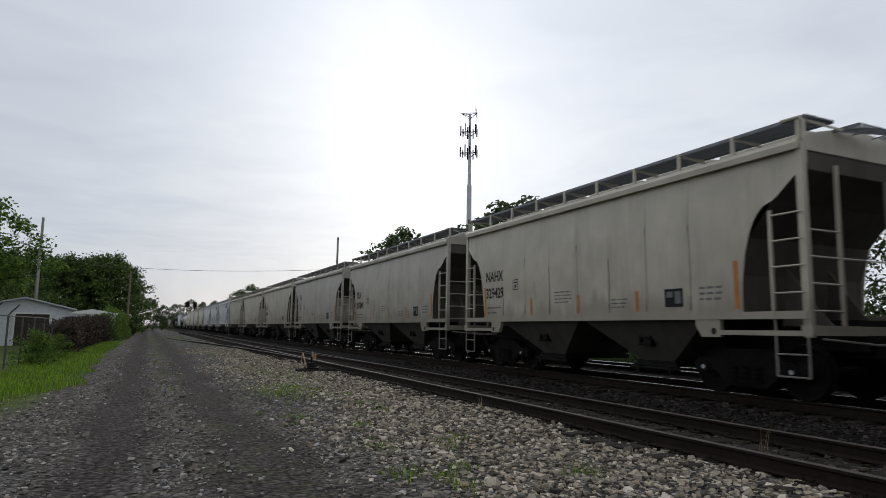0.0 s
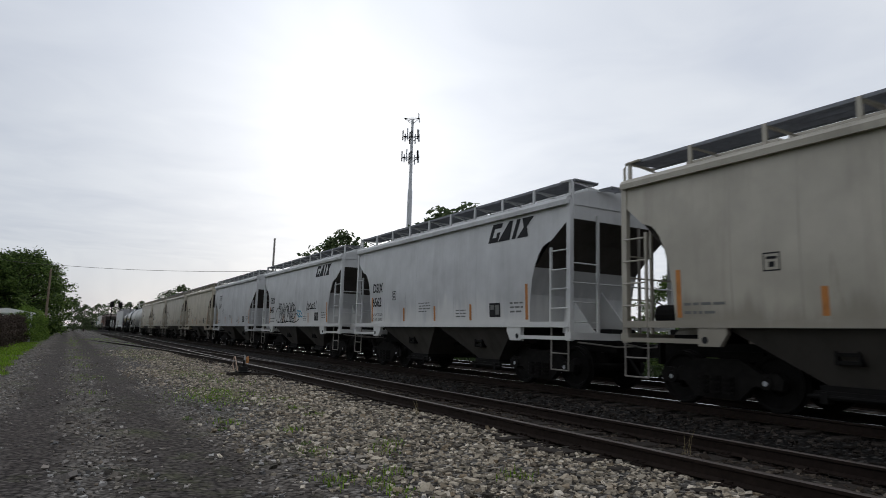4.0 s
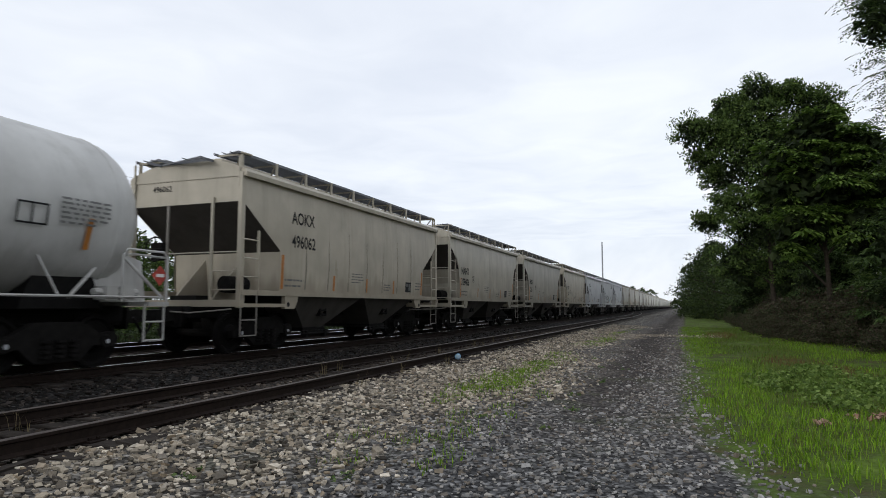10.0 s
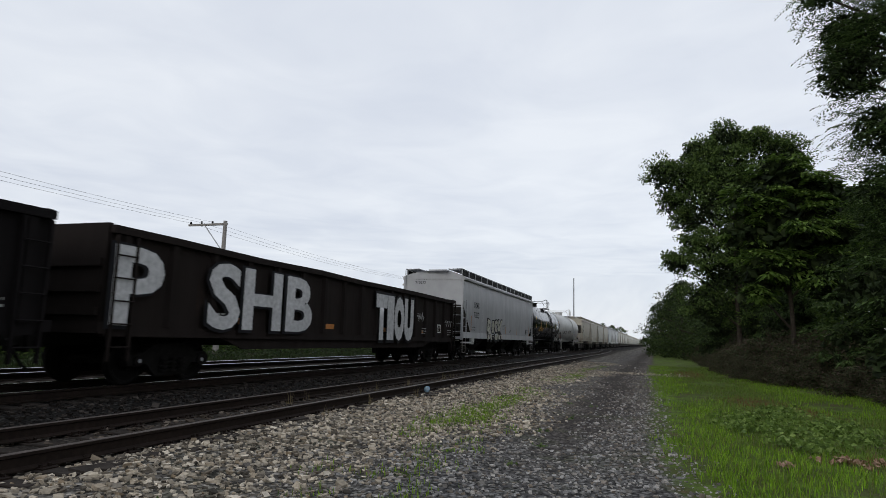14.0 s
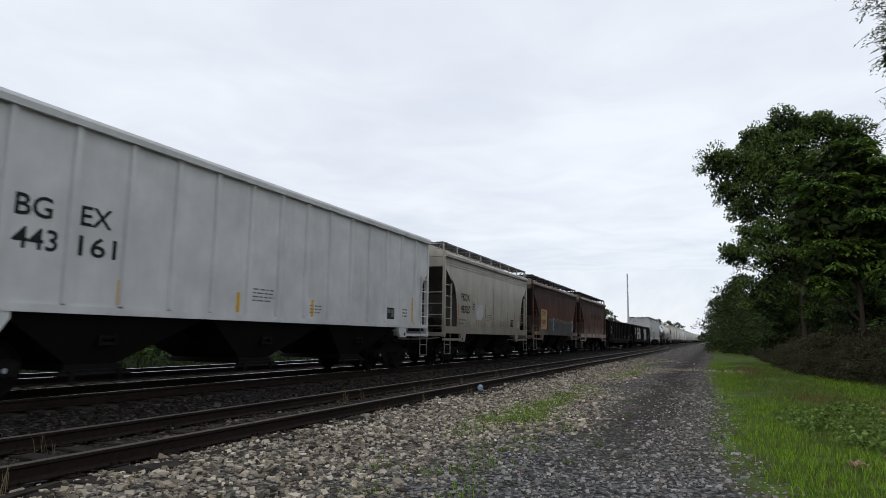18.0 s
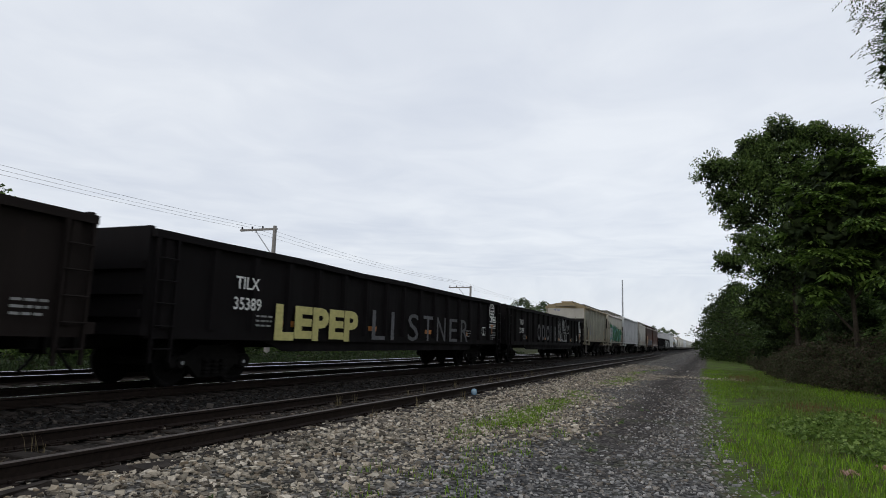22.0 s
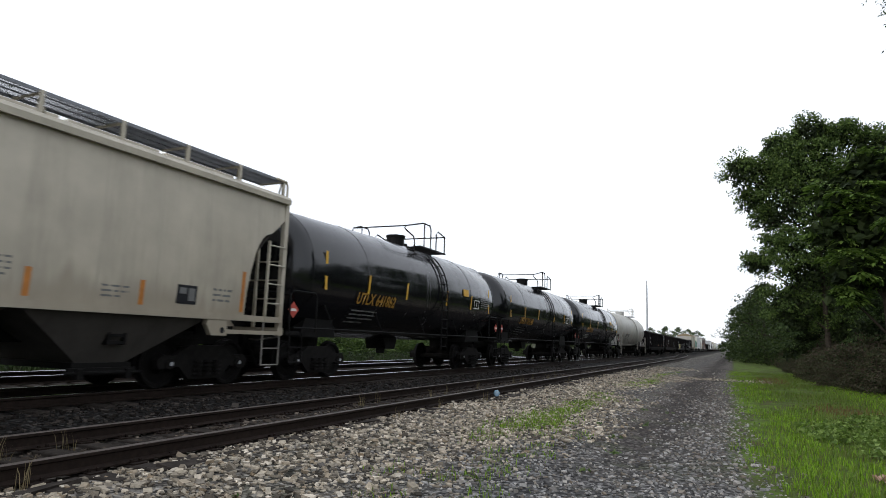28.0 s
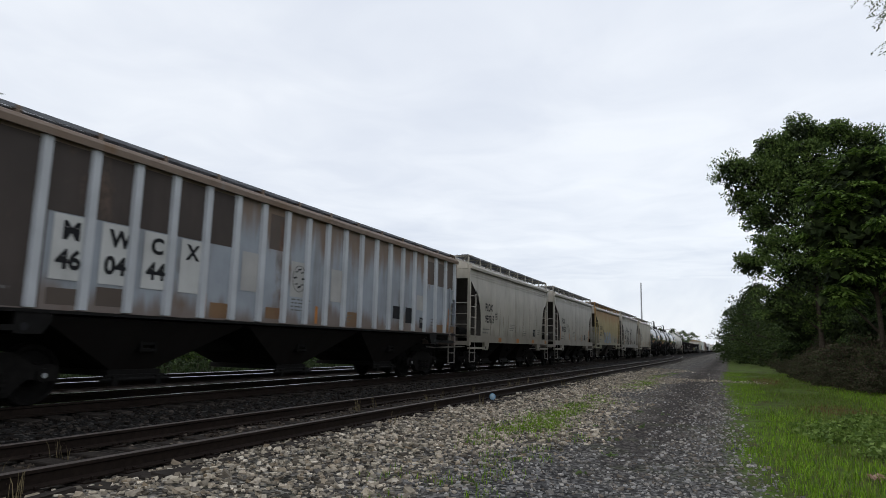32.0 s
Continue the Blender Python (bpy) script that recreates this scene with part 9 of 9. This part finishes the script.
        for x in (-1.6, 3.9, 4.2):
            g("graffiti", "pale blue sprayed tip", pale, lambda bm: stroke(bm, hw, [(x, zs + 0.8), (x + 0.12, zs + 0.5), (x - 0.05, zs + 0.3), (x + 0.1, zs + 0.05)], 0.13, 0.058))
    elif kind == "south":
        faded = plain("dark_faded_decal", (0.022, 0.014, 0.012), 0.8, 0, 0.4)
        for k in range(8):      # the old owner's name, as plain blocks
            x = -e + 4.3 + 0.66 * k
            bm = bmesh.new()
            q = [(x, x + 0.10), (x + 0.26, x + 0.36)]
            z0, z1, zm = 2.62, 3.06, 2.80 + 0.08 * (k % 3 - 1)
            u = [(q[0][0], z0), (q[0][1], z0), (q[0][1], zm), (q[1][0], zm), (q[1][0], z0), (q[1][1], z0), (q[1][1], z1), (q[1][0], z1), (q[1][0], zm + 0.1), (q[0][1], zm + 0.1), (q[0][1], z1), (q[0][0], z1)]
            bm.faces.new([bm.verts.new((a, -(hw(b) + 0.006), b)) for a, b in u])
            part("faded_block", bm, faded, car)
    elif kind == "scrawl":
        def f(pts, w):
            g("graffiti", "thick black scrawl", SPRAYBLACK, lambda bm: stroke(bm, hw, pts, w))
        x0 = -e + 2.6
        for k, pp in enumerate(loops(x0 + 0.55, zs + 0.05, 1.3, 0.75, 4, 44)):
            f(pp, 0.09)
        f([(x0 + 0.1, zs + 0.1), (x0 + 0.45, zs + 0.75), (x0 + 0.5, zs + 0.2), (x0 + 0.9, zs + 0.9), (x0 + 1.0, zs + 0.3), (x0 + 1.5, zs + 1.1)], 0.13)
        sill = zs - 0.13
        bars_of_text(car, lambda z: hw(zs) + 0.046, -2.2, sill, 5.5, 1, WHITESPRAY, random.Random(5), 0.1, 0.1)
        for k in range(7):
            a = k * 0.9
            f([(x0 + 0.55 - 0.4 * math.cos(a), zs + 1.4 - 0.34 * math.sin(a)), (x0 + 0.55, zs + 1.4), (x0 + 0.55 + 0.4 * math.cos(a), zs + 1.4 + 0.34 * math.sin(a))], 0.08)
        f([(x0 + 1.2, zs + 1.0), (x0 + 1.5, zs + 1.35), (x0 + 1.9, zs + 1.3), (x0 + 2.1, zs + 1.6)], 0.12)
        f([(x0 + 2.5, zs + 1.0), (x0 + 2.7, zs + 1.15), (x0 + 2.9, zs + 1.0), (x0 + 3.1, zs + 1.15)], 0.08)
        for q in (0.0, 0.28, 0.56):
            f([(x0 + 2.6 + q, zs + 0.1), (x0 + 2.8 + q, zs + 0.7), (x0 + 3.1 + 1.2 * q, zs + 1.6 - 0.1 * q), (x0 + 3.2 + 1.2 * q, zs + 1.55)], 0.10)
        f([(x0 + 3.3, zs + 0.05), (x0 + 3.5, zs + 0.45), (x0 + 3.8, zs + 0.2), (x0 + 4.1, zs + 0.5), (x0 + 4.2, zs + 0.1)], 0.12)
    elif kind == "blue":
        g("graffiti", "pale blue sprayed letters", plain("pale_blue_spray", (0.35, 0.45, 0.60), 0.7, 0, 0.3), lambda bm: [stroke(bm, hw, p, 0.09) for p in loops(-2.4, zs + 0.08, 3.2, 0.9, 7, 51)])
    elif kind == "patch":
        rnd = random.Random(3)
        tones = [paint("patch_grey", (0.36, 0.38, 0.41), 0.5, 0.2), paint("patch_brown", (0.085, 0.062, 0.048), 0.7, 0.4), paint("patch_cream", (0.40, 0.39, 0.37), 0.5, 0.15), paint("patch_rust", (0.20, 0.11, 0.05), 0.6, 0.4), paint("patch_umber", (0.065, 0.052, 0.046), 0.7, 0.45, 0.6, (0.03, 0.026, 0.024), (0.11, 0.075, 0.055), 0.25)]
        for k in range(21):
            x = -e + 0.32 + 0.80 * k
            rows = [(zs + 0.02, zs + 0.45, 0.3, 3), (zs + 0.6, zs + 1.35, 0.2, 2), (zs + 1.5, zs + 2.45, 0.3, 1)]
            if k < 7:
                rows = [(zs + 0.02, zs + 0.45, 0.8 if k > 3 else 0.5, 3 if k > 3 else 1), (zs + 1.44, zs + 2.47, 1.0, 4)]
            if k < 2:
                rows = [(zs + 0.02, zs + 2.47, 1.0, 4)]
            for z0, z1, q, t in rows:
                if rnd.random() < q:
                    bm = bmesh.new()
                    full = t == 4
                    a, b = z0 + (0 if full else rnd.uniform(0, 0.1)), z1 - (0 if full else rnd.uniform(0, 0.2))
                    decal(bm, hw, x + (0.0 if full else 0.1), x + (0.8 if full else 0.72), a, b)
                    part("paint_patch", bm, tones[t], car)
        for k in (15, 16):
            bm = bmesh.new()
            x = -e + 0.42 + 0.80 * k
            decal(bm, hw, x + 0.05, x + 0.58, zs + 0.35 - 0.1 * (k - 15), zs + 0.72, 0.012)
            part("inspection_panel", bm, BLACK, car)
        for k in (7, 9, 11):       # squares painted over in dull cream
            bm = bmesh.new()
            x = -e + 0.42 + 0.80 * k
            decal(bm, hw, x - 0.01, x + 0.60, zs + 0.62, zs + 1.42, 0.010)
            part("paint_patch", bm, tones[2], car, "dull cream painted-over square")
        cx, cz = -e + 0.42 + 0.8 * 9 + 0.3, zs + 1.04
        bm = bmesh.new()
        stroke(bm, hw, [(cx + 0.25 * math.cos(a * 0.2618), cz + 0.3 * math.sin(a * 0.2618)) for a in range(25)], 0.02, 0.018)
        em = part("round_emblem", bm, GREYTXT, car, "faded round emblem")
        for k in range(8):
            a = k * 0.785
            bm = bmesh.new()
            stroke(bm, hw, [(cx + 0.15 * math.cos(a) - 0.06, cz + 0.2 * math.sin(a)), (cx + 0.15 * math.cos(a) + 0.06, cz + 0.2 * math.sin(a) + 0.03)], 0.04, 0.02)
            part("emblem_mark", bm, GREYTXT if k % 2 else BLACK, em)
        for k, ch in enumerate("MWCX"):
            bm = bmesh.new()
            x = -e + 0.42 + 0.80 * (k + 2)
            decal(bm, hw, x, x + 0.62, zs + 0.45, zs + 1.42, 0.012)
            p = part("number_panel", bm, paint("panel_white", (0.56, 0.56, 0.54), 0.4, 0.1), car)
            lettering(p, hw, ch, x + 0.14, zs + 1.06, 0.38, BLACK, 0.02, 0.014)
            lettering(p, hw, ("46", "04", "44", "")[k] or " ", x + 0.08, zs + 0.62, 0.40, BLACK, 0.02, 0.014)


def leased_mark(car, hw, e):
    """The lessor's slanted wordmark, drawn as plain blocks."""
    bm = bmesh.new()
    x, z, h = e - 3.0, 3.37, 0.46
    def quad(pts):
        bm.faces.new([bm.verts.new((x + u + 0.18 * v, -(hw(z + v * h) + 0.007), z + v * h)) for u, v in pts])
    for q in ([(0, 0), (0.42, 0), (0.42, 0.26), (0, 0.26)], [(0, 0.26), (0.14, 0.26), (0.14, 0.74), (0, 0.74)], [(0, 0.74), (0.42, 0.74), (0.42, 1), (0, 1)], [(0.28, 0.26), (0.42, 0.26), (0.42, 0.52), (0.28, 0.52)],
              [(0.42, 0), (0.9, 0), (0.82, 1), (0.68, 1)], [(0.98, 0), (1.13, 0), (1.13, 1), (0.98, 1)], [(1.18, 0), (1.62, 0), (1.46, 0.5), (1.34, 0.5)], [(1.34, 0.5), (1.46, 0.5), (1.62, 1), (1.18, 1)]):
        quad(q)
    part("lessor_emblem", bm, BLACK, car)


TRAIN = []


def build_train():
    rnd = random.Random(11)
    for kind, l, r, spec, label in CONSIST:
        spec = {k: v for k, v in spec.items() if v is not None}
        x0, x1 = l * UNIT, r * UNIT
        spec["L"] = x1 - x0
        if kind == "h":
            car, hw = hopper(spec, rnd)
            cat = "hopper car"
        elif kind == "t":
            car, hw = tank_car(spec, rnd)
            cat = "tank car"
        else:
            car, hw = gondola(spec, rnd)
            cat = "gondola car"
        e = spec["L"] / 2
        if spec.get("logo"):
            leased_mark(car, hw, e)
        if "tag" in spec:
            graffiti(spec["tag"], car, hw, e, spec.get("sill", 1.42) if kind != "g" else 1.35)
        tagged(car, label, cat, "cars of the freight train")
        TRAIN.append((car, (x0 + x1) / 2))
    # the cars ahead, far down the line
    base = [c for c, _ in TRAIN[-3:]]
    for k in range(30):
        src = base[(k * 2 + k // 3) % 3]
        c = copy_thing(src, pose(0, 0, 0))
        TRAIN.append((c, (-0.70 + 0.63 + 1.43 * k) * UNIT))


def train_at(t):
    """How far the train has run."""
    early = 0.15 * UNIT * max(0.0, 1 - t / 4.5)
    return SPEED * t + early


def motions():
    for car, x in TRAIN:
        walk(car, [(t, pose(x + train_at(t), TRACK_Y, 0)) for t in (0.0, 1.5, 3.0, 4.5, 9.0, 18.0, 25.0, 32.0)])


build_train()


motions()
